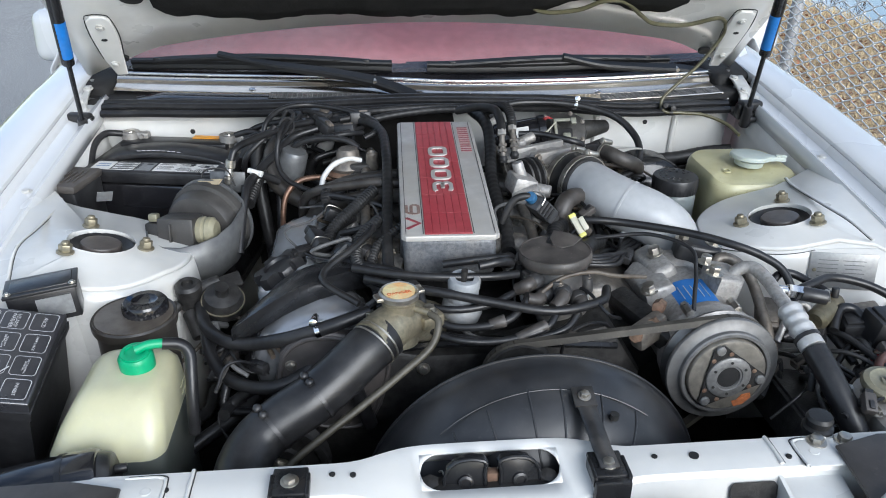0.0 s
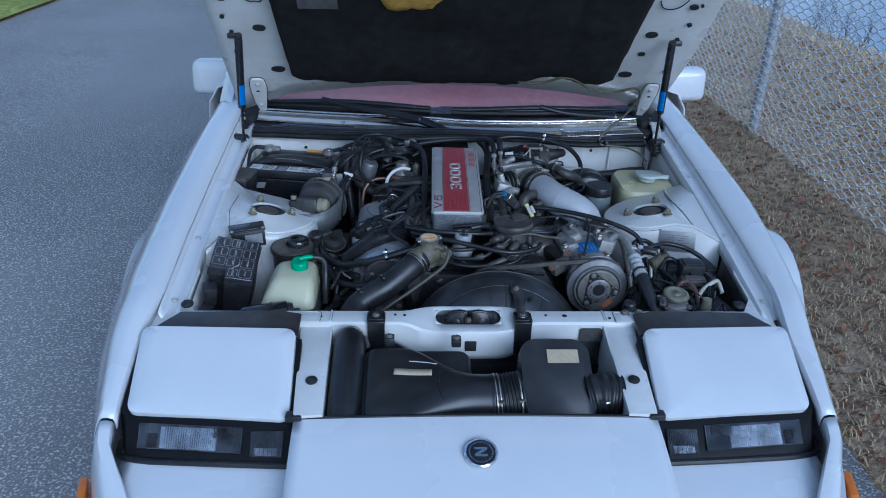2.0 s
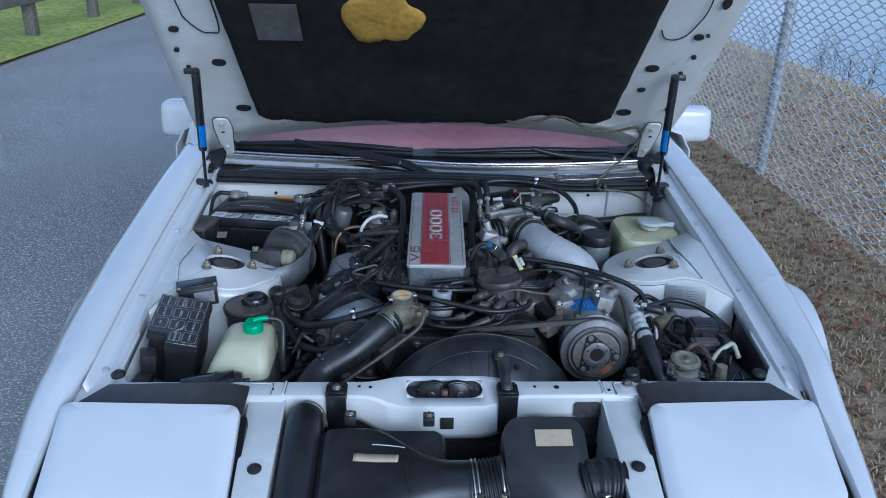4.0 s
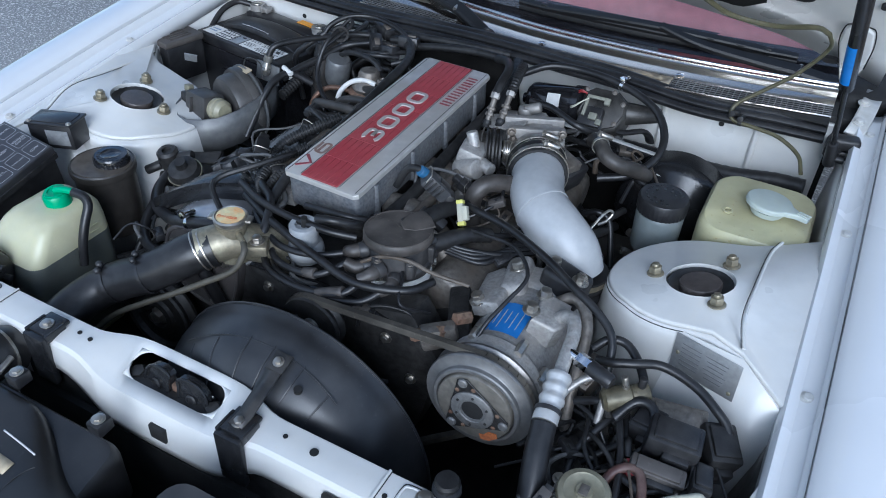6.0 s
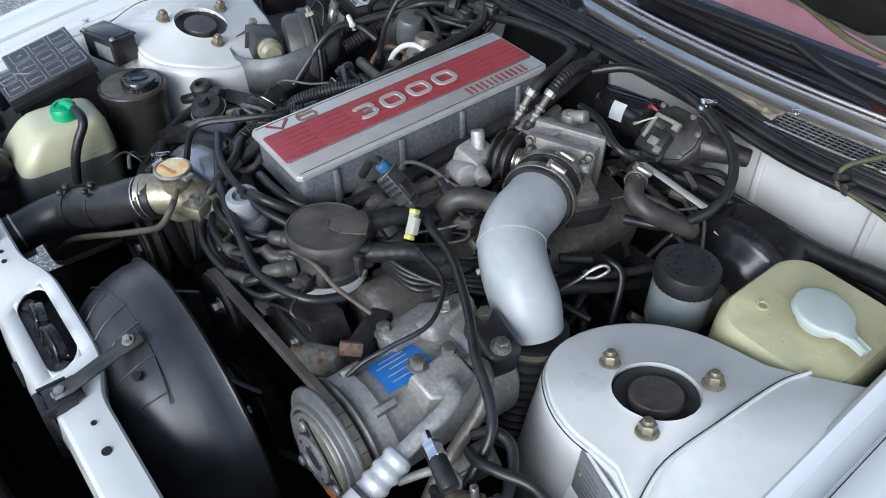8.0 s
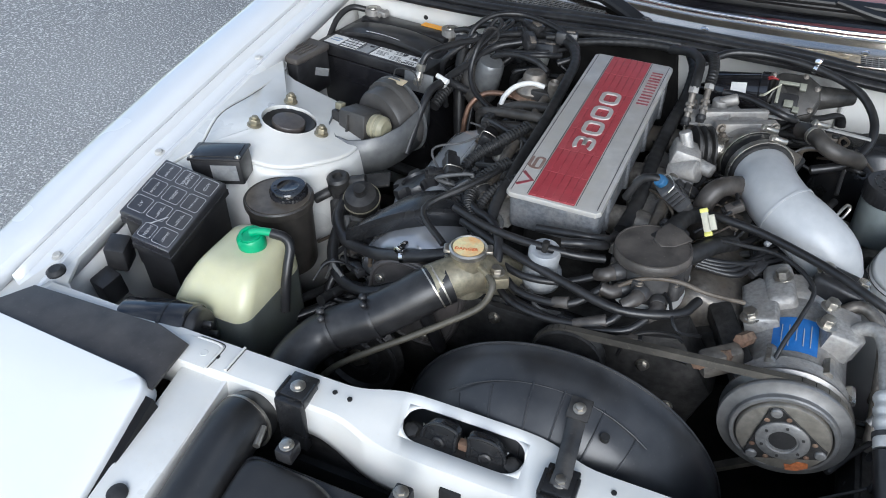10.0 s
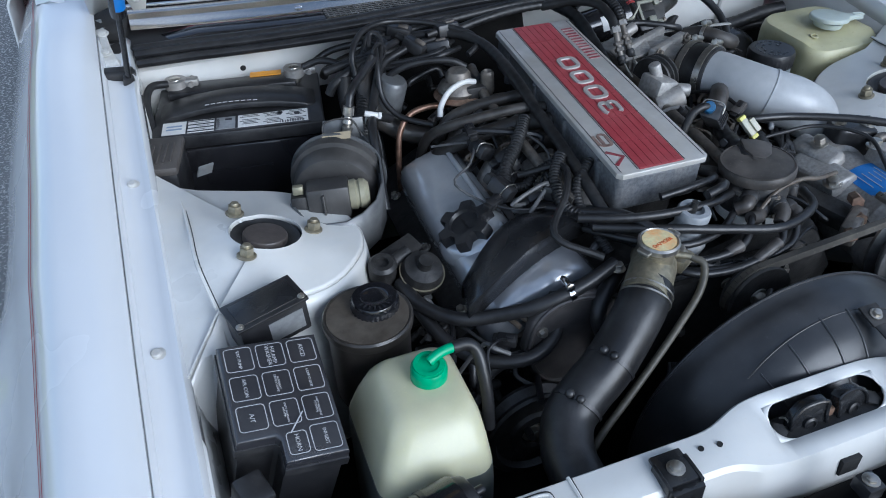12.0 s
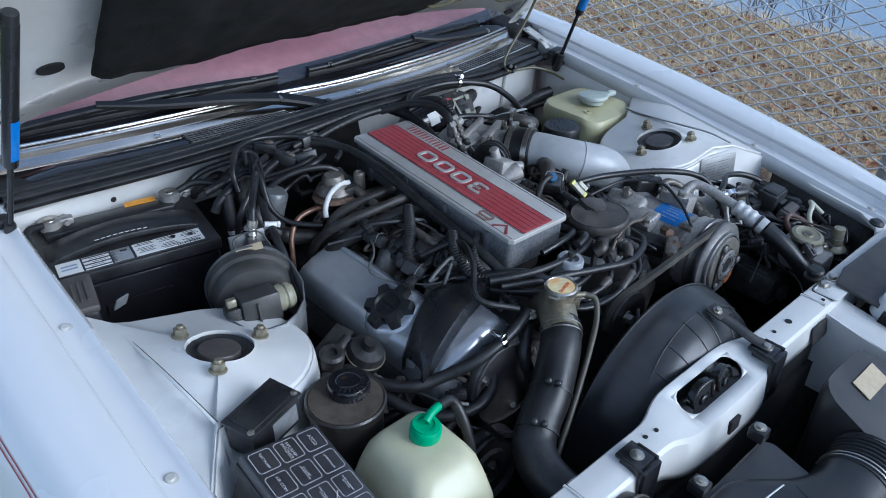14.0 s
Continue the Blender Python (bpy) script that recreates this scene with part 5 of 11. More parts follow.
# outline of the shallow panel pressed into each side, its crease shade a dark line
for line in (((0.577, 0.705), (0.583, 0.62), (0.576, 0.575), (0.562, 0.532), (0.540, 0.515), (0.516, 0.520), (0.502, 0.545)), ((-0.571, 0.692), (-0.564, 0.608), (-0.560, 0.564), (-0.534, 0.520), (-0.515, 0.514), (-0.494, 0.523), (-0.491, 0.631), (-0.494, 0.692))):
    pts = [hood_p(x, v, -0.0105 - 0.6 * (0.030 * (1 - (x / 0.64) ** 2) + 0.01)) for x, v in line]
    part("crease_shade", G().tube(pts, 0.0016, seg=6), DARK, hood, "dark line painted as shade in a panel's crease")
for s in (-1, 1):
    HOLES = [(0.594, 0.525, 0.0115, 0.7), (0.522, 0.402, 0.0170, 0.72), (0.502, 0.207, 0.0200, 0.68), (0.570, 0.034, 0.0130, 0.65), (0.607, 0.452, 0.0060, 1.0), (0.597, 0.386, 0.0055, 1.0), (0.602, 0.297, 0.0055, 1.0), (0.612, 0.228, 0.0060, 1.0)]
    for x, v, r, sq in HOLES + ([(0.520, 0.312, 0.0105, 0.8), (0.616, 0.641, 0.0090, 1.9), (0.613, 0.532, 0.0040, 1.0)] if s > 0 else []):
        crown = 0.6 * (0.030 * (1 - (x / 0.64) ** 2) + 0.01)
        g = G()
        ring_pts = [hood_p(s * (x + r * math.cos(a)), v + r * sq * math.sin(a), -0.0105 - crown) for a in (2 * math.pi * i / 20 for i in range(20))]
        g.loft([ring_pts, [p - (hood_p(0, 0, 1) - hood_p(0, 0, 0)) * 0.006 for p in ring_pts]])
        part("hole", g, DARK, hood, "oval access hole")
    # hinge arm on the body side, with its rubber stop
    rows = [[Vector((s * (0.640 + 0.004 * k + w), y, z + 0.002 * (w < 0))) for w in (-0.015, -0.012, 0.0, 0.010, 0.013)] for k, (y, z) in enumerate(((1.048, 0.828), (1.062, 0.834), (1.085, 0.840), (1.120, 0.848), (1.165, 0.858)))]
    link = solid(part("hinge_arm", G().grid(rows), PAINTED_SCREW, car, "dirty white hinge arm beside the cowl", 50), 0.005)
    for y, z in ((1.075, 0.8385), (1.125, 0.8505)):
        part("bolt", G().bolt((s * 0.642, y, z), (0, -0.2, 1), 0.0065, 0.004), PAINTED_SCREW, link)
    part("hinge_stop", G().box((s * 0.630, 1.018, 0.825), (0.046, 0.026, 0.020), rot=(0, 0, s * 12), bev=0.006, seg=3), RUBBER, car, "black rubber hinge stop")
    # stamped hinge plate, lying close on the panel
    outline = [(0.012, -0.020), (0.021, 0.03), (0.024, 0.10), (0.020, 0.148), (0.011, 0.158), (-0.011, 0.158), (-0.020, 0.148), (-0.023, 0.10), (-0.014, 0.03), (-0.008, -0.020)]
    hm = frame_of(hood_p(-0.576 if s < 0 else 0.600, 0.018, -0.020), (1, -0.06 * s, 0), hood_p(0, 1, 0) - hood_p(0, 0, 0))
    arm = part("hinge_plate", G().prism([(x * s, y) for x, y in outline], 0.005, hm @ Matrix.Translation((0, 0, 0.0065)), bev=0.003, seg=3), WHITE_BAY, hood, "white stamped hinge plate")
    # dark line painted as the shade round the plate's edge
    part("crease", G().tube([hm @ Vector((x * s * 1.06, y * 1.02, 0.0075)) for x, y in outline[1:-1]], 0.0010, seg=6, res=3), DARK, arm)
    for x, y in ((0.0, 0.132), (0.004, 0.020)):
        q = hm @ Vector((x * s, y, 0.012))
        part("bolt", G().bolt(q, hood_p(0, 0, 1) - hood_p(0, 0, 0), 0.0055, 0.0035), PAINTED_SCREW, arm)
    q = hm @ Vector((0.003 * s, 0.095, 0.0121))
    part("slot", G().lathe([(0.0055, -0.001), (0.0055, 0.0006), (0, 0.0006)], q, hood_p(0, 0, 1) - hood_p(0, 0, 0), 16, 0.6), DARK, arm)
line = [hood_p(x, v, d) for x, v, d in ((0.165, 0.225, 0.0), (0.205, 0.200, 0.004), (0.265, 0.205, 0.004), (0.305, 0.232, 0.006), (0.345, 0.228, 0.006), (0.385, 0.190, 0.006), (0.418, 0.163, 0.004), (0.480, 0.155, 0.002), (0.535, 0.172, 0.0), (0.556, 0.160, 0.0))]
part("washer_line", G().tube(line, 0.004, seg=8), OLIVE_TUBE, hood, "aged olive washer hose")

for s in (-1, 1):
    a = Vector((s * 0.618, 1.002, 0.802))
    b = hood_p(s * 0.574, 0.398, 0.008)
    st = thing("hood_strut", a, "black gas strut with a blue label holding the hood", "gas strut", "hood struts")
    d = (b - a).normalized()
    part("cylinder", G().cyl(a.lerp(b, 0.40), b, 0.0105, seg=20, bev=0.002), SATIN, st)
    part("rod", G().cyl(a, a.lerp(b, 0.42), 0.0042, seg=14), SATIN, st)
    lab_a = Vector((-s * 0.62, -0.78, 0))
    lab_a = (lab_a - d * lab_a.dot(d)).normalized()
    lab_b = d.cross(lab_a)
    rows = [[a.lerp(b, t) + (lab_a * math.cos(q) + lab_b * math.sin(q)) * 0.0109 for t in (0.44, 0.53, 0.62)] for q in (-1.0 + 2.0 * k / 10 for k in range(11))]
    part("label", G().grid(rows), BLUE, st, "blue printed label")
    g = G().cyl(a - d * 0.014, a + d * 0.034, 0.0105, 0.008, seg=16, bev=0.002)
    g.cyl(a, a + Vector((s * 0.02, 0, 0)), 0.006, seg=12)
    part("end_fitting", g, BLACK, st)
    g = G().cyl(b - d * 0.01, b + d * 0.014, 0.010, seg=16, bev=0.002)
    g.box(b + Vector((s * 0.015, 0.01, 0.006)), (0.03, 0.012, 0.014), bev=0.003)
    part("end_fitting", g, BLACK, st)
    g = G().box(a + Vector((s * 0.014, 0.03, 0.004)), (0.05, 0.05, 0.016), bev=0.005)
    g.box(a + Vector((s * 0.0, 0.015, 0.012)), (0.028, 0.02, 0.03), bev=0.004)
    part("bracket", g, BLACK, st)


# ---- engine ----
eng = thing("engine", (0.0, 0.68, 0.30), "grimy V6 engine filling the bay", "engine")
g = G()
g.box((0.0, 0.66, 0.47), (0.26, 0.46, 0.34), bev=0.03, seg=3)
g.box((0.0, 0.66, 0.645), (0.20, 0.44, 0.06), bev=0.015)
part("block", g, GRIME, eng, "grimy dark engine block")
HEADS = {}
for s in (-1, 1):
    m = frame_of((s * 0.205, 0.685, 0.625), (0, 1, 0), (-s * 1, 0, 0.55) if s < 0 else (-1, 0, -0.55))
    g = G().box((0, 0, 0), (0.40, 0.15, 0.10), bev=0.012, m=m)
    for k in range(6):
        g.box((-0.17 + 0.068 * k, 0.078, 0.0), (0.012, 0.012, 0.09), bev=0.003, m=m)
    HEADS[s] = part("cylinder_head", g, GRIME, eng, "oily cylinder head")


def valve_cover(s, y0, y1, wide):
    """A long cover with a sloping flat top that leans outwards along its bank."""
    up = Vector((s * 0.44, 0, 0.90)).normalized()
    across = Vector((s * 0.90, 0, -0.44)).normalized()
    c = Vector((s * 0.222, 0.0, 0.683))
    rings = []
    for y, k in ((y0, 0.72), (y0 + 0.004, 0.90), (y0 + 0.016, 0.985), (y0 + 0.04, 1.0), ((y0 + y1) / 2, 1.0), (y1 - 0.03, 1.0), (y1 - 0.012, 0.97), (y1 - 0.002, 0.88), (y1, 0.70)):
        sec = [(-0.078, -0.03), (-0.080, -0.012), (-0.070, -0.008), (-0.066, 0.016), (-0.060, 0.028), (-0.046, 0.036), (-0.006, 0.039), (0.0, 0.0405), (0.026, 0.0400), (0.036, 0.036), (0.046, 0.022), (0.055, -0.004), (0.062, -0.030), (0.074, -0.036), (0.072, -0.05)]
        rings.append([c + Vector((0, y, 0)) + across * (a * wide * (0.9 + 0.1 * k)) + up * (b * k if b > 0 else b) for a, b in sec])
    return G().loft(rings), c, up, across


g, vc_c, vc_up, vc_ax = valve_cover(-1, 0.497, 0.792, 0.86)
vcr = part("valve_cover", g, SILVER, eng, "silver valve cover with a black filler cap", 50)
g, lc, lup, lax = valve_cover(1, 0.497, 0.912, 0.95)
vcl = part("valve_cover", g, DIRTY_ALLOY, eng, "dirty alloy valve cover", 50)
for c, up, ax, host in ((vc_c, vc_up, vc_ax, vcr), (lc, lup, lax, vcl)):
    for y in (0.52, 0.66, 0.80):
        for a in (-0.064, 0.060):
            part("cover_bolt", G().bolt(c + Vector((0, y, 0)) + ax * a - up * 0.010, up, 0.0055, 0.007), STEEL, host)
part("cover_rib", G().tube([vc_c + Vector((0, y, 0)) - vc_ax * 0.043 + vc_up * 0.036 for y in (0.56, 0.62, 0.70, 0.77)], 0.0045, seg=10), SILVER, vcr)
p = vc_c + Vector((0.006, 0.584, 0)) + vc_up * 0.038
part("filler_neck", G().lathe([(0.030, -0.012), (0.030, 0.006), (0.026, 0.010)], p, vc_up, 28), SILVER, vcr)
part("filler_boss", G().lathe([(0.049, -0.008), (0.047, -0.001), (0.043, 0.004), (0.038, 0.009), (0.034, 0.010)], p, vc_up, 36), SILVER, vcr)
cap = thing("oil_filler_cap", p, "black fluted oil filler cap on the valve cover", "oil cap")
g = G()
n = 96
ringf = lambda r0, amp, h: [p + vc_up * h + (vc_ax * math.cos(a) + Vector((0, 1, 0)) * math.sin(a)) * (r0 + amp * max(-0.75, min(1.0, 1.9 * math.cos(6 * a) + 0.35))) for a in (2 * math.pi * i / n for i in range(n))]
g.loft([ringf(0.0320, 0.0062, 0.006), ringf(0.0325, 0.0068, 0.019), ringf(0.0305, 0.0062, 0.025), ringf(0.021, 0.0, 0.0255), ringf(0.019, 0.0, 0.021), ringf(0.004, 0, 0.021)])
part("cap", g, BLACK, cap)
g = G()
mm = frame_of(p + vc_up * 0.0205, (0, 1, 0), -vc_ax)
g.box((0, 0, 0.002), (0.026, 0.006, 0.005), bev=0.0012, m=mm)
part("grip_bar", g, BLACK, cap)

# black upper timing cover over the front of the bank
g = G()
rings = []
for y, k, lift in ((0.448, 0.72, -0.004), (0.452, 0.90, 0.0), (0.466, 1.0, 0.002), (0.50, 1.02, 0.003), (0.522, 1.0, 0.0)):
    sec = [(-0.085, -0.075), (-0.088, -0.01), (-0.075, 0.024), (-0.045, 0.040), (0.0, 0.046), (0.042, 0.038), (0.070, 0.016), (0.080, -0.02), (0.078, -0.08)]
    rings.append([vc_c + Vector((0.022, y - 0.008, 0)) + vc_ax * (a * k) + vc_up * (b * k + lift) for a, b in sec])
part("timing_cover", g.loft(rings), mat("grey_painted_dome", (0.34, 0.35, 0.37), 0.23, 0.50, var=0.08, dust=0.2, dustcol=(0.15, 0.14, 0.13), size=0.02, bump=0.03, coat=0.6), eng, "glossy grey painted dome ahead of the valve cover", 70)
g = G()
rows = []
wa, wb_, wc, wd = Vector((-0.118, 0.494, 0.779)), Vector((-0.188, 0.552, 0.758)), Vector((-0.290, 0.450, 0.722)), Vector((-0.274, 0.515, 0.702))
for i in range(9):
    t = i / 8
    a, b = wa.lerp(wc, t), wb_.lerp(wd, t)
    lift = 0.016 * math.sin(math.pi * t)
    rows.append([a.lerp(b, q) + Vector((0, 0, lift + h)) for q, h in ((0.0, -0.032), (0.02, -0.004), (0.14, 0.0), (0.5, 0.004), (0.86, 0.0), (0.98, -0.004), (1.0, -0.026))])
solid(part("cover_wing", G().grid(rows), SATIN, eng, "satin black plastic wing beside the filler cap"), 0.004)
# lower timing cover and left twin
g = G()
g.prism([(-0.20, -0.10), (-0.24, 0.04), (-0.19, 0.12), (-0.05, 0.085), (0.05, 0.085), (0.19, 0.12), (0.24, 0.04), (0.20, -0.10), (0.1, -0.26), (-0.1, -0.26)], 0.045, frame_of((0.0, 0.468, 0.60), (1, 0, 0), (0, 0, 1)), bev=0.012)
part("front_cover", g, GRIME, eng, "dark front timing cover")
# belt cover of the battery-side bank: a dusty moulding with a raised rim
BELT_COVER = mat("dusty_belt_cover", (0.050, 0.047, 0.046), 0.40, var=0.25, dust=0.45, dustcol=(0.12, 0.085, 0.07), size=0.014, bump=0.12)
outline = [(-0.236, 0.664), (-0.226, 0.708), (-0.200, 0.732), (-0.160, 0.734), (-0.098, 0.712), (-0.088, 0.690), (-0.104, 0.620), (-0.130, 0.585), (-0.190, 0.590), (-0.222, 0.620)]
bc = part("belt_cover", G().prism(outline, 0.014, frame_of((0, 0.4225, 0), (1, 0, 0), (0, 0, 1)), bev=0.005, seg=3), BELT_COVER, eng, "dusty dark belt cover below the dome")
rim_line = [(x * 0.93 - 0.0115, 0.4080, 0.660 + (z - 0.660) * 0.90) for x, z in outline]
part("rim", G().tube(rim_line + rim_line[:1], 0.0030, seg=8), BELT_COVER, bc)
for x, z in ((-0.214, 0.690), (-0.116, 0.690), (-0.150, 0.604)):
    part("cover_screw", G().bolt((x, 0.4088, z), (0, -1, 0), 0.0050, 0.005), STEEL, bc)
for x, z in ((-0.05, 0.665), (0.06, 0.665), (0.15, 0.66), (0.19, 0.60), (0.0, 0.60)):
    part("bolt", G().bolt((x, 0.4235, z), (0, -1, 0), 0.006, 0.006), STEEL, eng)
g = G().tube([(-0.13, 0.43, 0.690), (-0.02, 0.425, 0.703), (0.10, 0.425, 0.697), (0.20, 0.43, 0.685)], 0.012, seg=8, flat=0.5)
part("cover_lip", g, SATIN, eng)

# plenum with its red and silver badge plate
PL_F, PL_R = Vector((-0.008, 0.502, 0.812)), Vector((0.003, 0.906, 0.838))
pm = frame_of((PL_F + PL_R) / 2, PL_R - PL_F, Vector((-1, 0, 0.0)))
# pm: x runs to the rear, y to the battery side, z up
plen = thing("intake_plenum", (0, 0.70, 0.70), "cast plenum under a silver and red badge plate", "intake plenum")
L, W = 0.406, 0.128
g = G()
g.box((0, 0, -0.033), (L * 0.975, W * 0.955, 0.058), bev=0.009, seg=3, m=pm)
PLENUM_CAST = mat("pitted_blue_grey_casting", (0.150, 0.158, 0.172), 0.50, 0.35, var=0.30, dust=0.6, dustcol=(0.25, 0.24, 0.225), size=0.005, bump=0.6)
part("plenum_body", g, PLENUM_CAST, plen, "pitted cast aluminium plenum body")
for x in (-0.15, -0.05, 0.05, 0.15):
    for y in (-1, 1):
        part("boss", G().cyl((x, y * W * 0.462, -0.062), (x, y * W * 0.462, -0.010), 0.0065, 0.0055, seg=12, bev=0.001, m=pm), PLENUM_CAST, plen)
part("plenum_base", G().box((0.0, 0, -0.075), (L * 0.86, W * 0.76, 0.07), bev=0.012, seg=3, m=pm), GRIME, plen, "grimy lower casting")
g = G()
edge = [(-L / 2, -W / 2 + 0.006), (-L / 2 + 0.006, -W / 2), (L / 2 - 0.006, -W / 2), (L / 2, -W / 2 + 0.006), (L / 2, W / 2 - 0.006), (L / 2 - 0.006, W / 2), (-L / 2 + 0.006, W / 2), (-L / 2, W / 2 - 0.006)]
g.prism(edge, 0.0075, pm @ Matrix.Translation((0, 0, -0.0050)), bev=0.0025)
BADGE = mat("scuffed_badge_silver", (0.57, 0.56, 0.54), 0.42, 0.45, var=0.10, dust=0.70, dustcol=(0.40, 0.37, 0.32), size=0.014, bump=0.14)
plate = part("badge_plate", g, BADGE, plen, "scuffed silver badge plate")
RW = (0.0335, -0.0285)  # the red field's two edges across the plate
g = G().prism([(-L / 2 + 0.004, RW[1]), (L / 2 - 0.004, RW[1]), (L / 2 - 0.004, RW[0]), (-L / 2 + 0.004, RW[0])], 0.0012, pm @ Matrix.Translation((0, 0, 0.0023)), bev=0.0003)
RED_GROOVE = mat("dark_red_groove", (0.235, 0.030, 0.039), 0.5, var=0.2, dust=0.4, dustcol=(0.22, 0.09, 0.08), size=0.01, bump=0)
part("red_field", g, RED_GROOVE, plate, "dark red field between the strips")
pitch = (RW[0] - RW[1]) / 6
for k in range(6):
    y = RW[1] + pitch * (k + 0.5)
    for j in range(7):
        lx = (L - 0.010) / 7
        part("red_strip", G().box((-L / 2 + 0.005 + lx * (j + 0.5), y, 0.0037), (lx - 0.0005, pitch - 0.0008, 0.0008), bev=0.0003, seg=1, m=pm), RED, plate)
for y in (0.0355, -0.0305, 0.058, -0.058):
    part("groove", G().box((0, y, 0.0026), (L - 0.012, 0.0009, 0.0006), bev=0, m=pm), INK, plate)
# wide letters read from the washer side: along the plate to the rear, their tops to the battery side
NUM_W, NUM_H, STROKE = 0.0285, 0.0240, 0.0032


def wide_three(w, h):
    """The middle line of a rounded three: two bows that meet half way up."""
    def bow(s):
        r = h / 4
        pts = [(-w * 0.40, s * h * 0.40), (-w * 0.32, s * h * 0.47), (-w * 0.20, s * h / 2), (w * 0.10, s * h / 2)]
        pts += [(w / 2 - r + r * math.sin(a), s * (h / 4 + r * math.cos(a))) for a in (math.pi * k / 8 for k in range(0, 9))]
        return pts + [(-w * 0.08, 0)]
    return bow(1), bow(-1)


for k, ch in enumerate("3000"):
    m = pm @ Matrix.Translation((-0.0640 + 0.0435 * k, 0.0015, 0.0040))
    if ch == "3":
        g = G()
        for path in wide_three(NUM_W * 0.98, NUM_H):
            g.ribbon(path, STROKE * 0.94, 0.0022, m)
    else:
        g = G().ribbon(round_loop(NUM_W, NUM_H, 0.0075), STROKE, 0.0022, m, True)
    part("numeral", g, BADGE, plate, "raised silver numeral")
FADED_RED = mat("faded_red_ink", (0.20, 0.035, 0.045), 0.5, var=0.3, dust=0.5, dustcol=(0.32, 0.22, 0.21), size=0.004, bump=0)
m = pm @ Matrix.Translation((-0.168, 0.0478, 0.0026))
part("letter", G().ribbon([(-0.0150, 0.0085), (0.0, -0.0085), (0.0150, 0.0085)], 0.0026, 0.0007, m), FADED_RED, plate, "faded red letter")
m = pm @ Matrix.Translation((-0.128, 0.0478, 0.0026))
g = G().ribbon([(x, y - 0.0035) for x, y in round_loop(0.0255, 0.0100, 0.0045)], 0.0022, 0.0007, m, True)
g.ribbon([(-0.0128, -0.003), (-0.0120, 0.0035), (-0.0080, 0.0080), (0.0120, 0.0080)], 0.0022, 0.0007, m)
part("letter", g, mat("worn_brown_ink", (0.17, 0.105, 0.085), 0.5, var=0.3, dust=0.6, dustcol=(0.30, 0.25, 0.22), size=0.004, bump=0), plate, "worn brownish letter")
g = G()
for k in range(6):
    x = 0.0775 + 0.0178 * k
    for dx in (-0.0042, 0.0042):
        g.box((x + dx, -0.0455, 0.0028), (0.0036, 0.0172, 0.0008), bev=0, m=pm)
part("maker_mark", g, FADED_RED, plate, "small red marks")
for x in (-L / 2 + 0.014, L / 2 - 0.014):
    for y in (0.0, ):
        part("rivet", G().lathe([(0.0018, 0), (0.0018, 0.0006), (0, 0.0010)], pm @ Vector((x, RW[0] - 0.006, 0.0035)), seg=12), RED_GROOVE, plate)
        part("rivet", G().lathe([(0.0018, 0), (0.0018, 0.0006), (0, 0.0010)], pm @ Vector((x, RW[1] + 0.006, 0.0035)), seg=12), RED_GROOVE, plate)

# runners from plenum to heads
for s in (-1, 1):
    for y in (0.585, 0.705, 0.825):
        g = G().tube([(s * 0.055, y + 0.01, 0.745), (s * 0.10, y, 0.752), (s * 0.145, y - 0.012, 0.735), (s * 0.172, y - 0.02, 0.695)], 0.021, seg=14)
        g.box((s * 0.172, y - 0.02, 0.695), (0.055, 0.060, 0.016), rot=(0, s * 30, 0), bev=0.004)
        part("intake_runner", g, DIRTY_ALLOY, plen, "grimy alloy runner")
        part("runner_bolt", G().bolt((s * 0.185, y + 0.01, 0.703), (s * 0.5, 0, 0.86), 0.006), STEEL, plen)

# fuel rail, injectors and their plugs
for s in (-1, 1):
    rail = thing("fuel_rail", (s * 0.118, 0.70, 0.75), "dusty steel fuel rail with injector plugs", "fuel rail", "fuel rails")
    part("rail", G().tube([(s * 0.112, 0.53, 0.770), (s * 0.118, 0.60, 0.773), (s * 0.118, 0.80, 0.783), (s * 0.108, 0.89, 0.795)], 0.0075, seg=10), DIRTY_ALLOY, rail)
    for y in (0.565, 0.665, 0.775, 0.86):
        b = Vector((s * 0.135, y, 0.752))
        w = Vector((s * 0.55, -0.1, 0.82)).normalized()
        inj = part("injector", G().cyl(b - w * 0.022, b + w * 0.012, 0.009, seg=14, bev=0.002), CASTING, rail)
        g = G().box((0, 0, 0), (0.017, 0.030, 0.016), bev=0.003, m=frame_of(b + w * 0.022, (0, 1, 0.2), w.cross(Vector((0, 1, 0)))))
        g.box((0, 0.020, 0.0), (0.012, 0.014, 0.011), bev=0.003, m=frame_of(b + w * 0.022, (0, 1, 0.2), w.cross(Vector((0, 1, 0)))))
        part("plug", g, BLACK, inj, "black connector")
        part("clip", G().tube([b + w * 0.022 + Vector((0, d, e)) for d, e in ((-0.009, -0.003), (-0.010, 0.008), (0.010, 0.008), (0.009, -0.003))], 0.0008, seg=5), STEEL, inj)

# EGR valve and its pipes by the battery-side bank
egr = thing("egr_valve", (-0.152, 0.828, 0.77), "round dusty EGR valve behind the runners", "valve")
c = Vector((-0.146, 0.850, 0.770))
part("body", G().box(c + Vector((0.022, 0.0, 0.004)), (0.045, 0.06, 0.045), bev=0.006), GRIME, egr)
part("flange", G().lathe([(0.020, 0.0), (0.036, 0.002), (0.0385, 0.005), (0.036, 0.008), (0.024, 0.012)], c, seg=30), RUST, egr, "rust-brown rim")
part("diaphragm", G().lathe([(0.030, 0.010), (0.032, 0.016), (0.028, 0.024), (0.020, 0.030), (0.019, 0.040), (0.015, 0.045), (0.0, 0.046)], c, seg=30), DIRTY_ALLOY, egr, "dusty tan dome")
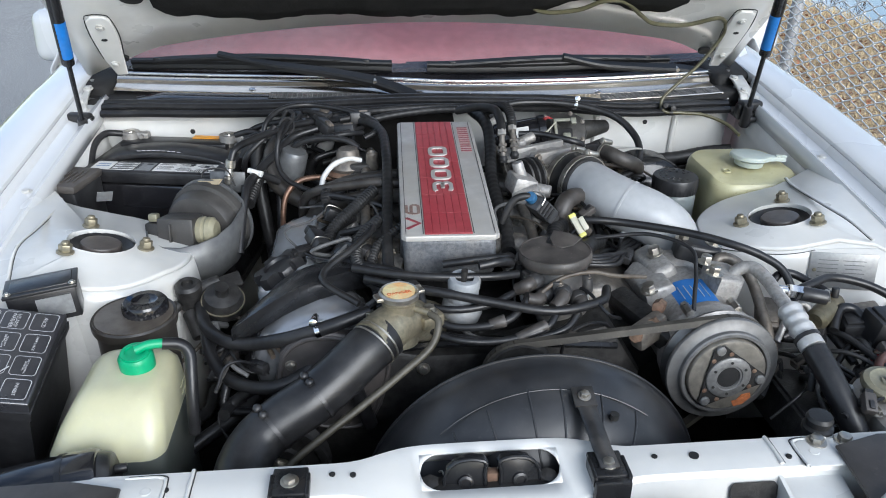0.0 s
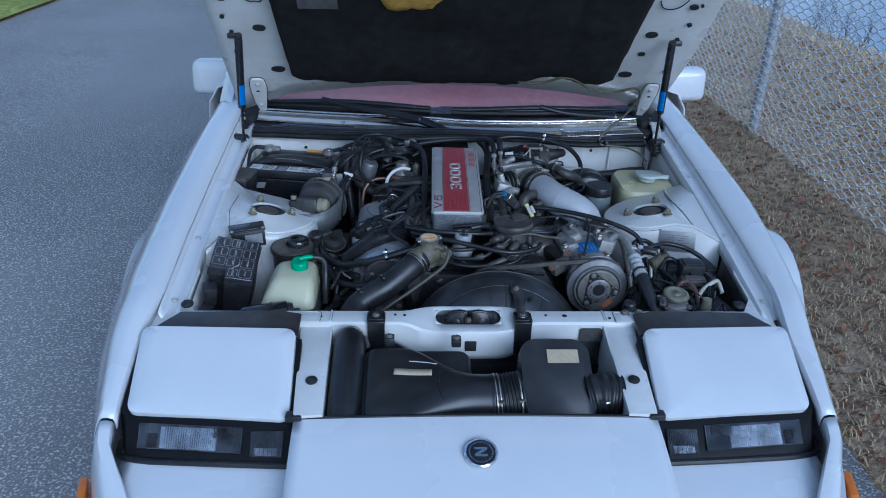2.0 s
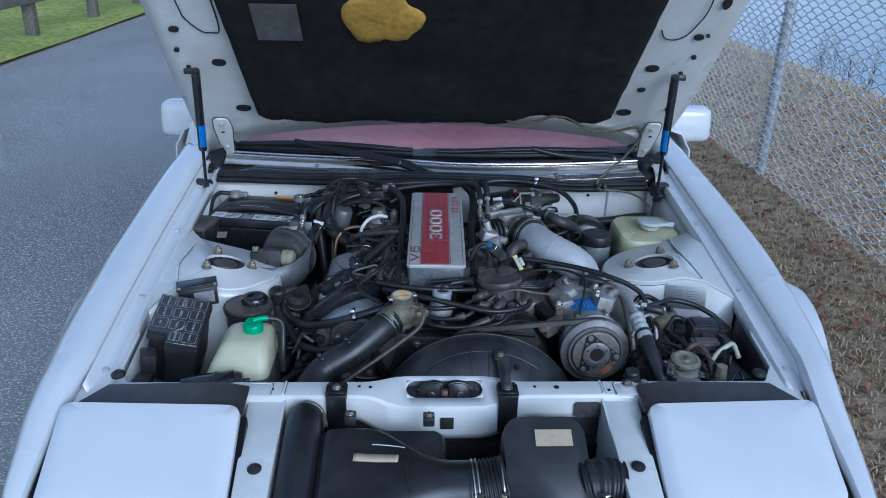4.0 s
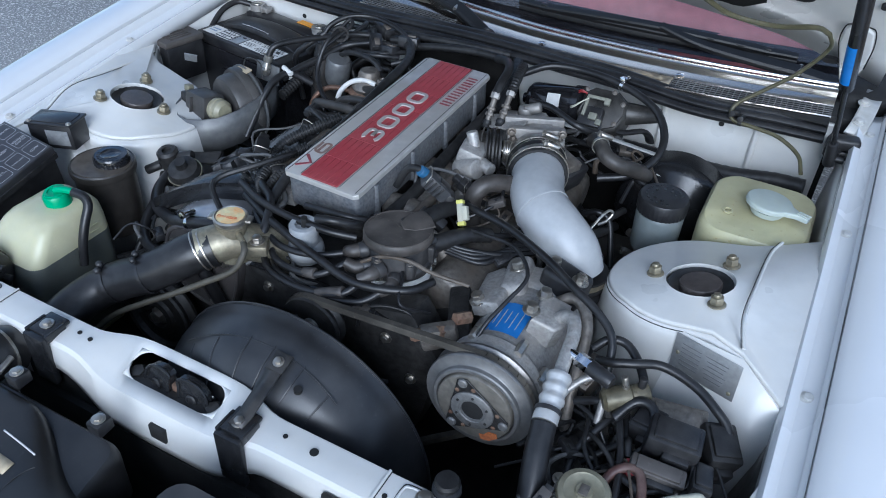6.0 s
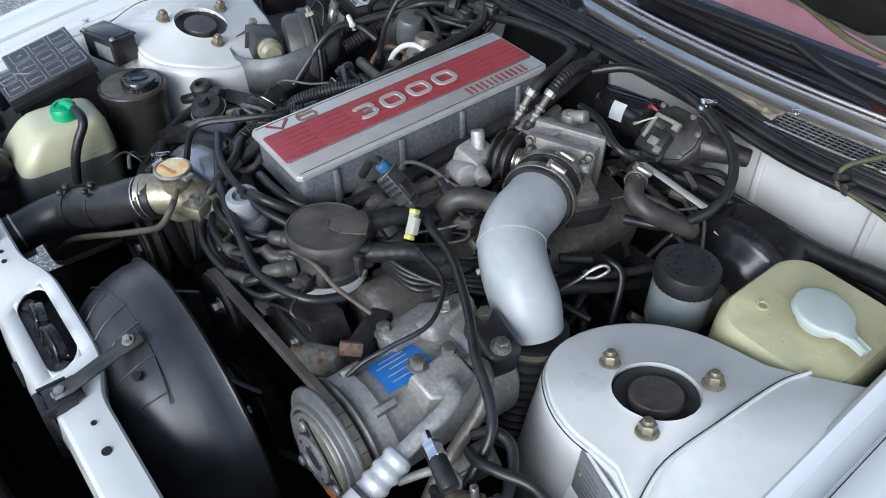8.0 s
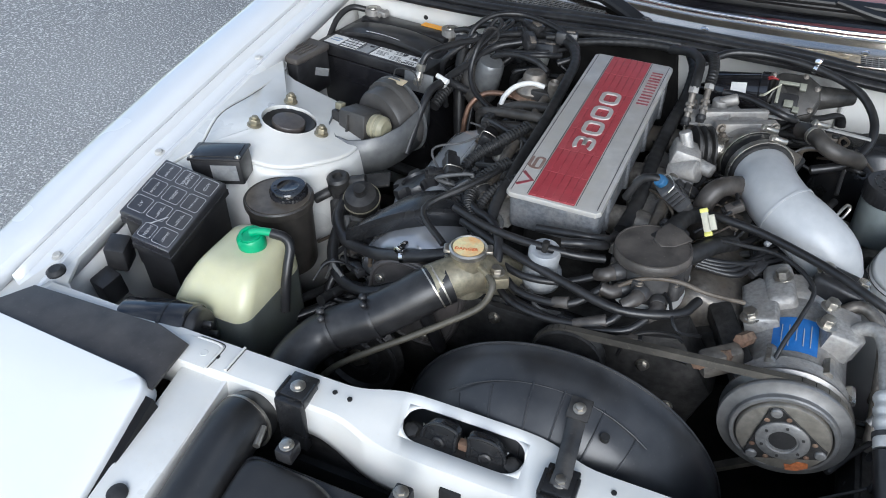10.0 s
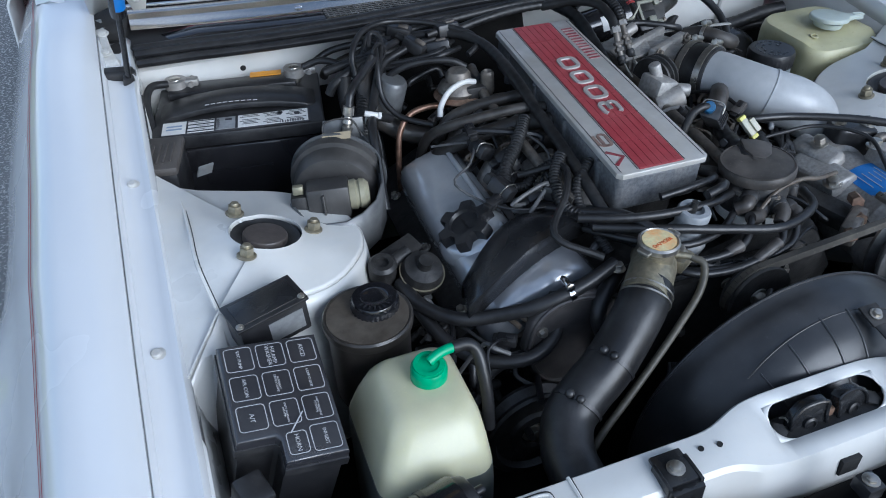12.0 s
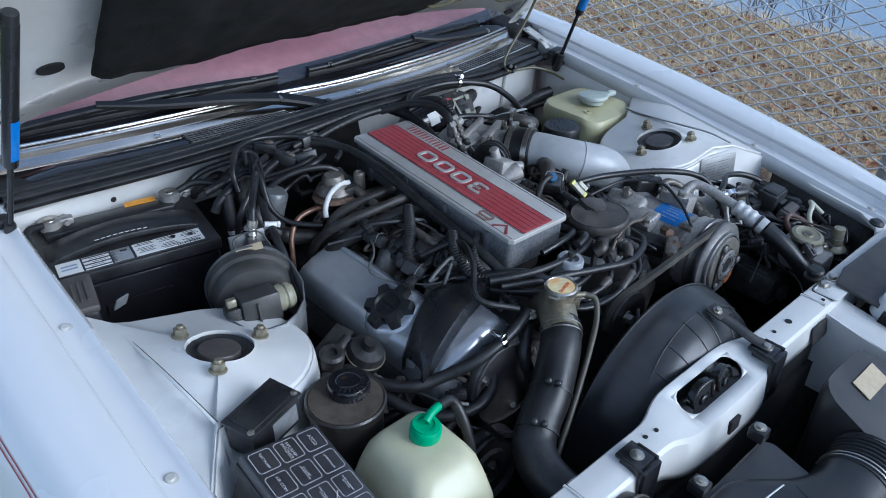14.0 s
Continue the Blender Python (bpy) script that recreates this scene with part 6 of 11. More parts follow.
part("nipple", G().lathe([(0.009, 0.0), (0.011, 0.004), (0.010, 0.034), (0.007, 0.037), (0.005, 0.030), (0.0, 0.030)], c + Vector((0.040, -0.020, 0.008)), seg=16), DIRTY_ALLOY, egr)
solo("silicone_hose", G().tube([(-0.124, 0.836, 0.798), (-0.145, 0.832, 0.803), (-0.170, 0.826, 0.795), (-0.186, 0.818, 0.778), (-0.190, 0.812, 0.764)], 0.0045, seg=10), PAPER, (-0.16, 0.78, 0.78), "short white silicone vacuum hose", "hose")
solo("copper_tube", G().tube([(-0.165, 0.845, 0.762), (-0.195, 0.842, 0.768), (-0.228, 0.838, 0.764), (-0.250, 0.826, 0.745), (-0.258, 0.816, 0.71), (-0.260, 0.81, 0.65)], 0.0048, seg=10), COPPER, (-0.25, 0.8, 0.65), "bent copper tube beside the valve cover", "tube")
solo("ignition_condenser", G().lathe([(0.0, 0), (0.022, 0.002), (0.024, 0.008), (0.024, 0.072), (0.020, 0.078), (0.0, 0.079)], (-0.256, 0.898, 0.725), (0.22, -0.10, 0.9), 26), BRACKET, (-0.256, 0.898, 0.725), "grey metal canister among the rear hoses", "canister")

# distributor with plug leads
dist = thing("distributor", (0.13, 0.488, 0.70), "black distributor cap with plug leads", "distributor")
dc, dw = Vector((0.130, 0.489, 0.734)), Vector((-0.04, 0.05, 1.0)).normalized()
CAP = mat("dusty_cap_plastic", (0.026, 0.026, 0.027), 0.48, var=0.25, dust=0.55, dustcol=(0.13, 0.105, 0.085), size=0.012, bump=0.15)
CAP_TOP = mat("dusty_cap_cover", (0.046, 0.042, 0.039), 0.5, var=0.35, dust=0.85, dustcol=(0.165, 0.125, 0.09), size=0.022, bump=0.1)
part("base", G().lathe([(0.016, -0.075), (0.020, -0.050), (0.026, -0.034), (0.034, -0.024), (0.042, -0.012), (0.043, 0.0), (0.040, 0.006)], dc, dw, 36), CASTING, dist, "corroded alloy housing")
g = G().lathe([(0.0445, 0.002), (0.046, 0.004), (0.046, 0.013), (0.043, 0.016), (0.0425, 0.040), (0.040, 0.046)], dc, dw, 40)
part("cap", g, CAP, dist, "dusty black distributor cap")
for k in range(6):
    a = radians(20 + 60 * k)
    d = Vector((math.cos(a), math.sin(a), 0))
    part("cap_lug", G().box(dc + dw * 0.024 + d * 0.042, (0.016, 0.012, 0.030), rot=(0, 0, 20 + 60 * k), bev=0.003), CAP, dist)
part("cap_cover", G().lathe([(0.041, 0.044), (0.046, 0.045), (0.048, 0.048), (0.048, 0.056), (0.046, 0.060), (0.030, 0.0615), (0.0, 0.062)], dc, dw, 44), CAP_TOP, dist, "flat round cover with tan dust")
g = G()
for k in range(5):
    g.box(dc + dw * 0.0622 + Vector((-0.002 + 0.007 * k, 0.004 + 0.009 * k, 0)) * 0.9, (0.0052, 0.0022, 0.0008), rot=(0, 0, -40 + 35 * (k % 2)), bev=0.0003)
part("moulded_mark", g, CAP_TOP, dist)
DM = frame_of(dc + dw * 0.0610, (0.55, 0.83, 0), (-0.83, 0.55, 0.05))
part("raised_pad", G().prism([(0.046, -0.020), (0.050, 0.0), (0.046, 0.020), (0.020, 0.016), (0.006, 0.006), (0.004, -0.008), (0.018, -0.018)], 0.0032, DM, bev=0.0014, seg=2), CAP_TOP, dist, "raised moulding towards the leads")
part("cover_rim", G().ring(dc + dw * 0.0600, dw, 0.0455, 0.0010, 44), CAP_TOP, dist)
for a in (-150, -95, -40, 160):
    d = Vector((math.cos(radians(a)), math.sin(radians(a)), 0))
    lug = part("screw_lug", G().cyl(dc + dw * 0.014 + d * 0.047, dc + dw * 0.034 + d * 0.047, 0.0075, 0.0065, seg=14, bev=0.0012), CAP, dist)
    part("lug_screw", G().bolt(dc + dw * 0.034 + d * 0.047, dw, 0.0036, 0.003), DIRTY_ALLOY, lug)
part("corroded_rim", G().lathe([(0.0425, -0.012), (0.0455, -0.011), (0.0470, -0.003), (0.0460, 0.002)], dc, dw, 44), PAPER, dist, "white corroded rim")
for q, h in (((0.134, 0.525), 0.050), ((0.156, 0.510), 0.030)):
    part("cap_bridge", G().box((0, 0, 0), (0.046, 0.036, 0.020), bev=0.008, seg=3, m=frame_of(Vector((q[0], q[1], 0.728 + h)), (0.52, 0.85, 0), dw)), CAP, dist)
for pts in ([(0.134, 0.535, 0.779), (0.142, 0.560, 0.779), (0.152, 0.592, 0.776), (0.170, 0.622, 0.768)], [(0.160, 0.520, 0.760), (0.177, 0.540, 0.762), (0.198, 0.566, 0.763), (0.220, 0.596, 0.752)]):
    part("coil_boot", G().tube(pts, (0.0128, 0.0105), seg=16, ribs=0.0003, pitch=0.012), RUBBER, dist, "thick rubber boot")
BROWN_BOOT = mat("dusty_brown_boot", (0.042, 0.037, 0.033), 0.46, var=0.3, dust=0.6, dustcol=(0.12, 0.10, 0.082), size=0.010, bump=0.15)
for a, b, c in (((0.100, 0.462, 0.768), (0.082, 0.447, 0.767), (0.072, 0.452, 0.760)), ((0.112, 0.452, 0.752), (0.094, 0.436, 0.752), (0.080, 0.433, 0.757)), ((0.130, 0.446, 0.758), (0.124, 0.426, 0.758), (0.112, 0.416, 0.752)), ((0.150, 0.450, 0.746), (0.152, 0.430, 0.746), (0.142, 0.418, 0.742))):
    part("terminal", G().cyl(a, Vector(a).lerp(Vector(b), 0.6), 0.0118, 0.0108, seg=16, bev=0.002), CAP, dist)
    part("elbow_boot", G().tube([Vector(a).lerp(Vector(b), 0.5), b, c], (0.0098, 0.0080), seg=14), BROWN_BOOT, dist, "dusty elbow boot")
for a in (-95, 25, 145):
    d = Vector((math.cos(radians(a)), math.sin(radians(a)), 0))
    part("clip_screw", G().bolt(dc + dw * 0.010 + d * 0.045, d, 0.005, 0.006), STEEL, dist)
LEADS = [
    [(0.168, 0.618, 0.769), (0.182, 0.650, 0.764), (0.196, 0.70, 0.755), (0.22, 0.78, 0.74)],
    [(0.218, 0.592, 0.753), (0.235, 0.62, 0.742), (0.25, 0.67, 0.725), (0.255, 0.74, 0.71)],
    [(0.145, 0.420, 0.742), (0.120, 0.398, 0.730), (0.06, 0.392, 0.722), (-0.01, 0.40, 0.725), (-0.05, 0.43, 0.72)],
    [(0.075, 0.455, 0.757), (0.03, 0.428, 0.752), (-0.03, 0.425, 0.752), (-0.10, 0.47, 0.757), (-0.15, 0.55, 0.75)],
    [(0.085, 0.435, 0.757), (0.05, 0.405, 0.742), (-0.01, 0.408, 0.735), (-0.045, 0.43, 0.742), (-0.10, 0.50, 0.742)],
    [(0.12, 0.425, 0.757), (0.10, 0.395, 0.738), (0.04, 0.388, 0.725), (-0.02, 0.395, 0.728), (-0.06, 0.43, 0.735)],
]
for pts in LEADS:
    part("plug_lead", G().tube(pts, 0.0048, seg=10), HOSE, dist, "black ignition lead")
for a, b in (((0.10, 0.398, 0.739), (0.062, 0.389, 0.727)), ((0.05, 0.406, 0.743), (0.03, 0.405, 0.738))):
    part("lead_boot", G().cyl(a, b, 0.0082, 0.0065, seg=12, bev=0.001), BROWN_BOOT, dist, "dusty brown lead boot")

# thermostatic vacuum switch: small pale cup ahead of the plenum
sw = thing("vacuum_switch", (0.001, 0.448, 0.73), "small pale grey vacuum switch cup ahead of the plenum", "vacuum switch")
DULL_WHITE = mat("dull_white_plastic", (0.27, 0.285, 0.30), 0.45, var=0.15, dust=0.5, dustcol=(0.22, 0.20, 0.17), size=0.008, bump=0.1)
part("cup", G().lathe([(0.016, -0.035), (0.024, -0.028), (0.0265, -0.018), (0.0250, -0.008), (0.0195, -0.001), (0.0195, 0.018), (0.0205, 0.019), (0.0205, 0.028), (0.0185, 0.031), (0.012, 0.031), (0.011, 0.025), (0.0, 0.025)], (0.002, 0.450, 0.752), (0.05, -0.1, 1), 30), DULL_WHITE, sw)
part("spout", G().cyl((0.002, 0.450, 0.772), (0.004, 0.449, 0.792), 0.0045, seg=10), GRIME, sw)

# thermostat housing and radiator cap
th = thing("water_outlet", (-0.085, 0.40, 0.68), "weathered alloy water outlet with a filler neck", "water outlet")
g = G()
g.tube([(-0.04, 0.455, 0.715), (-0.06, 0.425, 0.738), (-0.082, 0.398, 0.752), (-0.115, 0.362, 0.748)], 0.027, seg=20)
g.lathe([(0.023, -0.03), (0.020, 0.016), (0.021, 0.026), (0.023, 0.028), (0.023, 0.031)], (-0.080, 0.398, 0.757), seg=28)
g.box((-0.045, 0.405, 0.752), (0.030, 0.030, 0.018), rot=(0, 0, 30), bev=0.004)
part("housing", g, GOLD_STEEL, th, "dirty yellowed alloy casting")
part("bolt", G().bolt((-0.044, 0.404, 0.761), r=0.007, h=0.007), STEEL, th)
part("bolt", G().bolt((-0.115, 0.418, 0.748), r=0.006, h=0.007), STEEL, th)
part("spout", G().cyl((-0.062, 0.390, 0.775), (-0.044, 0.379, 0.774), 0.0042, seg=10), GOLD_STEEL, th)
rc = thing("filler_cap", (-0.080, 0.398, 0.788), "pressed metal radiator cap with a worn orange warning print", "radiator cap")
g = G().lathe([(0.0205, -0.002), (0.0235, 0.0), (0.024, 0.006), (0.0215, 0.008), (0.020, 0.0065), (0.0, 0.0075)], (-0.080, 0.398, 0.788), seg=36)
for a in (20, 200):
    g.box((-0.080 + 0.025 * math.cos(radians(a)), 0.398 + 0.025 * math.sin(radians(a)), 0.7915), (0.011, 0.016, 0.005), rot=(0, 0, a), bev=0.002)
part("shell", g, STEEL, rc)
CAPPRINT = mat("worn_cap_print", (0.72, 0.64, 0.36), 0.5, var=0.15, dust=0.8, dustcol=(0.70, 0.26, 0.05), size=0.005, bump=0.1, spread=3.0)
part("print", G().lathe([(0.0193, 0.0), (0.0193, 0.0009), (0, 0.0012)], (-0.080, 0.398, 0.7948), seg=36), CAPPRINT, rc, "worn yellow and orange print")
part("warning", lettering("DANGER", 0.0072, frame_of((-0.080, 0.3915, 0.7962), (1, 0.25, 0), (-0.25, 1, 0)), 0.0002), mat("orange_ink", (0.55, 0.10, 0.02), 0.5, bump=0), rc, "orange warning word")

# upper radiator hose
rh = thing("radiator_hose", (-0.26, 0.2, 0.66), "thick black upper radiator hose held with cable ties", "radiator hose")
HP = [(-0.098, 0.378, 0.749), (-0.122, 0.356, 0.740), (-0.150, 0.338, 0.722), (-0.182, 0.320, 0.704), (-0.212, 0.308, 0.690), (-0.240, 0.292, 0.675), (-0.255, 0.262, 0.664), (-0.257, 0.225, 0.657), (-0.256, 0.18, 0.65)]
part("hose", G().tube(HP, 0.0285, seg=24, res=6), HOSE, rh)
part("wire_clip", G().ring((-0.106, 0.370, 0.747), (-0.6, -0.62, -0.3), 0.029, 0.0010, 30), STEEL, rh)
part("wire_clip", G().ring((-0.112, 0.364, 0.744), (-0.6, -0.62, -0.35), 0.029, 0.0010, 30), STEEL, rh)
part("wire_clip", G().ring((-0.257, 0.222, 0.657), (0.0, -1, -0.15), 0.029, 0.0013, 30), STEEL, rh)
for c, w in (((-0.176, 0.323, 0.706), (-0.82, -0.46, -0.4)), ((-0.226, 0.301, 0.683), (-0.8, -0.5, -0.42))):
    w = Vector(w).normalized()
    side = w.cross(Vector((0, 0, 1))).normalized()
    up = side.cross(w)
    g = G().lathe([(0.0285, -0.0022), (0.0298, -0.0022), (0.0298, 0.0022), (0.0285, 0.0022), (0.0285, -0.0022)], c, w, 28)
    g.ball(Vector(c) + up * 0.034 + side * 0.003, 0.0055, (1, 1, 0.9), 10)
    g.ball(Vector(c) + up * 0.033 - side * 0.010, 0.0050, (1, 1, 0.9), 10)
    part("cable_tie", g, BLACK, rh)
of = solo("overflow_hose", G().tube([(-0.046, 0.380, 0.774), (-0.036, 0.368, 0.768), (-0.046, 0.354, 0.744), (-0.082, 0.334, 0.722), (-0.125, 0.313, 0.698), (-0.168, 0.293, 0.675), (-0.21, 0.275, 0.648), (-0.245, 0.255, 0.61)], 0.0044, seg=10),
          mat("brown_rubber", (0.05, 0.045, 0.032), 0.5, var=0.2, dust=0.5, dustcol=(0.13, 0.11, 0.07), size=0.01), (-0.03, 0.37, 0.6), "brownish overflow hose beneath the radiator hose", "hose")

# fan shroud
SH = Vector((0.075, 0.0, 0.545))
shroud = thing("fan_shroud", (0.075, 0.26, 0.36), "large black plastic fan shroud behind the radiator", "fan shroud")
rings = []
N = 64
def shroud_ring(y, r, sq, cz=0.0):
    out = []
    for i in range(N):
        a = 2 * math.pi * i / N
        e = 1 / max(abs(math.cos(a)), abs(math.sin(a)))
        k = r * (1 + (e - 1) * sq)
        out.append(Vector((SH.x + k * math.cos(a), y, SH.z + cz + k * math.sin(a))))
    return out
SHELL = [(0.322, 0.192), (0.322, 0.203), (0.319, 0.206), (0.315, 0.203), (0.300, 0.203), (0.288, 0.201), (0.276, 0.197), (0.256, 0.189), (0.248, 0.1852), (0.240, 0.1795), (0.232, 0.1720), (0.224, 0.1630), (0.216, 0.1530), (0.208, 0.1415), (0.200, 0.128), (0.193, 0.112)]
g = G().grid([shroud_ring(y, r, 0) for y, r in SHELL], wrap=True)
solid(part("shell", g, MOULDED, shroud, "satin black moulded shell", 50), 0.003)
def shell_r(y):
    for (y0, r0), (y1, r1) in zip(SHELL, SHELL[1:]):
        if y1 <= y <= y0:
            return r0 + (r1 - r0) * (y0 - y) / max(1e-6, y0 - y1)
    return SHELL[-1][1]


# raised strips and the step between the moulded facets
for a, ya in ((124, 0.254), (111, 0.262), (97, 0.272), (86.5, 0.272), (73, 0.270), (60, 0.262)):
    c, s_ = math.cos(radians(a)), math.sin(radians(a))
    pts = [Vector((SH.x + (shell_r(y) + 0.0002) * c, y, SH.z + (shell_r(y) + 0.0002) * s_)) for y in [ya - 0.010 * k for k in range(int((ya - 0.195) / 0.010) + 1)]]
    part("rib", G().tube(pts, 0.0012, seg=8, res=2), MOULDED, shroud)
pts = [Vector((SH.x + (shell_r(0.270) - 0.0006) * math.cos(radians(a)), 0.270 - 0.00001 * (a - 90) ** 2, SH.z + (shell_r(0.270) - 0.0006) * math.sin(radians(a)))) for a in range(128, 55, -6)]
part("facet_step", G().tube(pts, 0.0009, seg=8, res=2), MOULDED, shroud, "moulded step across the shell")
part("rear_lip", G().tube([Vector((SH.x + 0.2055 * math.cos(radians(a)), 0.3175, SH.z + 0.2055 * math.sin(radians(a)))) for a in range(-20, 201, 5)], 0.0016, seg=8, res=2), MOULDED, shroud)
part("hole", G().cyl((0.140, 0.243, 0.7175), (0.1405, 0.2425, 0.7235), 0.0050, seg=16), DARK, shroud)
g = G().lathe([(0.030, 0.0), (0.034, 0.01), (0.034, 0.03), (0.020, 0.04)], (SH.x, 0.33, SH.z), (0, 1, 0), 24)
fan = thing("cooling_fan", (SH.x, 0.33, SH.z), "black cooling fan inside the shroud", "fan")
part("hub", g, BLACK, fan)
for k in range(7):
    a = 2 * math.pi * k / 7
    part("blade", G().box((0, 0, 0), (0.13, 0.006, 0.055), rot=(0, 0, 0), bev=0.002, m=frame_of((SH.x + 0.105 * math.cos(a), 0.335, SH.z + 0.105 * math.sin(a)), (math.cos(a), 0, math.sin(a)), (-0.6 * math.sin(a), 0.75, 0.6 * math.cos(a)))), BLACK, fan)
rad = solo("radiator", G().box((0.03, 0.178, 0.53), (0.56, 0.03, 0.33), bev=0.004), GRIME, (0.03, 0.178, 0.36), "dark radiator core behind the support", "radiator")

# brackets on the support
for x, y, nm in ((0.113, 0.176, "right"), (-0.194, 0.178, "left")):
    bk = thing("support_bracket", (x, y, 0.64), "black steel bracket bolted on the radiator support", "bracket", "radiator brackets")
    g = G().box((x, y - 0.002, 0.7175), (0.034, 0.036, 0.006), bev=0.002)
    g.box((x, y - 0.024, 0.680), (0.036, 0.010, 0.078), bev=0.003)
    g.box((x - 0.017, y - 0.008, 0.7155), (0.004, 0.030, 0.012), bev=0.001)
    g.box((x + 0.017, y - 0.008, 0.7155), (0.004, 0.030, 0.012), bev=0.001)
    part("bracket_body", g, SATIN, bk)
    part("bolt", G().bolt((x, y - 0.004, 0.7208), r=0.006, h=0.004), STEEL, bk)
strap = thing("shroud_strap", (0.11, 0.21, 0.72), "flat steel strap from the support to the shroud", "bracket")
g = G()
rows = [[Vector((x - 0.0095, y, z)), Vector((x + 0.0095, y, z))] for x, y, z in ((0.113, 0.165, 0.7235), (0.113, 0.183, 0.7235), (0.112, 0.19, 0.725), (0.109, 0.236, 0.7365), (0.108, 0.242, 0.738), (0.108, 0.262, 0.742))]
solid(part("strap", g.grid(rows), mat("dark_strap_steel", (0.016, 0.016, 0.017), 0.40, 0.0, var=0.2, dust=0.2, size=0.01, bump=0.1), strap, "", 15), 0.0025)
part("strap_tab", G().box((0.108, 0.253, 0.7405), (0.024, 0.026, 0.003), rot=(14, 0, 0), bev=0.0008), GRIME, strap, "bolted end of the strap")
part("bolt", G().bolt((0.108, 0.252, 0.7418), (0, -0.25, 1), 0.0048, 0.005), STEEL, strap)
# hood latch
latch = thing("hood_latch", (0.002, 0.19, 0.68), "black double hood latch in the support cut-out", "latch")
part("latch_tray", G().box((0.003, 0.190, 0.678), (0.150, 0.044, 0.008), bev=0.003), GRIME, latch)
for x, s_ in ((-0.022, -1), (0.026, 1)):
    edge = [(s_ * 0.0235, -0.022), (s_ * 0.0245, 0.000), (s_ * 0.0215, 0.014), (s_ * 0.0120, 0.024), (s_ * -0.002, 0.0275), (s_ * -0.0150, 0.0265), (s_ * -0.0190, 0.0225), (s_ * -0.0175, 0.012), (s_ * -0.0200, -0.022)]
    hm_ = frame_of((x, 0.193, 0.694), (1, 0.10 * s_, 0), (0, 0.22, 1))
    hook = part("latch_hook", G().prism(edge if s_ < 0 else edge[::-1], 0.010, hm_, bev=0.002), SATIN, latch, "black rounded latch hook")
    part("hook_rim", G().tube([hm_ @ Vector((a * 0.95, b * 0.95, 0.0105)) for a, b in edge], 0.0022, seg=8, res=3), SATIN, hook)
    part("pivot", G().lathe([(0.0075, 0.0), (0.0075, 0.003), (0.005, 0.004), (0.0045, 0.002), (0.0, 0.002)], hm_ @ Vector((s_ * 0.002, 0.002, 0.0100)), hm_.to_3x3() @ Vector((0, 0, 1)), 20), BLACK, hook)
    part("stop_lug", G().box((s_ * 0.010, -0.012, 0.012), (0.010, 0.006, 0.005), bev=0.001, m=hm_), BLACK, hook)
part("centre_pawl", G().box((0.002, 0.190, 0.690), (0.012, 0.010, 0.030), bev=0.002), RUST, latch, "rusty centre pawl")
part("spring", G().tube([(-0.05 + 0.1 * i / 40, 0.195 + 0.004 * math.cos(i * 1.6), 0.699 + 0.004 * math.sin(i * 1.6)) for i in range(41)], 0.0011, seg=5, res=2), STEEL, latch)
for x in (-0.060, 0.058):
    part("bolt", G().bolt((x, 0.188, 0.690), (0, -0.2, 1), 0.009, 0.008), GRIME, latch)
part("striker_rod", G().tube([(-0.028, 0.172, 0.694), (-0.012, 0.166, 0.694), (0.012, 0.166, 0.694), (0.026, 0.172, 0.694)], 0.0022, seg=8), SATIN, latch)

# compressor, belt pulleys
comp = thing("ac_compressor", (0.32, 0.45, 0.60), "weathered alloy compressor with a blue sticker", "compressor")
PC, PW = Vector((0.318, 0.352, 0.684)), Vector((0.02, -1.0, 0.03)).normalized()
g = G().lathe([(0.0, 0.0), (0.062, 0.0), (0.066, 0.004), (0.066, 0.026), (0.0615, 0.031), (0.060, 0.036), (0.060, 0.143), (0.0645, 0.148), (0.066, 0.152), (0.066, 0.184), (0.058, 0.192), (0.0, 0.193)], (0.318, 0.388, 0.683), (0.006, 1, -0.015), 44)
part("casting", g, PALE_CAST, comp, "pitted pale alloy casting")
part("port_block", G().prism([(-0.014, -0.028), (0.018, -0.030), (0.028, -0.018), (0.026, 0.026), (-0.006, 0.030), (-0.014, 0.012)], 0.034, frame_of((0.346, 0.482, 0.727), (1, 0.1, -0.2), (0, 1, 0)), bev=0.005, seg=3), PALE_CAST, comp, "pale cast port block")
part("relief_block", G().box((0.349, 0.556, 0.745), (0.062, 0.042, 0.046), rot=(0, 8, -12), bev=0.008, seg=3), BLACK, comp, "dusty black switch block")
part("rear_lug", G().box((0.288, 0.545, 0.732), (0.036, 0.075, 0.040), rot=(0, -25, 10), bev=0.010, seg=3), PALE_CAST, comp)
part("upper_lug", G().prism([(-0.022, -0.04), (0.018, -0.045), (0.024, 0.03), (0.0, 0.046), (-0.022, 0.03)], 0.022, frame_of((0.272, 0.515, 0.718), (1, 0.15, 0.35), (0, 1, 0)), bev=0.006, seg=3), PALE_CAST, comp)
part("mount_bracket", G().box((0.248, 0.448, 0.705), (0.030, 0.13, 0.030), rot=(6, -10, 24), bev=0.006), GRIME, comp, "dark cast mounting arm")
part("mount_ear", G().box((0.236, 0.412, 0.715), (0.050, 0.022, 0.034), rot=(0, -12, 30), bev=0.006), DIRTY_ALLOY, comp)
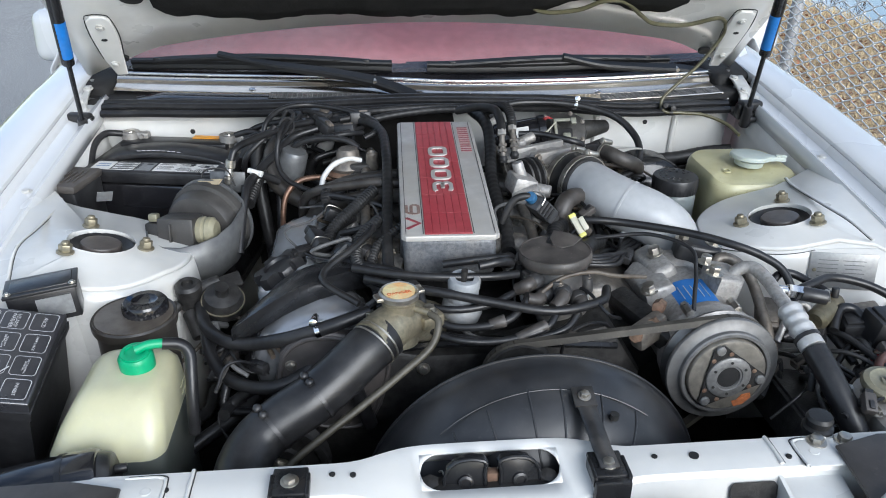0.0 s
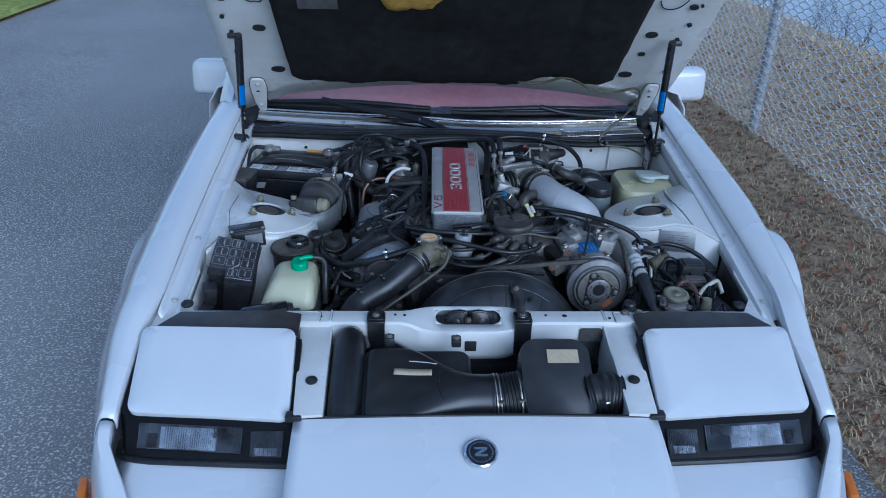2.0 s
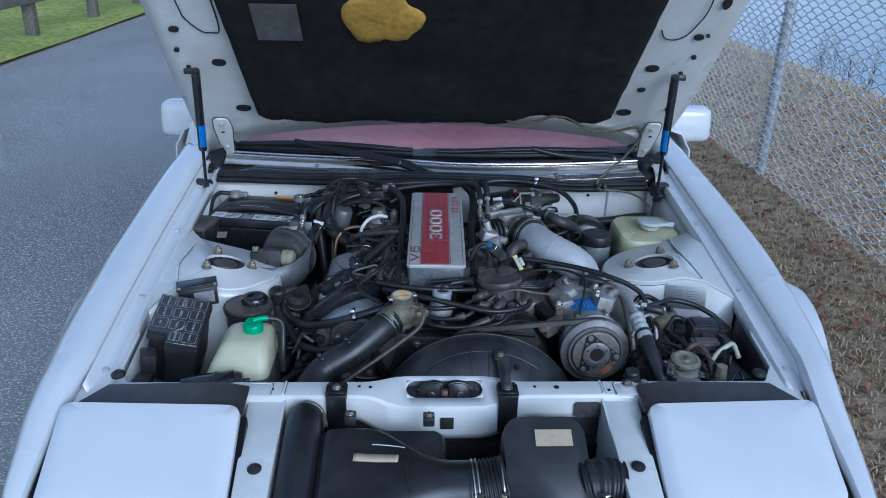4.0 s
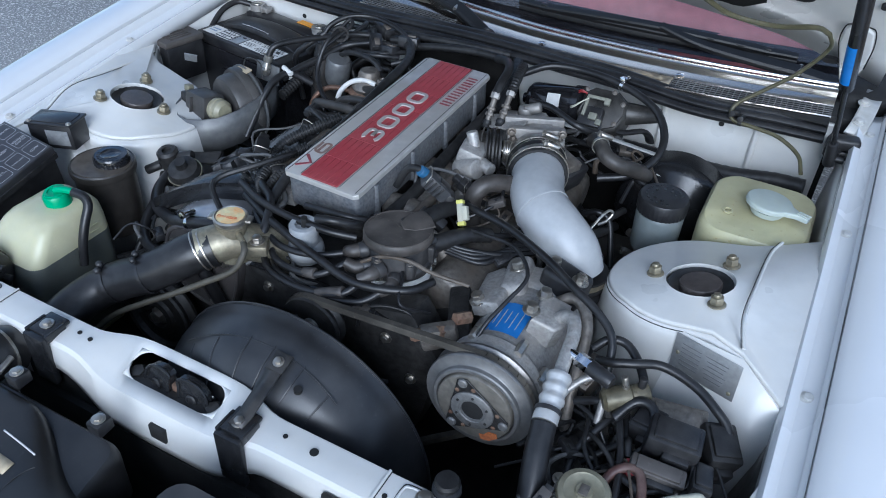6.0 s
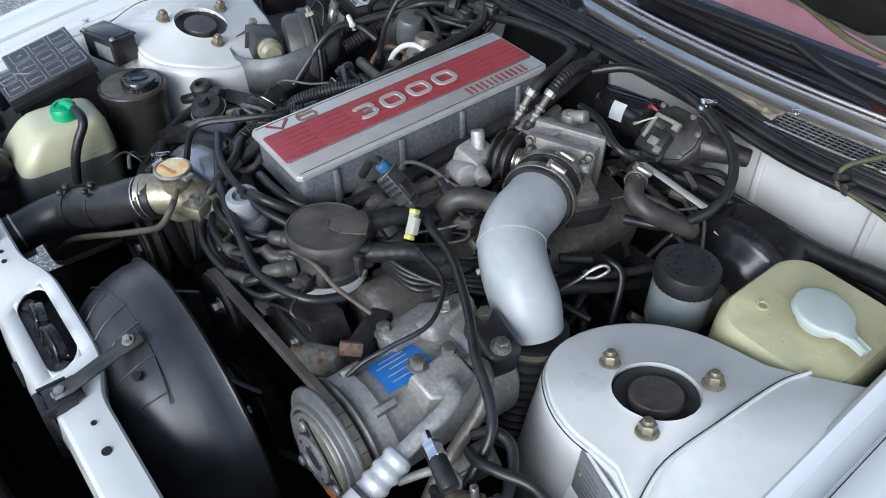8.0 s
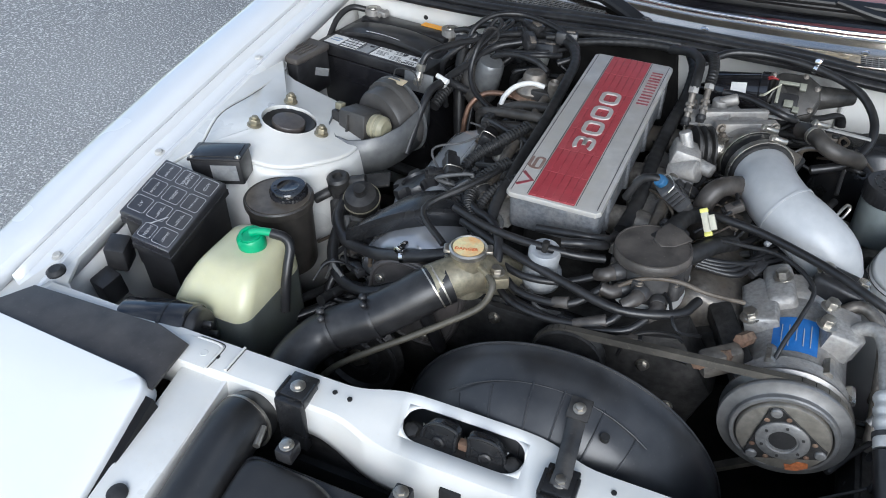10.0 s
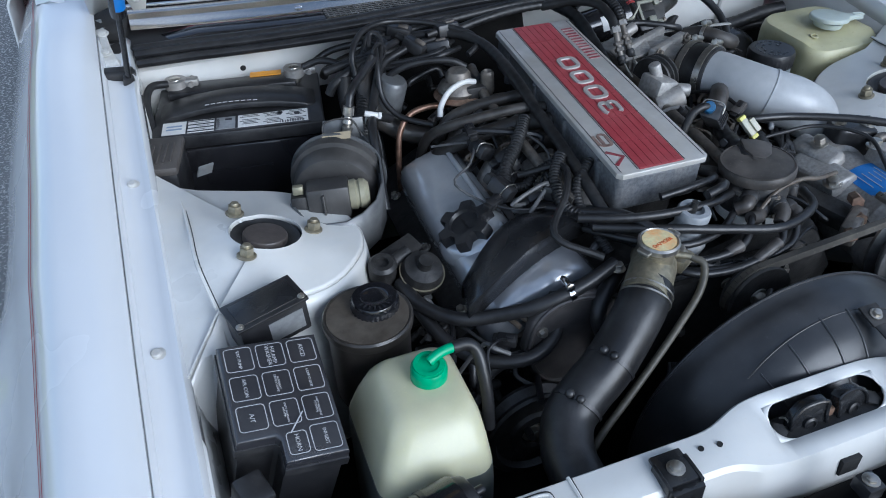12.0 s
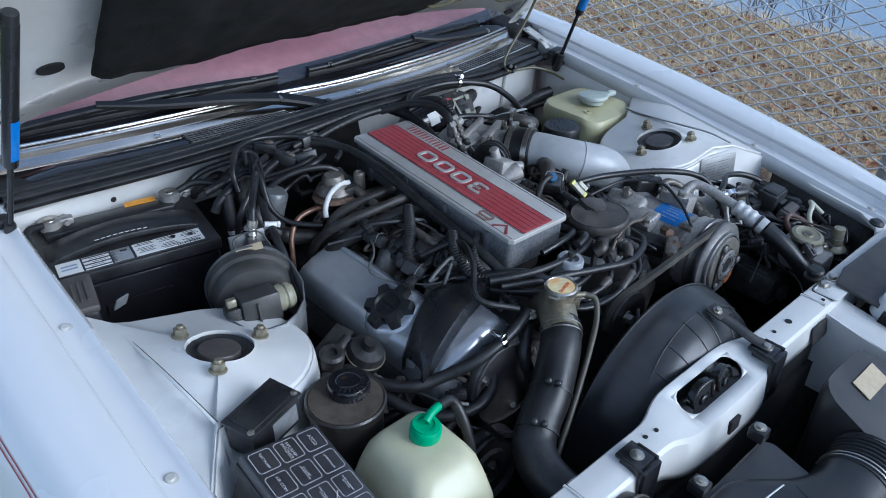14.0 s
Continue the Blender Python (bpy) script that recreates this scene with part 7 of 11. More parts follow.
for p, w, r in (((0.336, 0.466, 0.763), (0.1, 0, 1), 0.0078), ((0.340, 0.503, 0.760), (0.1, 0, 1), 0.0078), ((0.330, 0.560, 0.768), (0.1, 0, 1), 0.0078), ((0.370, 0.549, 0.764), (0.2, 0, 1), 0.0078), ((0.285, 0.545, 0.755), (-0.35, 0, 0.9), 0.008), ((0.258, 0.481, 0.733), (-0.3, -0.1, 0.9), 0.0085)):
    part("bolt", G().bolt(p, w, r, 0.010), STEEL, comp)
for x, y, z in ((0.250, 0.425, 0.722), (0.262, 0.447, 0.732), (0.222, 0.408, 0.716)):
    part("lug_bolt", G().cyl((x, y, z), (x - 0.012, y - 0.020, z + 0.006), 0.0085, seg=6, bev=0.001), RUST, comp, "rusty bolt head")
for a in (25, 65, 120, 160):
    ca_, sa_ = math.cos(radians(a)), math.sin(radians(a))
    part("case_bolt", G().cyl((0.318 + 0.066 * ca_, 0.405, 0.683 + 0.066 * sa_), (0.318 + 0.066 * ca_, 0.43, 0.683 + 0.066 * sa_), 0.006, seg=6, bev=0.001), STEEL, comp)
rows = []
for i in range(9):
    a = radians(76 + 48 * i / 8)
    rows.append([Vector((0.319 + 0.0606 * math.cos(a), y, 0.682 + 0.0606 * math.sin(a))) for y in (0.432, 0.492)])
st = part("sticker", G().grid(rows), BLUE, comp, "faded blue sticker")
g = G()
for i in range(5):
    a = radians(84 + 7.5 * i)
    g.box((0.319 + 0.0612 * math.cos(a), 0.462 - 0.004 * (i % 2), 0.682 + 0.0612 * math.sin(a)), (0.0010, 0.038 - 0.007 * (i % 3), 0.0005), rot=(0, 90 - math.degrees(a), 0), bev=0)
part("sticker_print", g, WHITE_INK, st)
RIM = mat("worn_bright_rim", (0.17, 0.170, 0.168), 0.50, 0.5, var=0.2, dust=0.35, dustcol=(0.17, 0.15, 0.13), size=0.012, bump=0.12)
HUB = mat("grey_hub_steel", (0.21, 0.21, 0.205), 0.5, 0.45, var=0.25, dust=0.4, dustcol=(0.14, 0.12, 0.10), size=0.006, bump=0.25)
g = G().lathe([(0.055, -0.040), (0.0705, -0.038), (0.0715, -0.034), (0.066, -0.030), (0.062, -0.026), (0.066, -0.022), (0.0715, -0.018), (0.0718, -0.0155)], PC, PW, 56)
pul = part("pulley", g, PULLEY, comp, "worn steel clutch pulley")
part("rim", G().lathe([(0.0718, -0.0155), (0.0718, -0.0135), (0.0708, -0.012), (0.0590, -0.0095), (0.0580, -0.0085), (0.0575, -0.0035), (0.0560, -0.002), (0.0525, -0.002), (0.0515, -0.004), (0.0510, -0.012)], PC, PW, 64), RIM, pul, "bright worn rim")
cl = part("clutch_plate", G().lathe([(0.0495, -0.010), (0.0498, -0.001), (0.0485, 0.001), (0.045, 0.0018), (0.030, 0.0012), (0.0, 0.0012)], PC, PW, 56), CLUTCH, comp, "dusty tan clutch plate")
px = Vector((1, 0.02, 0)).normalized()
pz = PW.cross(px).normalized()
if pz.z < 0:
    pz = -pz
poly = []
for k in range(3):
    for da, r in ((-16, 0.040), (-9, 0.0465), (0, 0.0475), (9, 0.0465), (16, 0.040), (38, 0.031), (60, 0.0295), (82, 0.031)):
        a = radians(112 + 120 * k + da)
        poly.append((r * math.cos(a), r * math.sin(a)))
part("spring_plate", G().prism(poly, 0.0016, frame_of(PC + PW * 0.0028, px, pz), bev=0.0004, seg=1), GRIME, cl, "dark three-armed spring plate")
for k in range(3):
    a = radians(112 + 120 * k)
    d = px * math.cos(a) + pz * math.sin(a)
    part("rivet", G().lathe([(0.0062, 0.0), (0.0062, 0.003), (0.005, 0.0045), (0.0, 0.005)], PC + d * 0.0415 + PW * 0.003, PW, 18), HUB, cl)
    for q in (20, 100):
        b = a + radians(q)
        part("rivet", G().lathe([(0.0030, 0.0), (0.0030, 0.002), (0.0, 0.003)], PC + (px * math.cos(b) + pz * math.sin(b)) * 0.033 + PW * 0.003, PW, 12), RUST, cl)
hub = part("hub", G().lathe([(0.0285, 0.003), (0.0282, 0.006), (0.0265, 0.0072), (0.0175, 0.0074), (0.0165, 0.0060), (0.0148, 0.0060), (0.0140, 0.0035)], PC, PW, 48), HUB, cl, "grey hub ring")
part("hub_bore", G().lathe([(0.0140, 0.0045), (0.0135, 0.002), (0.0060, 0.0018), (0.0, 0.0018)], PC, PW, 28), DARK, hub)
part("hub_nut", G().cyl(PC + PW * 0.001, PC + PW * 0.004, 0.0055, seg=6, bev=0.0006), RUST, hub)
for k in range(6):
    a = radians(30 + 60 * k)
    part("hub_rivet", G().cyl(PC + (px * math.cos(a) + pz * math.sin(a)) * 0.0222 + PW * 0.006, PC + (px * math.cos(a) + pz * math.sin(a)) * 0.0222 + PW * 0.0082, 0.0018, seg=10), GRIME, hub)
g = G().prism([(-0.013, -0.004), (-0.002, -0.007), (0.011, -0.004), (0.013, 0.003), (0.003, 0.007), (-0.006, 0.003), (-0.012, 0.005)], 0.0006, frame_of(PC + px * 0.024 - pz * 0.036 + PW * 0.0018, px * 0.85 + pz * 0.5, pz), bev=0)
part("paint_mark", g, mat("orange_rust", (0.42, 0.13, 0.04), 0.8, var=0.35, dust=0.4, dustcol=(0.20, 0.09, 0.05), size=0.004, bump=0.4), cl, "orange rust mark")
idl = thing("idler_pulley", (0.064, 0.372, 0.685), "dark idler pulley beside the fan shroud", "pulley")
part("wheel", G().lathe([(0.010, -0.014), (0.044, -0.014), (0.045, -0.010), (0.040, -0.004), (0.045, 0.004), (0.044, 0.008), (0.030, 0.006), (0.012, 0.002)], (0.064, 0.375, 0.683), (0.02, -1, 0.03), 36), GRIME, idl)
part("bolt", G().bolt((0.064, 0.372, 0.683), (0, -1, 0), 0.008, 0.010), STEEL, idl)
for cx, cy, cz, r in ((-0.236, 0.372, 0.562, 0.064), (0.06, 0.385, 0.46, 0.075)):
    pp = thing("belt_pulley", (cx, cy, cz), "dark ribbed belt pulley low in the bay", "pulley", "belt pulleys")
    part("wheel", G().lathe([(0.012, -0.018), (r, -0.018), (r + 0.002, -0.012), (r - 0.006, -0.004), (r + 0.002, 0.006), (r, 0.010), (r * 0.86, 0.010), (r * 0.80, 0.002), (r * 0.55, 0.003), (r * 0.50, 0.008), (r * 0.32, 0.008), (r * 0.28, 0.0)], (cx, cy, cz), (0, -1, 0.05), 40), GRIME, pp)
    part("nut", G().bolt((cx, cy, cz), (0, -1, 0.05), 0.011, 0.010), STEEL, pp)
belt = thing("drive_belt", (0.2, 0.37, 0.70), "worn black V-belt running to the compressor", "belt")


def belt_run(pairs):
    g = G()
    for a, b in pairs:
        a, b = Vector(a), Vector(b)
        d = (b - a).normalized()
        up = Vector((0, 1, 0)).cross(d).normalized()
        rows = [[p + Vector((0, w, 0)) + up * h for w, h in ((-0.006, 0.004), (0.006, 0.004), (0.004, -0.004), (-0.004, -0.004), (-0.006, 0.004))] for p in (a, a.lerp(b, 0.5), b)]
        g.grid(rows)
    return g


tops = [(0.064 + 0.043 * math.sin(radians(a)), 0.378, 0.683 + 0.043 * math.cos(radians(a))) for a in range(-100, 1, 10)]
ends = [(0.318 + 0.067 * math.sin(radians(a)), 0.376, 0.684 + 0.067 * math.cos(radians(a))) for a in range(0, 181, 12)]
line = [*tops, *ends, (0.13, 0.38, 0.44)]
part("belt_loop", belt_run(list(zip(line, line[1:]))), mat("worn_belt", (0.03, 0.027, 0.022), 0.6, var=0.3, dust=0.7, dustcol=(0.16, 0.13, 0.08), size=0.02, bump=0.2), belt)

# refrigerant line from the compressor
ac = thing("refrigerant_line", (0.40, 0.40, 0.72), "aluminium refrigerant pipe crimped to a black rubber hose", "pipe")
part("pipe", G().tube([(0.366, 0.480, 0.748), (0.376, 0.478, 0.762), (0.390, 0.470, 0.768), (0.398, 0.450, 0.764), (0.401, 0.420, 0.757), (0.404, 0.392, 0.750)], 0.0086, seg=16), PALE_CAST, ac, "dull aluminium pipe")
ca, cb = Vector((0.404, 0.396, 0.751)), Vector((0.411, 0.335, 0.728))
lumps = [(0.0090, 0.0)] + [(0.0152 if i % 4 in (1, 2) else 0.0134, 0.002 + 0.0035 * i) for i in range(13)] + [(0.0148, 0.049), (0.0150, 0.060), (0.0148, 0.064)]
g = G().lathe(lumps, ca, cb - ca, 26)
part("crimp", g, mat("crimped_alloy", (0.58, 0.58, 0.57), 0.45, 0.45, var=0.15, dust=0.4, dustcol=(0.3, 0.28, 0.25), size=0.01, bump=0.1), ac, "bright crimped sleeve")
part("band", G().cyl(ca.lerp(cb, 0.72), ca.lerp(cb, 0.80), 0.0162, seg=22), BLACK, ac)
part("hose", G().tube([cb, (0.418, 0.30, 0.708), (0.430, 0.26, 0.672), (0.445, 0.225, 0.62), (0.45, 0.20, 0.55)], 0.0150, seg=18), HOSE, ac, "black rubber hose")
part("valve_stem", G().cyl((0.402, 0.425, 0.760), (0.418, 0.420, 0.760), 0.006, seg=12), CHROME, ac)
part("valve_nut", G().cyl((0.414, 0.421, 0.760), (0.432, 0.416, 0.758), 0.0095, seg=6, bev=0.001), CHROME, ac)
g = G().cyl((0.430, 0.4165, 0.758), (0.462, 0.408, 0.754), 0.0095, seg=18, bev=0.002)
part("valve_cap", g, BLACK, ac, "black ribbed valve cap")
ac2 = solo("refrigerant_tube", G().tube([(0.352, 0.515, 0.745), (0.372, 0.522, 0.757), (0.392, 0.512, 0.752), (0.405, 0.49, 0.735), (0.41, 0.45, 0.70), (0.415, 0.42, 0.66), (0.42, 0.40, 0.58)], 0.0075, seg=14), DIRTY_ALLOY, (0.36, 0.52, 0.6), "second dull aluminium refrigerant tube", "pipe")

# throttle body, coupler and intake pipe
thr = thing("throttle_housing", (0.195, 0.81, 0.74), "cast alloy throttle housing beside the plenum", "throttle")
ta, tb = Vector((0.172, 0.852, 0.768)), Vector((0.214, 0.768, 0.780))
tw = (tb - ta).normalized()
g = G().cyl(ta, tb, 0.040, seg=32, bev=0.003)
g.box((0, 0, 0), (0.098, 0.098, 0.012), bev=0.003, m=frame_of(ta + tw * 0.012, (0.9, 0.42, 0), (0, 0, 1)))
g.box((0, 0, 0), (0.092, 0.092, 0.014), bev=0.003, m=frame_of(ta + tw * 0.052, (0.9, 0.42, 0), (0, 0, 1)))
g.box((0.150, 0.872, 0.766), (0.085, 0.060, 0.062), rot=(0, 0, 25), bev=0.012, seg=3)
part("casting", g, CASTING, thr)
for dx, dz in ((-0.040, 0.040), (0.040, 0.040), (0.040, -0.040), (-0.040, -0.040)):
    ex = Vector((0.9, 0.42, 0)).normalized()
    q = ta + tw * 0.060 + ex * dx + Vector((0, 0, dz))
    part("bolt", G().bolt(q, tw, 0.0048, 0.006), DIRTY_ALLOY, thr)
TM = pose(0.188, 0.820, 0.7975, 0, -3, 25)
part("top_cover", G().prism(rrect(-0.043, 0.043, -0.036, 0.036, 0.012), 0.016, TM @ Matrix.Translation((0, 0, -0.008)), bev=0.005, seg=3), PALE_CAST, thr, "smooth pale cover plate")
part("cover_pad", G().prism(rrect(-0.030, 0.030, -0.024, 0.024, 0.014), 0.005, TM @ Matrix.Translation((0, 0.002, 0.007)), bev=0.003, seg=3), PALE_CAST, thr)
for dx, dy in ((-0.036, -0.030), (0.036, -0.030), (0.036, 0.030), (-0.036, 0.030)):
    part("cover_boss", G().cyl(TM @ Vector((dx, dy, -0.012)), TM @ Vector((dx, dy, 0.009)), 0.0105, 0.0095, seg=18, bev=0.002), PALE_CAST, thr)
    part("cover_bolt", G().bolt(TM @ Vector((dx, dy, 0.0085)), (0, 0, 1), 0.0048, 0.005), DIRTY_ALLOY, thr)
c, cd = Vector((0.146, 0.756, 0.790)), Vector((0.92, 0.38, 0)).normalized()
part("cable_wheel", G().lathe([(0.006, -0.014), (0.033, -0.014), (0.034, -0.011), (0.026, -0.008), (0.026, -0.006), (0.034, -0.003), (0.034, 0.0), (0.026, 0.003), (0.026, 0.005), (0.033, 0.008), (0.033, 0.011), (0.006, 0.012)], c, cd, 34), GRIME, thr, "throttle cable wheels")
part("shaft", G().cyl(c - cd * 0.03, c + cd * 0.05, 0.006, seg=14), STEEL, thr)
part("spring", G().tube([c + cd * (0.014 + 0.024 * i / 60) + Vector((-0.38, 0.92, 0)) * (0.016 * math.cos(i * 0.9)) + Vector((0, 0, 0.016 * math.sin(i * 0.9))) for i in range(61)], 0.0015, seg=5, res=2), STEEL, thr)
part("sensor", G().box((0.262, 0.790, 0.762), (0.030, 0.055, 0.045), rot=(0, 20, -20), bev=0.006), BLACK, thr, "black throttle sensor")
part("sensor_top", G().box((0.254, 0.784, 0.788), (0.045, 0.035, 0.018), rot=(0, 10, -25), bev=0.004), DIRTY_ALLOY, thr)
g = G().cyl((0.150, 0.868, 0.79), (0.150, 0.868, 0.818), 0.012, seg=16, bev=0.003)
g.cyl((0.150, 0.868, 0.812), (0.175, 0.872, 0.822), 0.009, seg=14, bev=0.003)
part("air_fitting", g, CASTING, thr)
part("cable_bracket", G().prism([(-0.030, -0.016), (0.026, -0.020), (0.034, 0.008), (0.010, 0.026), (-0.030, 0.018)], 0.004, frame_of((0.138, 0.818, 0.806), (0.95, 0.1, 0.12), (0, 1, 0.15)), bev=0.001), PALE_CAST, thr, "stamped cable bracket")

P0, P1 = Vector((0.211, 0.776, 0.781)), Vector((0.234, 0.726, 0.785))
cw = (P1 - P0).normalized()
coup = thing("intake_coupler", P0, "black rubber coupler with two steel hose clamps", "coupler")
part("sleeve", G().lathe([(0.044, 0.0), (0.046, 0.004), (0.045, 0.015), (0.0465, 0.026), (0.045, 0.037), (0.046, 0.048), (0.044, 0.052)], P0, cw, 36), RUBBER, coup)
part("clamp", G().clamp(P0 + cw * 0.010, cw, 0.0462, 0.010), STEEL, coup, "steel worm clamp")
part("clamp", G().clamp(P0 + cw * 0.043, cw, 0.0462, 0.010), STEEL, coup, "steel worm clamp")
pipe = thing("intake_pipe", (0.30, 0.64, 0.72), "silver painted intake elbow pipe", "intake pipe")
IP = [P1 - cw * 0.006, P1 + cw * 0.010, (0.250, 0.684, 0.786), (0.272, 0.652, 0.782), (0.304, 0.631, 0.772), (0.332, 0.622, 0.752), (0.344, 0.619, 0.724)]
part("elbow", G().tube(IP, 0.0398, seg=36, res=6), PIPE_SILVER, pipe)
part("weld_seam", G().ring((0.272, 0.652, 0.782), Vector((0.74, -0.62, -0.26)), 0.0392, 0.0018, 48), PIPE_SILVER, pipe)
part("stud", G().cyl((0.264, 0.621, 0.752), (0.258, 0.613, 0.749), 0.004, seg=10, bev=0.001), PIPE_SILVER, pipe)
bel = thing("intake_bellows", (0.342, 0.614, 0.55), "black rubber bellows below the silver pipe", "bellows")
part("bellows", G().tube([(0.346, 0.619, 0.728), (0.347, 0.616, 0.695), (0.348, 0.613, 0.64), (0.349, 0.61, 0.55)], 0.040, seg=32, ribs=0.0055, pitch=0.014), RUBBER, bel)
part("clamp", G().clamp((0.346, 0.619, 0.719), (0.05, -0.08, -1), 0.0435), GOLD_STEEL, bel, "band clamp")

# air filter box ahead of the radiator
def slanted_box(x0, x1, front, rear, low, bev=0.014):
    """A moulded box whose top falls towards the nose: front and rear are (y, z)."""
    n = 6
    rings = []
    cx, cy = (x0 + x1) / 2, (front[0] + rear[0]) / 2
    base = [(x0, front[0]), (x1, front[0]), (x1, rear[0]), (x0, rear[0])]
    pts = []
    for i, (x, y) in enumerate(base):
        sx, sy = (1 if x < cx else -1), (1 if y < cy else -1)
        for k in range(n):
            a = radians(180 + 90 * i + 90 * k / (n - 1))
            pts.append((x + sx * bev + bev * math.cos(a), y + sy * bev + bev * math.sin(a)))
    ztop = lambda y: front[1] + (rear[1] - front[1]) * (y - front[0]) / (rear[0] - front[0])
    for k, drop in ((1.0, None), (1.0, bev), (0.985, bev * 0.4), (0.94, 0.0)):
        rings.append([Vector((cx + (x - cx) * k, cy + (y - cy) * k, low if drop is None else ztop(cy + (y - cy) * k) - drop)) for x, y in pts])
    return G().loft(rings)


box = thing("air_filter_box", (-0.10, 0.0, 0.50), "black plastic air filter box with a tan label", "air filter box")
def lid_section(x, k):
    """A slice of the lid: a slanting rounded box that turns into a round neck."""
    t = ease((x + 0.135) / 0.145)
    cy, cz, hy, hz, e, lean = 0.006 - 0.013 * t, 0.637 + 0.003 * t, 0.087 - 0.038 * t, 0.0445 + 0.0045 * t, 0.26 + 0.74 * t, 0.23 * (1 - t)
    ring = []
    for i in range(48):
        c, d = math.cos(2 * math.pi * i / 48), math.sin(2 * math.pi * i / 48)
        y = hy * k * math.copysign(abs(c) ** e, c)
        ring.append(Vector((x, cy + y, cz + hz * k * math.copysign(abs(d) ** e, d) + lean * y)))
    return ring


part("lid", G().loft([lid_section(x, k) for x, k in [(-0.208, 0.86), (-0.2065, 0.92), (-0.202, 0.968), (-0.194, 0.993), (-0.184, 1.0)] + [(-0.172 + 0.0115 * i, 1.0) for i in range(20)]]), AIRBOX, box, "satin black moulded lid with a round neck", 60)
pts = [Vector((-0.052 - 0.016 * math.sin(a), -0.010 + 0.047 * math.cos(a), 0.0)) for a in (radians(25 + 13 * i) for i in range(11))]
part("neck_crease", G().tube([Vector((q.x, q.y, max(v.z for v in lid_section(q.x, 1.0) if abs(v.y - q.y) < 0.012) - 0.0002)) for q in pts], 0.0010, seg=6, res=3), BLACK, box, "moulded crease round the neck")
part("lid_flange", slanted_box(-0.224, 0.0, (-0.092, 0.634), (0.104, 0.683), 0.60, 0.018), AIRBOX, box, "", 50)
part("body", slanted_box(-0.202, 0.0, (-0.080, 0.600), (0.092, 0.604), 0.47), BLACK, box)


def lid_top(x, y):
    """The lid's height over a point of the plan."""
    upper = sorted((v for v in lid_section(x, 1.0)[:25]), key=lambda v: v.y)
    for a, b in zip(upper, upper[1:]):
        if a.y <= y <= b.y:
            return a.z + (b.z - a.z) * (y - a.y) / max(1e-6, b.y - a.y)
    return upper[0].z


def on_lid(x, y, w, h, turn, lift):
    c, d = math.cos(radians(turn)), math.sin(radians(turn))
    rows = []
    for i in range(13):
        a = w * (i / 12 - 0.5)
        rows.append([Vector((x + a * c - b * d, y + a * d + b * c, lid_top(x + a * c - b * d, y + a * d + b * c) + lift)) for b in (-h / 2, 0, h / 2)])
    return G().grid(rows)


solid(part("label", on_lid(-0.118, 0.020, 0.074, 0.0155, -4, 0.0012), TAN_LABEL, box, "faded tan label"), 0.0008)
solid(part("scratch", on_lid(-0.098, 0.046, 0.055, 0.0020, -5, 0.0009), PAPER, box, "pale scuff mark"), 0.0006)
for x, y, z in ((-0.165, 0.104, 0.705), (-0.03, 0.102, 0.703)):
    b = part("mount_tab", G().box((x, y, z), (0.020, 0.022, 0.018), bev=0.003), BLACK, box)
    part("bolt", G().bolt((x, y, z + 0.009), r=0.0055, h=0.003), STEEL, b)
part("front_lip", G().box((-0.03, -0.086, 0.650), (0.06, 0.014, 0.012), bev=0.004), BLACK, box)
neck = thing("air_duct_bellows", (0.07, 0.0, 0.64), "short ribbed rubber duct between the air boxes", "air duct")
part("bellows", G().tube([(0.034, -0.008, 0.640), (0.05, -0.008, 0.641), (0.075, -0.006, 0.644), (0.098, -0.004, 0.648)], 0.047, seg=32, ribs=0.0030, pitch=0.0075), RUBBER, neck)
for x in (0.042, 0.049, 0.088):
    part("clamp", G().ring((x, -0.007, 0.640 + 0.10 * max(0, x - 0.05)), (1, 0.04, 0.08), 0.0505, 0.0011, 40), STEEL, neck, "thin wire clamp")
for x, y in ((0.048, -0.060), (0.088, -0.054)):
    part("clip", G().box((x, y, 0.674), (0.008, 0.036, 0.004), rot=(-25, 0, -18), bev=0.001), GOLD_STEEL, neck, "brass-coloured spring clip")
res = thing("air_resonator", (0.17, 0.0, 0.50), "black plastic airflow box with a tan sticker", "airflow box")
part("body", slanted_box(0.090, 0.236, (-0.078, 0.640), (0.090, 0.722), 0.47, 0.034), AIRBOX, res, "", 50)
part("label", G().box((0.178, 0.048, 0.7035), (0.062, 0.030, 0.0012), rot=(26, 0, 0), bev=0), TAN_LABEL, res, "yellowed sticker")
part("outlet", G().tube([(0.225, 0.0, 0.640), (0.250, 0.0, 0.645), (0.285, 0.0, 0.64)], 0.042, seg=24, ribs=0.003, pitch=0.012), RUBBER, res, "ribbed outlet")
part("clip", G().box((0.245, -0.048, 0.665), (0.010, 0.030, 0.004), rot=(-30, 0, 15), bev=0.001), STEEL, res)
dct = thing("intake_duct", (-0.246, 0.02, 0.55), "black intake duct beside the air filter box", "duct")
part("duct", G().tube([(-0.246, 0.150, 0.672), (-0.246, 0.120, 0.684), (-0.246, 0.06, 0.672), (-0.247, -0.02, 0.648), (-0.247, -0.09, 0.62), (-0.247, -0.12, 0.58)], 0.0325, seg=28), AIRBOX, dct)
part("clamp", G().ring((-0.246, 0.134, 0.679), (0, -1, 0.2), 0.034, 0.0016, 32), STEEL, dct)
part("clamp_screw", G().cyl((-0.214, 0.128, 0.692), (-0.208, 0.104, 0.690), 0.0042, seg=12), STEEL, dct)
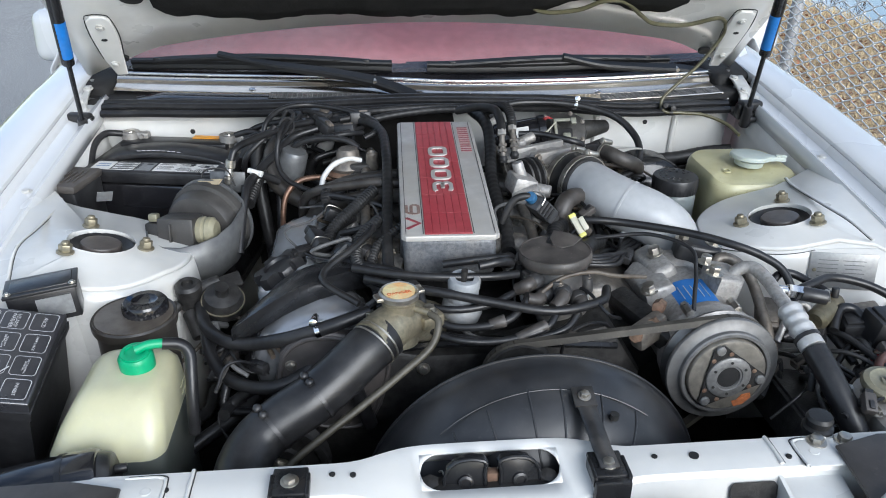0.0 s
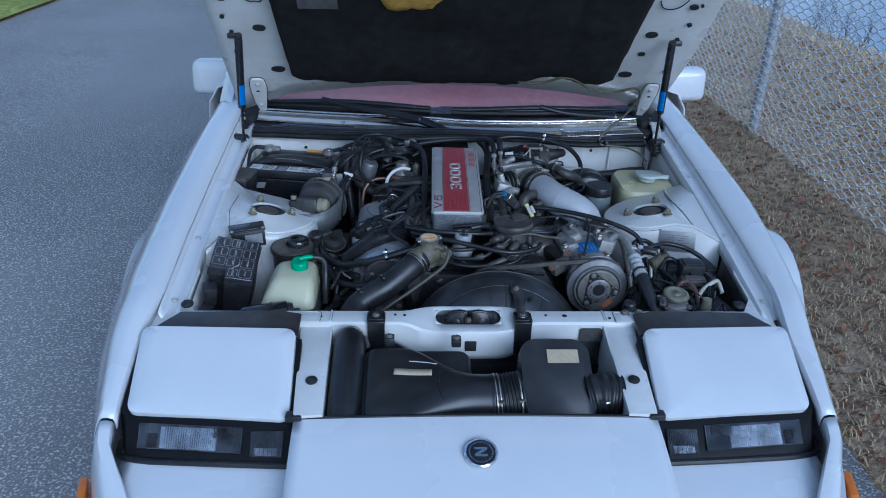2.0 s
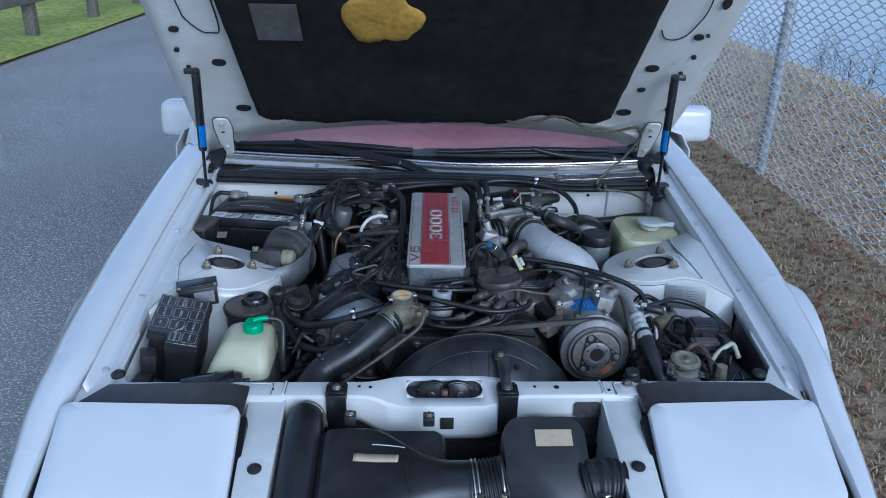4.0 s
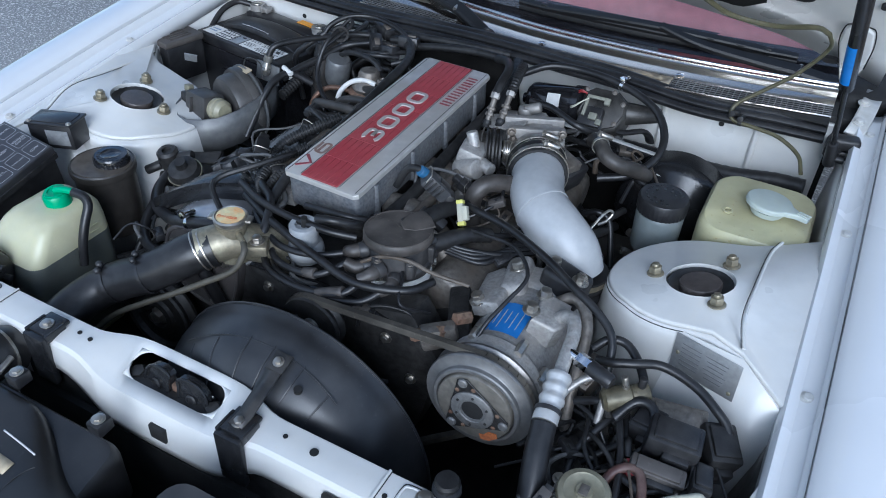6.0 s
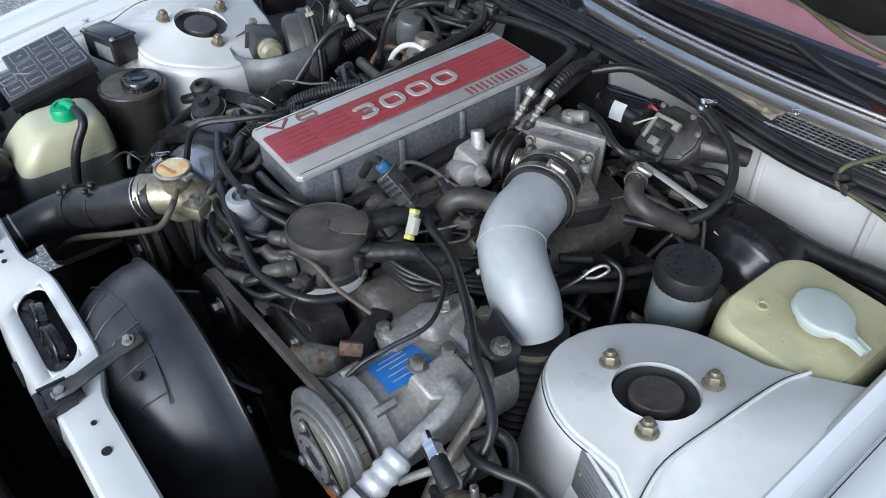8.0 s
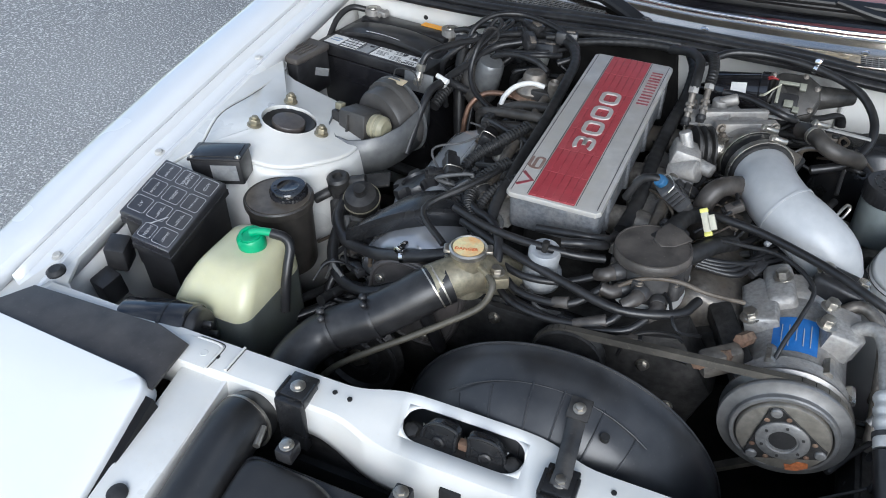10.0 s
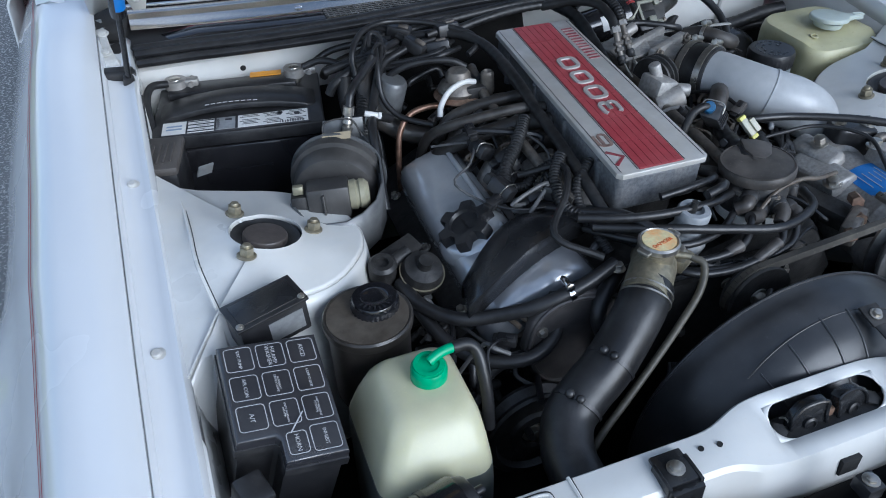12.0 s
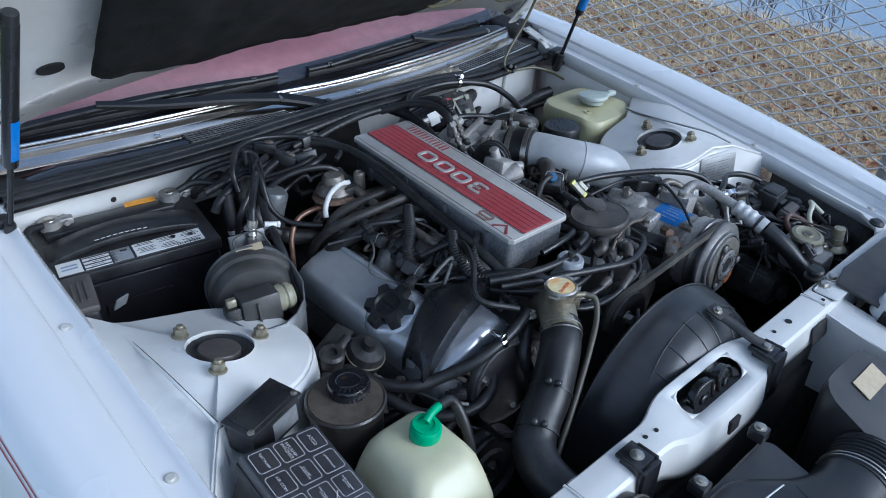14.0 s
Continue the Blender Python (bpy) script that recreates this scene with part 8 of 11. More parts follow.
for x in (-0.335, 0.335):
    b = solo("nose_bracket", G().box((x, -0.082, 0.660), (0.030, 0.020, 0.014), bev=0.003), BLACK, (x, -0.082, 0.65), "small black bracket behind the nose panel", "bracket", "nose brackets")


# ---- battery corner ----
BM = frame_of((-0.475, 0.970, -0.006), (0.975, -0.165, 0), (0.165, 0.975, 0))
# the battery's own axes: x along its front, y to the rear
bat = thing("battery", BM @ Vector((0, 0, 0.565)), "black car battery with a white label strip", "battery")
part("case", G().box((0.009, 0, 0.655), (0.250, 0.168, 0.19), bev=0.006, m=BM), GLOSS, bat, "black battery case")
part("lid", G().box((0.009, 0, 0.763), (0.254, 0.172, 0.022), bev=0.004, m=BM), BLACK, bat)
g = G()
rows = []
for i in range(13):
    x = -0.108 + 0.234 * i / 12
    z = 0.775 + 0.018 * math.sin(math.pi * i / 12) ** 0.7
    rows.append([BM @ Vector((x, y, z + d)) for y, d in ((-0.034, -0.010), (-0.031, -0.003), (-0.022, 0.0), (0.016, 0.001), (0.024, -0.003))])
solid(part("handle", G().grid(rows), BLACK, bat, "black carrying strap"), 0.003)
part("vent_cover", G().box((0.0, 0.052, 0.779), (0.20, 0.040, 0.014), bev=0.004, m=BM), BLACK, bat)
part("label", G().box((0.006, -0.062, 0.7746), (0.218, 0.040, 0.0012), bev=0, m=BM), INK, bat, "label with dark print")
PALE_BLUE = mat("faded_blue_print", (0.20, 0.26, 0.36), 0.5, var=0.15, bump=0)
for x, w, kind in ((-0.085, 0.034, "lines"), (-0.046, 0.038, "bars"), (-0.010, 0.028, "grey"), (0.060, 0.104, "print")):
    lb = part("label_field", G().box((x, -0.062, 0.7758), (w, 0.036, 0.0008), bev=0, m=BM), PLATE if kind == "grey" else PAPER, bat, "grey label field" if kind == "grey" else "white label field")
    g = G()
    if kind == "lines":
        for k in range(2):
            g.box((x, -0.066 + 0.009 * k, 0.7763), (w * 0.66, 0.0038, 0.0004), bev=0, m=BM)
    elif kind == "bars":
        for k in range(4):
            g.box((x, -0.077 + 0.010 * k, 0.7763), (w, 0.0030, 0.0004), bev=0, m=BM)
            g.box((x + 0.003 * (k % 2), -0.072 + 0.010 * min(k, 2), 0.7763), (w * 0.5, 0.0009, 0.0004), bev=0, m=BM)
    elif kind == "grey":
        for k in range(9):
            g.box((x - w * 0.42, -0.076 + 0.0034 * k, 0.7763), (0.004 + 0.002 * (k % 2), 0.0014, 0.0004), bev=0, m=BM)
        g.box((x + 0.004, -0.052, 0.7763), (0.010, 0.005, 0.0004), bev=0, m=BM)
    else:
        for k in range(8):
            for j in range(3):
                if (k + j) % 5:
                    g.box((x + w * (-0.33 + 0.33 * j), -0.0765 + 0.0042 * k, 0.7763), (w * (0.28 - 0.05 * ((k + 2 * j) % 3)), 0.0013, 0.0004), bev=0, m=BM)
        for j in range(10):
            g.box((x + w * (0.10 + 0.036 * j), -0.0775, 0.7765), (0.0012 + 0.0008 * (j % 2), 0.006, 0.0004), bev=0, m=BM)
        for dx, dy in ((0.010, 0.012), (0.036, 0.006)):
            g.lathe([(0.0046, 0), (0.0046, 0.0003), (0.0032, 0.0003), (0.0032, 0)], BM @ Vector((x + dx, -0.062 + dy, 0.7764)), seg=18)
    part("print", g, PALE_BLUE if kind == "lines" else INK, lb)
for k in range(9):
    part("strap_mark", G().box((-0.036 + 0.009 * k, -0.0265, 0.7922 - 0.00010 * (k - 4) ** 2), (0.006, 0.0026, 0.0010), rot=(-25, 0, 0), bev=0, m=BM), WHITE_INK, bat)
part("warning_tag", G().box((0.052, 0.070, 0.7868), (0.050, 0.016, 0.0010), bev=0, m=BM), ORANGE, bat, "orange warning tag")
for x, nm in ((-0.088, "left"), (0.098, "right")):
    g = G().cyl(BM @ Vector((x, 0.058, 0.77)), BM @ Vector((x, 0.058, 0.800)), 0.009, seg=16, bev=0.002)
    tm = part("terminal", g, STEEL, bat, "grey lead terminal")
    g = G().lathe([(0.010, 0), (0.0165, 0), (0.0165, 0.014), (0.010, 0.014)], BM @ Vector((x, 0.058, 0.784)), seg=20)
    g.box((x + 0.022, 0.060, 0.791), (0.026, 0.016, 0.012), bev=0.003, m=BM)
    g.cyl(BM @ Vector((x + 0.024, 0.046, 0.791)), BM @ Vector((x + 0.024, 0.074, 0.791)), 0.0045, seg=6)
    part("cable_clamp", g, CASTING, tm)
part("side_text", G().box((0.0, -0.0865, 0.70), (0.10, 0.001, 0.02), bev=0, m=BM), GLOSS, bat)
solo("battery_tray", G().box((-0.475, 0.965, 0.548), (0.27, 0.20, 0.012), rot=(0, 0, -9.6), bev=0.004), GRIME, (-0.475, 0.965, 0.55), "dark steel tray under the battery", "tray")
fl = thing("fuse_link_box", (-0.585, 0.835, 0.70), "small dusty black fusible link box by the battery", "fuse box")
part("box", G().box((-0.592, 0.838, 0.733), (0.050, 0.085, 0.075), rot=(0, 0, -12), bev=0.006), BLACK, fl)
part("lid", G().box((-0.592, 0.838, 0.776), (0.054, 0.090, 0.014), rot=(0, 0, -12), bev=0.005), GREY_PANEL, fl, "dusty lid")
for k in range(4):
    part("lid_rib", G().box((-0.604 + 0.009 * k, 0.832, 0.7840), (0.003, 0.05, 0.003), rot=(0, 0, -12), bev=0.001), GREY_PANEL, fl)
part("tag", G().box((-0.540, 0.815, 0.755), (0.024, 0.002, 0.018), rot=(20, 10, 30), bev=0), PLATE, fl, "loose grey-white tag")

# cruise actuator on its bent bracket
cru = thing("vacuum_actuator", (-0.38, 0.74, 0.66), "dusty round vacuum actuator on a curved bracket", "actuator")
cc, cwv = Vector((-0.374, 0.738, 0.728)), Vector((-0.36, -0.93, -0.04)).normalized()
ACT = mat("dusty_black_drum", (0.040, 0.038, 0.036), 0.45, var=0.2, dust=0.5, dustcol=(0.12, 0.105, 0.09), size=0.02, bump=0.08)
part("drum", G().lathe([(0.0, 0.014), (0.046, 0.013), (0.055, 0.010), (0.0590, 0.003), (0.0600, -0.014), (0.0660, -0.016), (0.0675, -0.022), (0.0665, -0.030), (0.0610, -0.033), (0.0590, -0.044), (0.050, -0.050), (0.0, -0.052)], cc, cwv, 52), ACT, cru, "dusty black drum with a stepped rim")
part("back_plate", G().lathe([(0.0600, -0.032), (0.0690, -0.033), (0.0690, -0.036), (0.050, -0.040)], cc, cwv, 52), BRACKET, cru, "pale rear plate")
part("drum_label", G().box((-0.360, 0.764, 0.7955), (0.040, 0.013, 0.0014), rot=(16, -6, -20), bev=0), TAN_LABEL, cru, "faded tan label")
part("bail", G().tube([(-0.376, 0.778, 0.785), (-0.370, 0.786, 0.806), (-0.335, 0.780, 0.808), (-0.322, 0.768, 0.785)], 0.0014, seg=6), GRIME, cru, "bent wire bail")
bm_ = frame_of((-0.394, 0.690, 0.748), (0.97, -0.20, 0.03), (0, 0.2, 1))
part("valve_block", G().box((0, 0, 0), (0.056, 0.044, 0.044), bev=0.004, m=bm_), ACT, cru)
part("block_slot", G().box((0.012, -0.0225, 0.0), (0.014, 0.001, 0.003), bev=0, m=bm_), INK, cru)
part("valve_rib", G().box((-0.006, 0.0, 0.024), (0.003, 0.030, 0.008), bev=0.001, m=bm_), ACT, cru)
part("solenoid_foot", G().box((-0.038, -0.006, 0.004), (0.022, 0.038, 0.026), bev=0.003, m=bm_), GRIME, cru)
part("brass_terminal", G().box((-0.038, 0.020, 0.006), (0.014, 0.012, 0.012), bev=0.002, m=bm_), BRASS, cru, "brass terminal")
part("knob", G().lathe([(0.0, 0.0), (0.020, 0.0), (0.021, 0.008), (0.0185, 0.010), (0.0185, 0.012), (0.0205, 0.014), (0.020, 0.020), (0.014, 0.026), (0.0, 0.027)], bm_ @ Vector((0.028, 0, -0.003)), bm_.to_3x3() @ Vector((1, 0, 0)), 28), mat("aged_cream_plastic", (0.27, 0.255, 0.175), 0.42, var=0.15, dust=0.4, dustcol=(0.22, 0.19, 0.13), size=0.01, bump=0.08), cru, "cream plastic knob")
rows = []
for x, y, top, low in ((-0.430, 0.720, 0.755, 0.715), (-0.446, 0.690, 0.752, 0.70), (-0.436, 0.656, 0.748, 0.690), (-0.412, 0.637, 0.745, 0.686), (-0.385, 0.632, 0.745, 0.684), (-0.360, 0.640, 0.747, 0.684), (-0.336, 0.658, 0.750, 0.686), (-0.317, 0.690, 0.756, 0.692), (-0.307, 0.735, 0.764, 0.700), (-0.310, 0.785, 0.772, 0.712), (-0.318, 0.805, 0.775, 0.72)):
    rows.append([Vector((x, y, low)), Vector((x, y, (low + top) / 2)), Vector((x, y, top))])
solid(part("bracket", G().grid(rows), BRACKET, cru, "bent grey steel bracket", 60), 0.003)
part("bracket_lug", G().box((-0.340, 0.806, 0.778), (0.058, 0.004, 0.034), rot=(-12, 0, -8), bev=0.0015), BRACKET, cru)
part("barb", G().lathe([(0.004, 0.0), (0.007, 0.002), (0.0075, 0.010), (0.005, 0.012), (0.0075, 0.016), (0.005, 0.026), (0.008, 0.028), (0.008, 0.040)], (-0.338, 0.795, 0.778), (0.2, 0.15, 0.95), 18), STEEL, cru, "metal hose barb")

# steering fluid reservoir
ps = thing("steering_fluid_reservoir", (-0.407, 0.464, 0.61), "dusty black steering fluid reservoir with a ribbed cap", "reservoir")
part("can", G().lathe([(0.0, 0.0), (0.044, 0.0), (0.046, 0.006), (0.047, 0.106), (0.0505, 0.108), (0.0515, 0.112), (0.0515, 0.119), (0.0495, 0.1215), (0.0465, 0.1195), (0.0, 0.1195)], (-0.407, 0.464, 0.618), seg=44), mat("oily_brown_black_plastic", (0.032, 0.028, 0.024), 0.36, var=0.3, dust=0.55, dustcol=(0.095, 0.08, 0.062), size=0.02, bump=0.08), ps, "brownish black dusty can")
part("top_disc", G().lathe([(0.0468, -0.001), (0.0468, 0.0012), (0.0, 0.0016)], (-0.407, 0.464, 0.7378), seg=44), mat("tan_dusty_steel", (0.095, 0.078, 0.060), 0.30, 0.2, var=0.25, dust=0.6, dustcol=(0.17, 0.14, 0.10), size=0.012, bump=0.1), ps, "tan dusty top disc")
g = G()
n = 60
capring = lambda r, amp, h: [Vector((-0.395 + (r + amp * (i % 2)) * math.cos(2 * math.pi * i / n), 0.474 + (r + amp * (i % 2)) * math.sin(2 * math.pi * i / n), h)) for i in range(n)]
g.loft([capring(0.0265, 0.0016, 0.736), capring(0.0265, 0.0016, 0.749), capring(0.0250, 0, 0.753), capring(0.016, 0, 0.7535), capring(0.014, 0, 0.752), capring(0.002, 0, 0.752)])
part("cap", g, GLOSS, ps, "glossy black ribbed cap")
g = G()
for k in range(9):
    a = radians(200 + 18 * k)
    g.box((-0.395 + 0.018 * math.cos(a), 0.474 + 0.020 * math.sin(a), 0.7536), (0.002, 0.005, 0.0008), rot=(0, 0, math.degrees(a) + 90), bev=0)
part("cap_print", g, SATIN, ps)

# relay cover by the tower
rl = thing("relay_box", (-0.515, 0.478, 0.73), "black relay box with a pale sticker against the strut tower", "relay box")
rm = frame_of((-0.513, 0.478, 0.757), (0.96, 0.28, 0.05), (-0.28, 0.96, 0))
part("box", G().box((0, 0, 0), (0.078, 0.044, 0.042), bev=0.003, m=rm), BLACK, rl)
part("rim", G().box((0, 0, 0.0225), (0.083, 0.048, 0.004), bev=0.001, m=rm), BLACK, rl)
part("lid", G().box((0, 0, 0.0245), (0.070, 0.036, 0.003), bev=0.001, m=rm), SATIN, rl, "glossy lid")
part("sticker", G().box((0.012, -0.0226, 0.0), (0.040, 0.0008, 0.026), bev=0, m=rm), PLATE, rl, "pale blue-grey sticker")
for dx in (-0.036, 0.036):
    part("screw", G().bolt(rm @ Vector((dx, -0.018, 0.0245)), (0, 0, 1), 0.003, 0.002), STEEL, rl)

# main relay panel with its printed lid
fb = thing("relay_fuse_box", (-0.52, 0.36, 0.62), "black relay panel box with white printed cell outlines", "fuse box")
FM = frame_of((-0.5215, 0.362, 0.7585), (0.0985, 0.004, -0.0195), (0.004, 0.130, 0.028))
# its own axes: x to the engine, y to the rear
W2, D2 = 0.0500, 0.0690
outl = [(-W2, -0.040), (-0.014, -0.040), (-0.010, -0.044), (-0.010, -D2), (W2, -D2), (W2, D2), (-W2, D2)]
part("lid", G().prism(outl, 0.016, FM @ Matrix.Translation((0, 0, -0.016)), bev=0.0035, seg=3), mat("faded_lid_plastic", (0.024, 0.024, 0.028), 0.30, var=0.2, dust=0.3, dustcol=(0.07, 0.068, 0.072), size=0.03, bump=0.05, spec=1.0), fb, "faded black lid with a stepped corner")
part("lid_skirt", G().prism([(x * 1.03, y * 1.02) for x, y in outl], 0.012, FM @ Matrix.Translation((0, 0, -0.026)), bev=0.001), BLACK, fb)
part("box", G().prism([(x * 0.95, y * 0.95) for x, y in outl], 0.11, FM @ Matrix.Translation((0, 0, -0.134)), bev=0), BLACK, fb, "black relay box body")
CELLS = [("VAC PUMP", 0, 0), ("H/LAMP\nWASHER", 1, 0), ("ASCD", 2, 0), ("AIR CON", 0, 1), ("AUXILIARY\nDRIVING LAMP", 1, 1), ("LAMP CHECK", 2, 1), ("A/T", 0, 2), ("THEFT WARNING\n(H/LAMP)", 1, 2), ("THEFT WARNING\n(STARTER)", 2, 2), ("HORN", 1, 3), ("INHIBIT", 2, 3)]


def rounded_frame(w, h, r, t, m):
    """A thin line round a cell."""
    def loop(inset):
        pts = []
        for i, (sx, sy) in enumerate(((1, 1), (-1, 1), (-1, -1), (1, -1))):
            for k in range(5):
                a = radians(90 * i + 22.5 * k)
                pts.append((sx * (w / 2 - r) + (r - inset) * math.cos(a), sy * (h / 2 - r) + (r - inset) * math.sin(a)))
        return pts
    g = G()
    o, i = loop(0), loop(t)
    g.grid([[m @ Vector((*p, 0.0005)) for p in o], [m @ Vector((*p, 0.0005)) for p in i]], wrap=True)
    return g


for text, col, row in CELLS:
    w, h = (0.0275, 0.028)
    x, y = -0.0315 + 0.0315 * col, 0.0500 - 0.0335 * row
    if text == "HORN":
        w, h, x, y = 0.020, 0.024, 0.0045, -0.0510
    if text == "INHIBIT":
        y = -0.0500
    cm = FM @ Matrix.Translation((x, y, 0))
    cell = part("cell_frame", rounded_frame(w, h, 0.004, 0.0008, cm), WHITE_INK, fb, "white cell outline")
    longest = max(len(q) for q in text.split("\n"))
    size = min(0.0062, 0.036 / longest)
    part("cell_text", lettering(text, size, cm @ pose(0, 0, 0.0004, 0, 0, -90), 0.0001), WHITE_INK, cell)
g = G().box((0.008, -0.030, 0.0008), (0.0012, 0.026, 0.0006), rot=(0, 0, -38), bev=0, m=FM)
part("scratch", g, WHITE_INK, fb, "pale scratch")
for k, (x, y, z) in enumerate(((-0.57, 0.30, 0.70), (-0.575, 0.27, 0.66))):
    solo("relay", G().box((x, y, z), (0.030, 0.034, 0.045), rot=(10, 8, 20 - 30 * k), bev=0.004), BLACK, (x, y, z), "small black relay low in the corner", "relay", "corner relays")

# coolant bottle
COOLANT = mat("coolant_level", (0.095, 0.105, 0.095), 0.36, var=0.10, dust=0.3, dustcol=(0.22, 0.23, 0.16), size=0.03, bump=0.04, sss=0.2)
bt = thing("coolant_bottle", (-0.400, 0.31, 0.50), "cream coolant overflow bottle with a green cap", "coolant bottle")
rings = []
x1, y1 = -0.335, 0.403
BOTTLE_RINGS = ((0.50, -0.446, 0.268, 0.010), (0.505, -0.454, 0.258, 0.004), (0.52, -0.457, 0.255, 0.0), (0.655, -0.457, 0.256, 0.0), (0.684, -0.455, 0.261, 0.0), (0.706, -0.445, 0.274, 0.001),
                (0.724, -0.434, 0.287, 0.003), (0.7335, -0.426, 0.296, 0.008), (0.738, -0.419, 0.305, 0.015), (0.7395, -0.406, 0.320, 0.030))
rings = [[Vector((x, y, z)) for x, y in rrect(xa, x1 - d, ya, y1 - d, 0.020 if d < 0.025 else 0.012)] for z, xa, ya, d in BOTTLE_RINGS]
btl = part("bottle", G().loft(rings), BOTTLE, bt, "cream translucent bottle", 40)
for z in (0.690, 0.700):
    part("mould_line", G().box((-0.3348, 0.372, z), (0.0014, 0.022, 0.0016), bev=0.0004), BOTTLE, btl)
rings = [[Vector((x, y, z)) for x, y in rrect(xa - d, x1 + d, ya - d, y1 + d, 0.020)] for z, xa, ya, d in ((0.519, -0.457, 0.255, -0.001), (0.521, -0.457, 0.255, 0.0004), (0.655, -0.457, 0.256, 0.0004), (0.680, -0.4553, 0.2603, 0.0004), (0.681, -0.4552, 0.2605, -0.001))]
part("coolant", G().loft(rings), COOLANT, bt, "darker liquid level")
g = G().lathe([(0.0175, 0.0), (0.0192, 0.002), (0.0192, 0.018), (0.0165, 0.022), (0.0, 0.0225)], (-0.374, 0.352, 0.735), (0.0, -0.12, 1), 30)
capg = part("cap", g, GREEN, bt, "bright green cap")
part("cap_rim", G().ring((-0.374, 0.3505, 0.7568), (0, -0.12, 1), 0.0135, 0.0022, 28), GREEN, capg)
part("cap_spout", G().tube([(-0.374, 0.351, 0.760), (-0.362, 0.355, 0.763), (-0.350, 0.358, 0.763), (-0.338, 0.360, 0.761)], 0.0055, seg=10), GREEN, capg)
part("vent_hose", G().tube([(-0.346, 0.359, 0.762), (-0.328, 0.362, 0.758), (-0.318, 0.358, 0.748), (-0.316, 0.345, 0.728), (-0.316, 0.333, 0.700), (-0.317, 0.325, 0.662)], 0.0068, seg=12), HOSE, bt, "black vent hose")

# canister by the front corner
cn = thing("vapour_canister", (-0.43, 0.235, 0.66), "glossy black canister lying behind the support", "canister")
part("drum", G().cyl((-0.480, 0.207, 0.677), (-0.384, 0.226, 0.683), 0.0385, seg=40, bev=0.004), GLOSS, cn)
part("band", G().cyl((-0.420, 0.2188, 0.6807), (-0.415, 0.2198, 0.6810), 0.0396, seg=40), SATIN, cn)
part("end_cap", G().cyl((-0.385, 0.2258, 0.683), (-0.372, 0.2285, 0.684), 0.035, 0.031, seg=40, bev=0.003), BLACK, cn)
for dy, dz in ((0.004, 0.012), (-0.012, -0.004), (0.010, -0.010)):
    part("port", G().cyl((-0.374, 0.228 + dy, 0.685 + dz), (-0.362, 0.2305 + dy, 0.685 + dz), 0.005, seg=12, bev=0.001), BLACK, cn)
part("red_dot", G().cyl((-0.3730, 0.217, 0.673), (-0.3705, 0.2175, 0.673), 0.003, seg=10), RED, cn)
solo("splash_shield", G().box((-0.53, 0.255, 0.60), (0.12, 0.10, 0.012), rot=(8, 5, 0), bev=0.004), CASTING, (-0.53, 0.255, 0.59), "pale grey splash shield low in the corner", "shield")

# vacuum valves beside the battery-side tower
vv = thing("vacuum_valve", (-0.36, 0.555, 0.69), "dusty black vacuum valve with hose barbs", "valve")
g = G().lathe([(0.016, -0.02), (0.018, 0.0), (0.018, 0.014), (0.014, 0.018), (0.008, 0.018), (0.008, 0.012), (0.0, 0.012)], (-0.362, 0.560, 0.712), (0, -0.2, 1), 24)
g.cyl((-0.362, 0.548, 0.690), (-0.345, 0.52, 0.665), 0.011, seg=14, bev=0.003)
g.cyl((-0.350, 0.565, 0.715), (-0.322, 0.575, 0.722), 0.009, seg=14, bev=0.002)
g.cyl((-0.375, 0.552, 0.70), (-0.395, 0.535, 0.690), 0.008, seg=14, bev=0.002)
part("body", g, GRIME, vv)
vv2 = thing("solenoid_valve", (-0.318, 0.555, 0.68), "round dusty solenoid valve with a metal clip", "valve")
part("body", G().lathe([(0.022, -0.022), (0.027, -0.014), (0.028, 0.0), (0.024, 0.012), (0.010, 0.016), (0.009, 0.028), (0.0, 0.028)], (-0.315, 0.545, 0.708), (0.1, -0.35, 0.9), 28), GRIME, vv2)
part("clip", G().ring((-0.315, 0.545, 0.708), (0.1, -0.35, 0.9), 0.0285, 0.0009, 28), GOLD_STEEL, vv2)
part("bracket", G().box((-0.335, 0.60, 0.70), (0.075, 0.030, 0.006), rot=(10, -8, 20), bev=0.002), GRIME, vv2)

# ---- washer corner ----
wt = thing("washer_tank", (0.555, 0.84, 0.60), "yellowed translucent washer fluid tank", "washer tank")
rings = []
tank_pts = rrect(0.468, 0.625, 0.765, 0.930, 0.038, 9)
for z, k in ((0.60, 0.90), (0.605, 0.95), (0.64, 0.98), (0.72, 1.0)):
    rings.append([Vector((0.547 + (x - 0.547) * k, 0.845 + (y - 0.845) * k, z)) for x, y in tank_pts])
for lift, k in ((-0.026, 1.0), (-0.014, 0.99), (-0.006, 0.965), (-0.001, 0.92), (0.0, 0.86), (0.001, 0.5)):
    rings.append([Vector((0.547 + (x - 0.547) * k, 0.845 + (y - 0.845) * k, 0.772 + lift - 0.30 * max(0, 0.80 - y) - 0.10 * max(0, 0.50 - x))) for x, y in tank_pts])
part("tank", G().loft(rings), TANK, wt, "yellowed stained plastic", 32)
g = G().lathe([(0.024, 0.0), (0.026, 0.010), (0.029, 0.011)], (0.556, 0.842, 0.772), (0.03, -0.05, 1), 34)
CAPM = pose(0.556, 0.842, 0.783, -3, 2, -16)
drop = [(0.0340 * math.cos(a), 0.0325 * math.sin(a)) for a in (radians(24 + 312 * i / 26) for i in range(27))] + [(0.044, -0.0065), (0.060, -0.0050), (0.060, 0.0050), (0.044, 0.0065)]
g.prism(drop, 0.0075, CAPM, bev=0.003, seg=3)
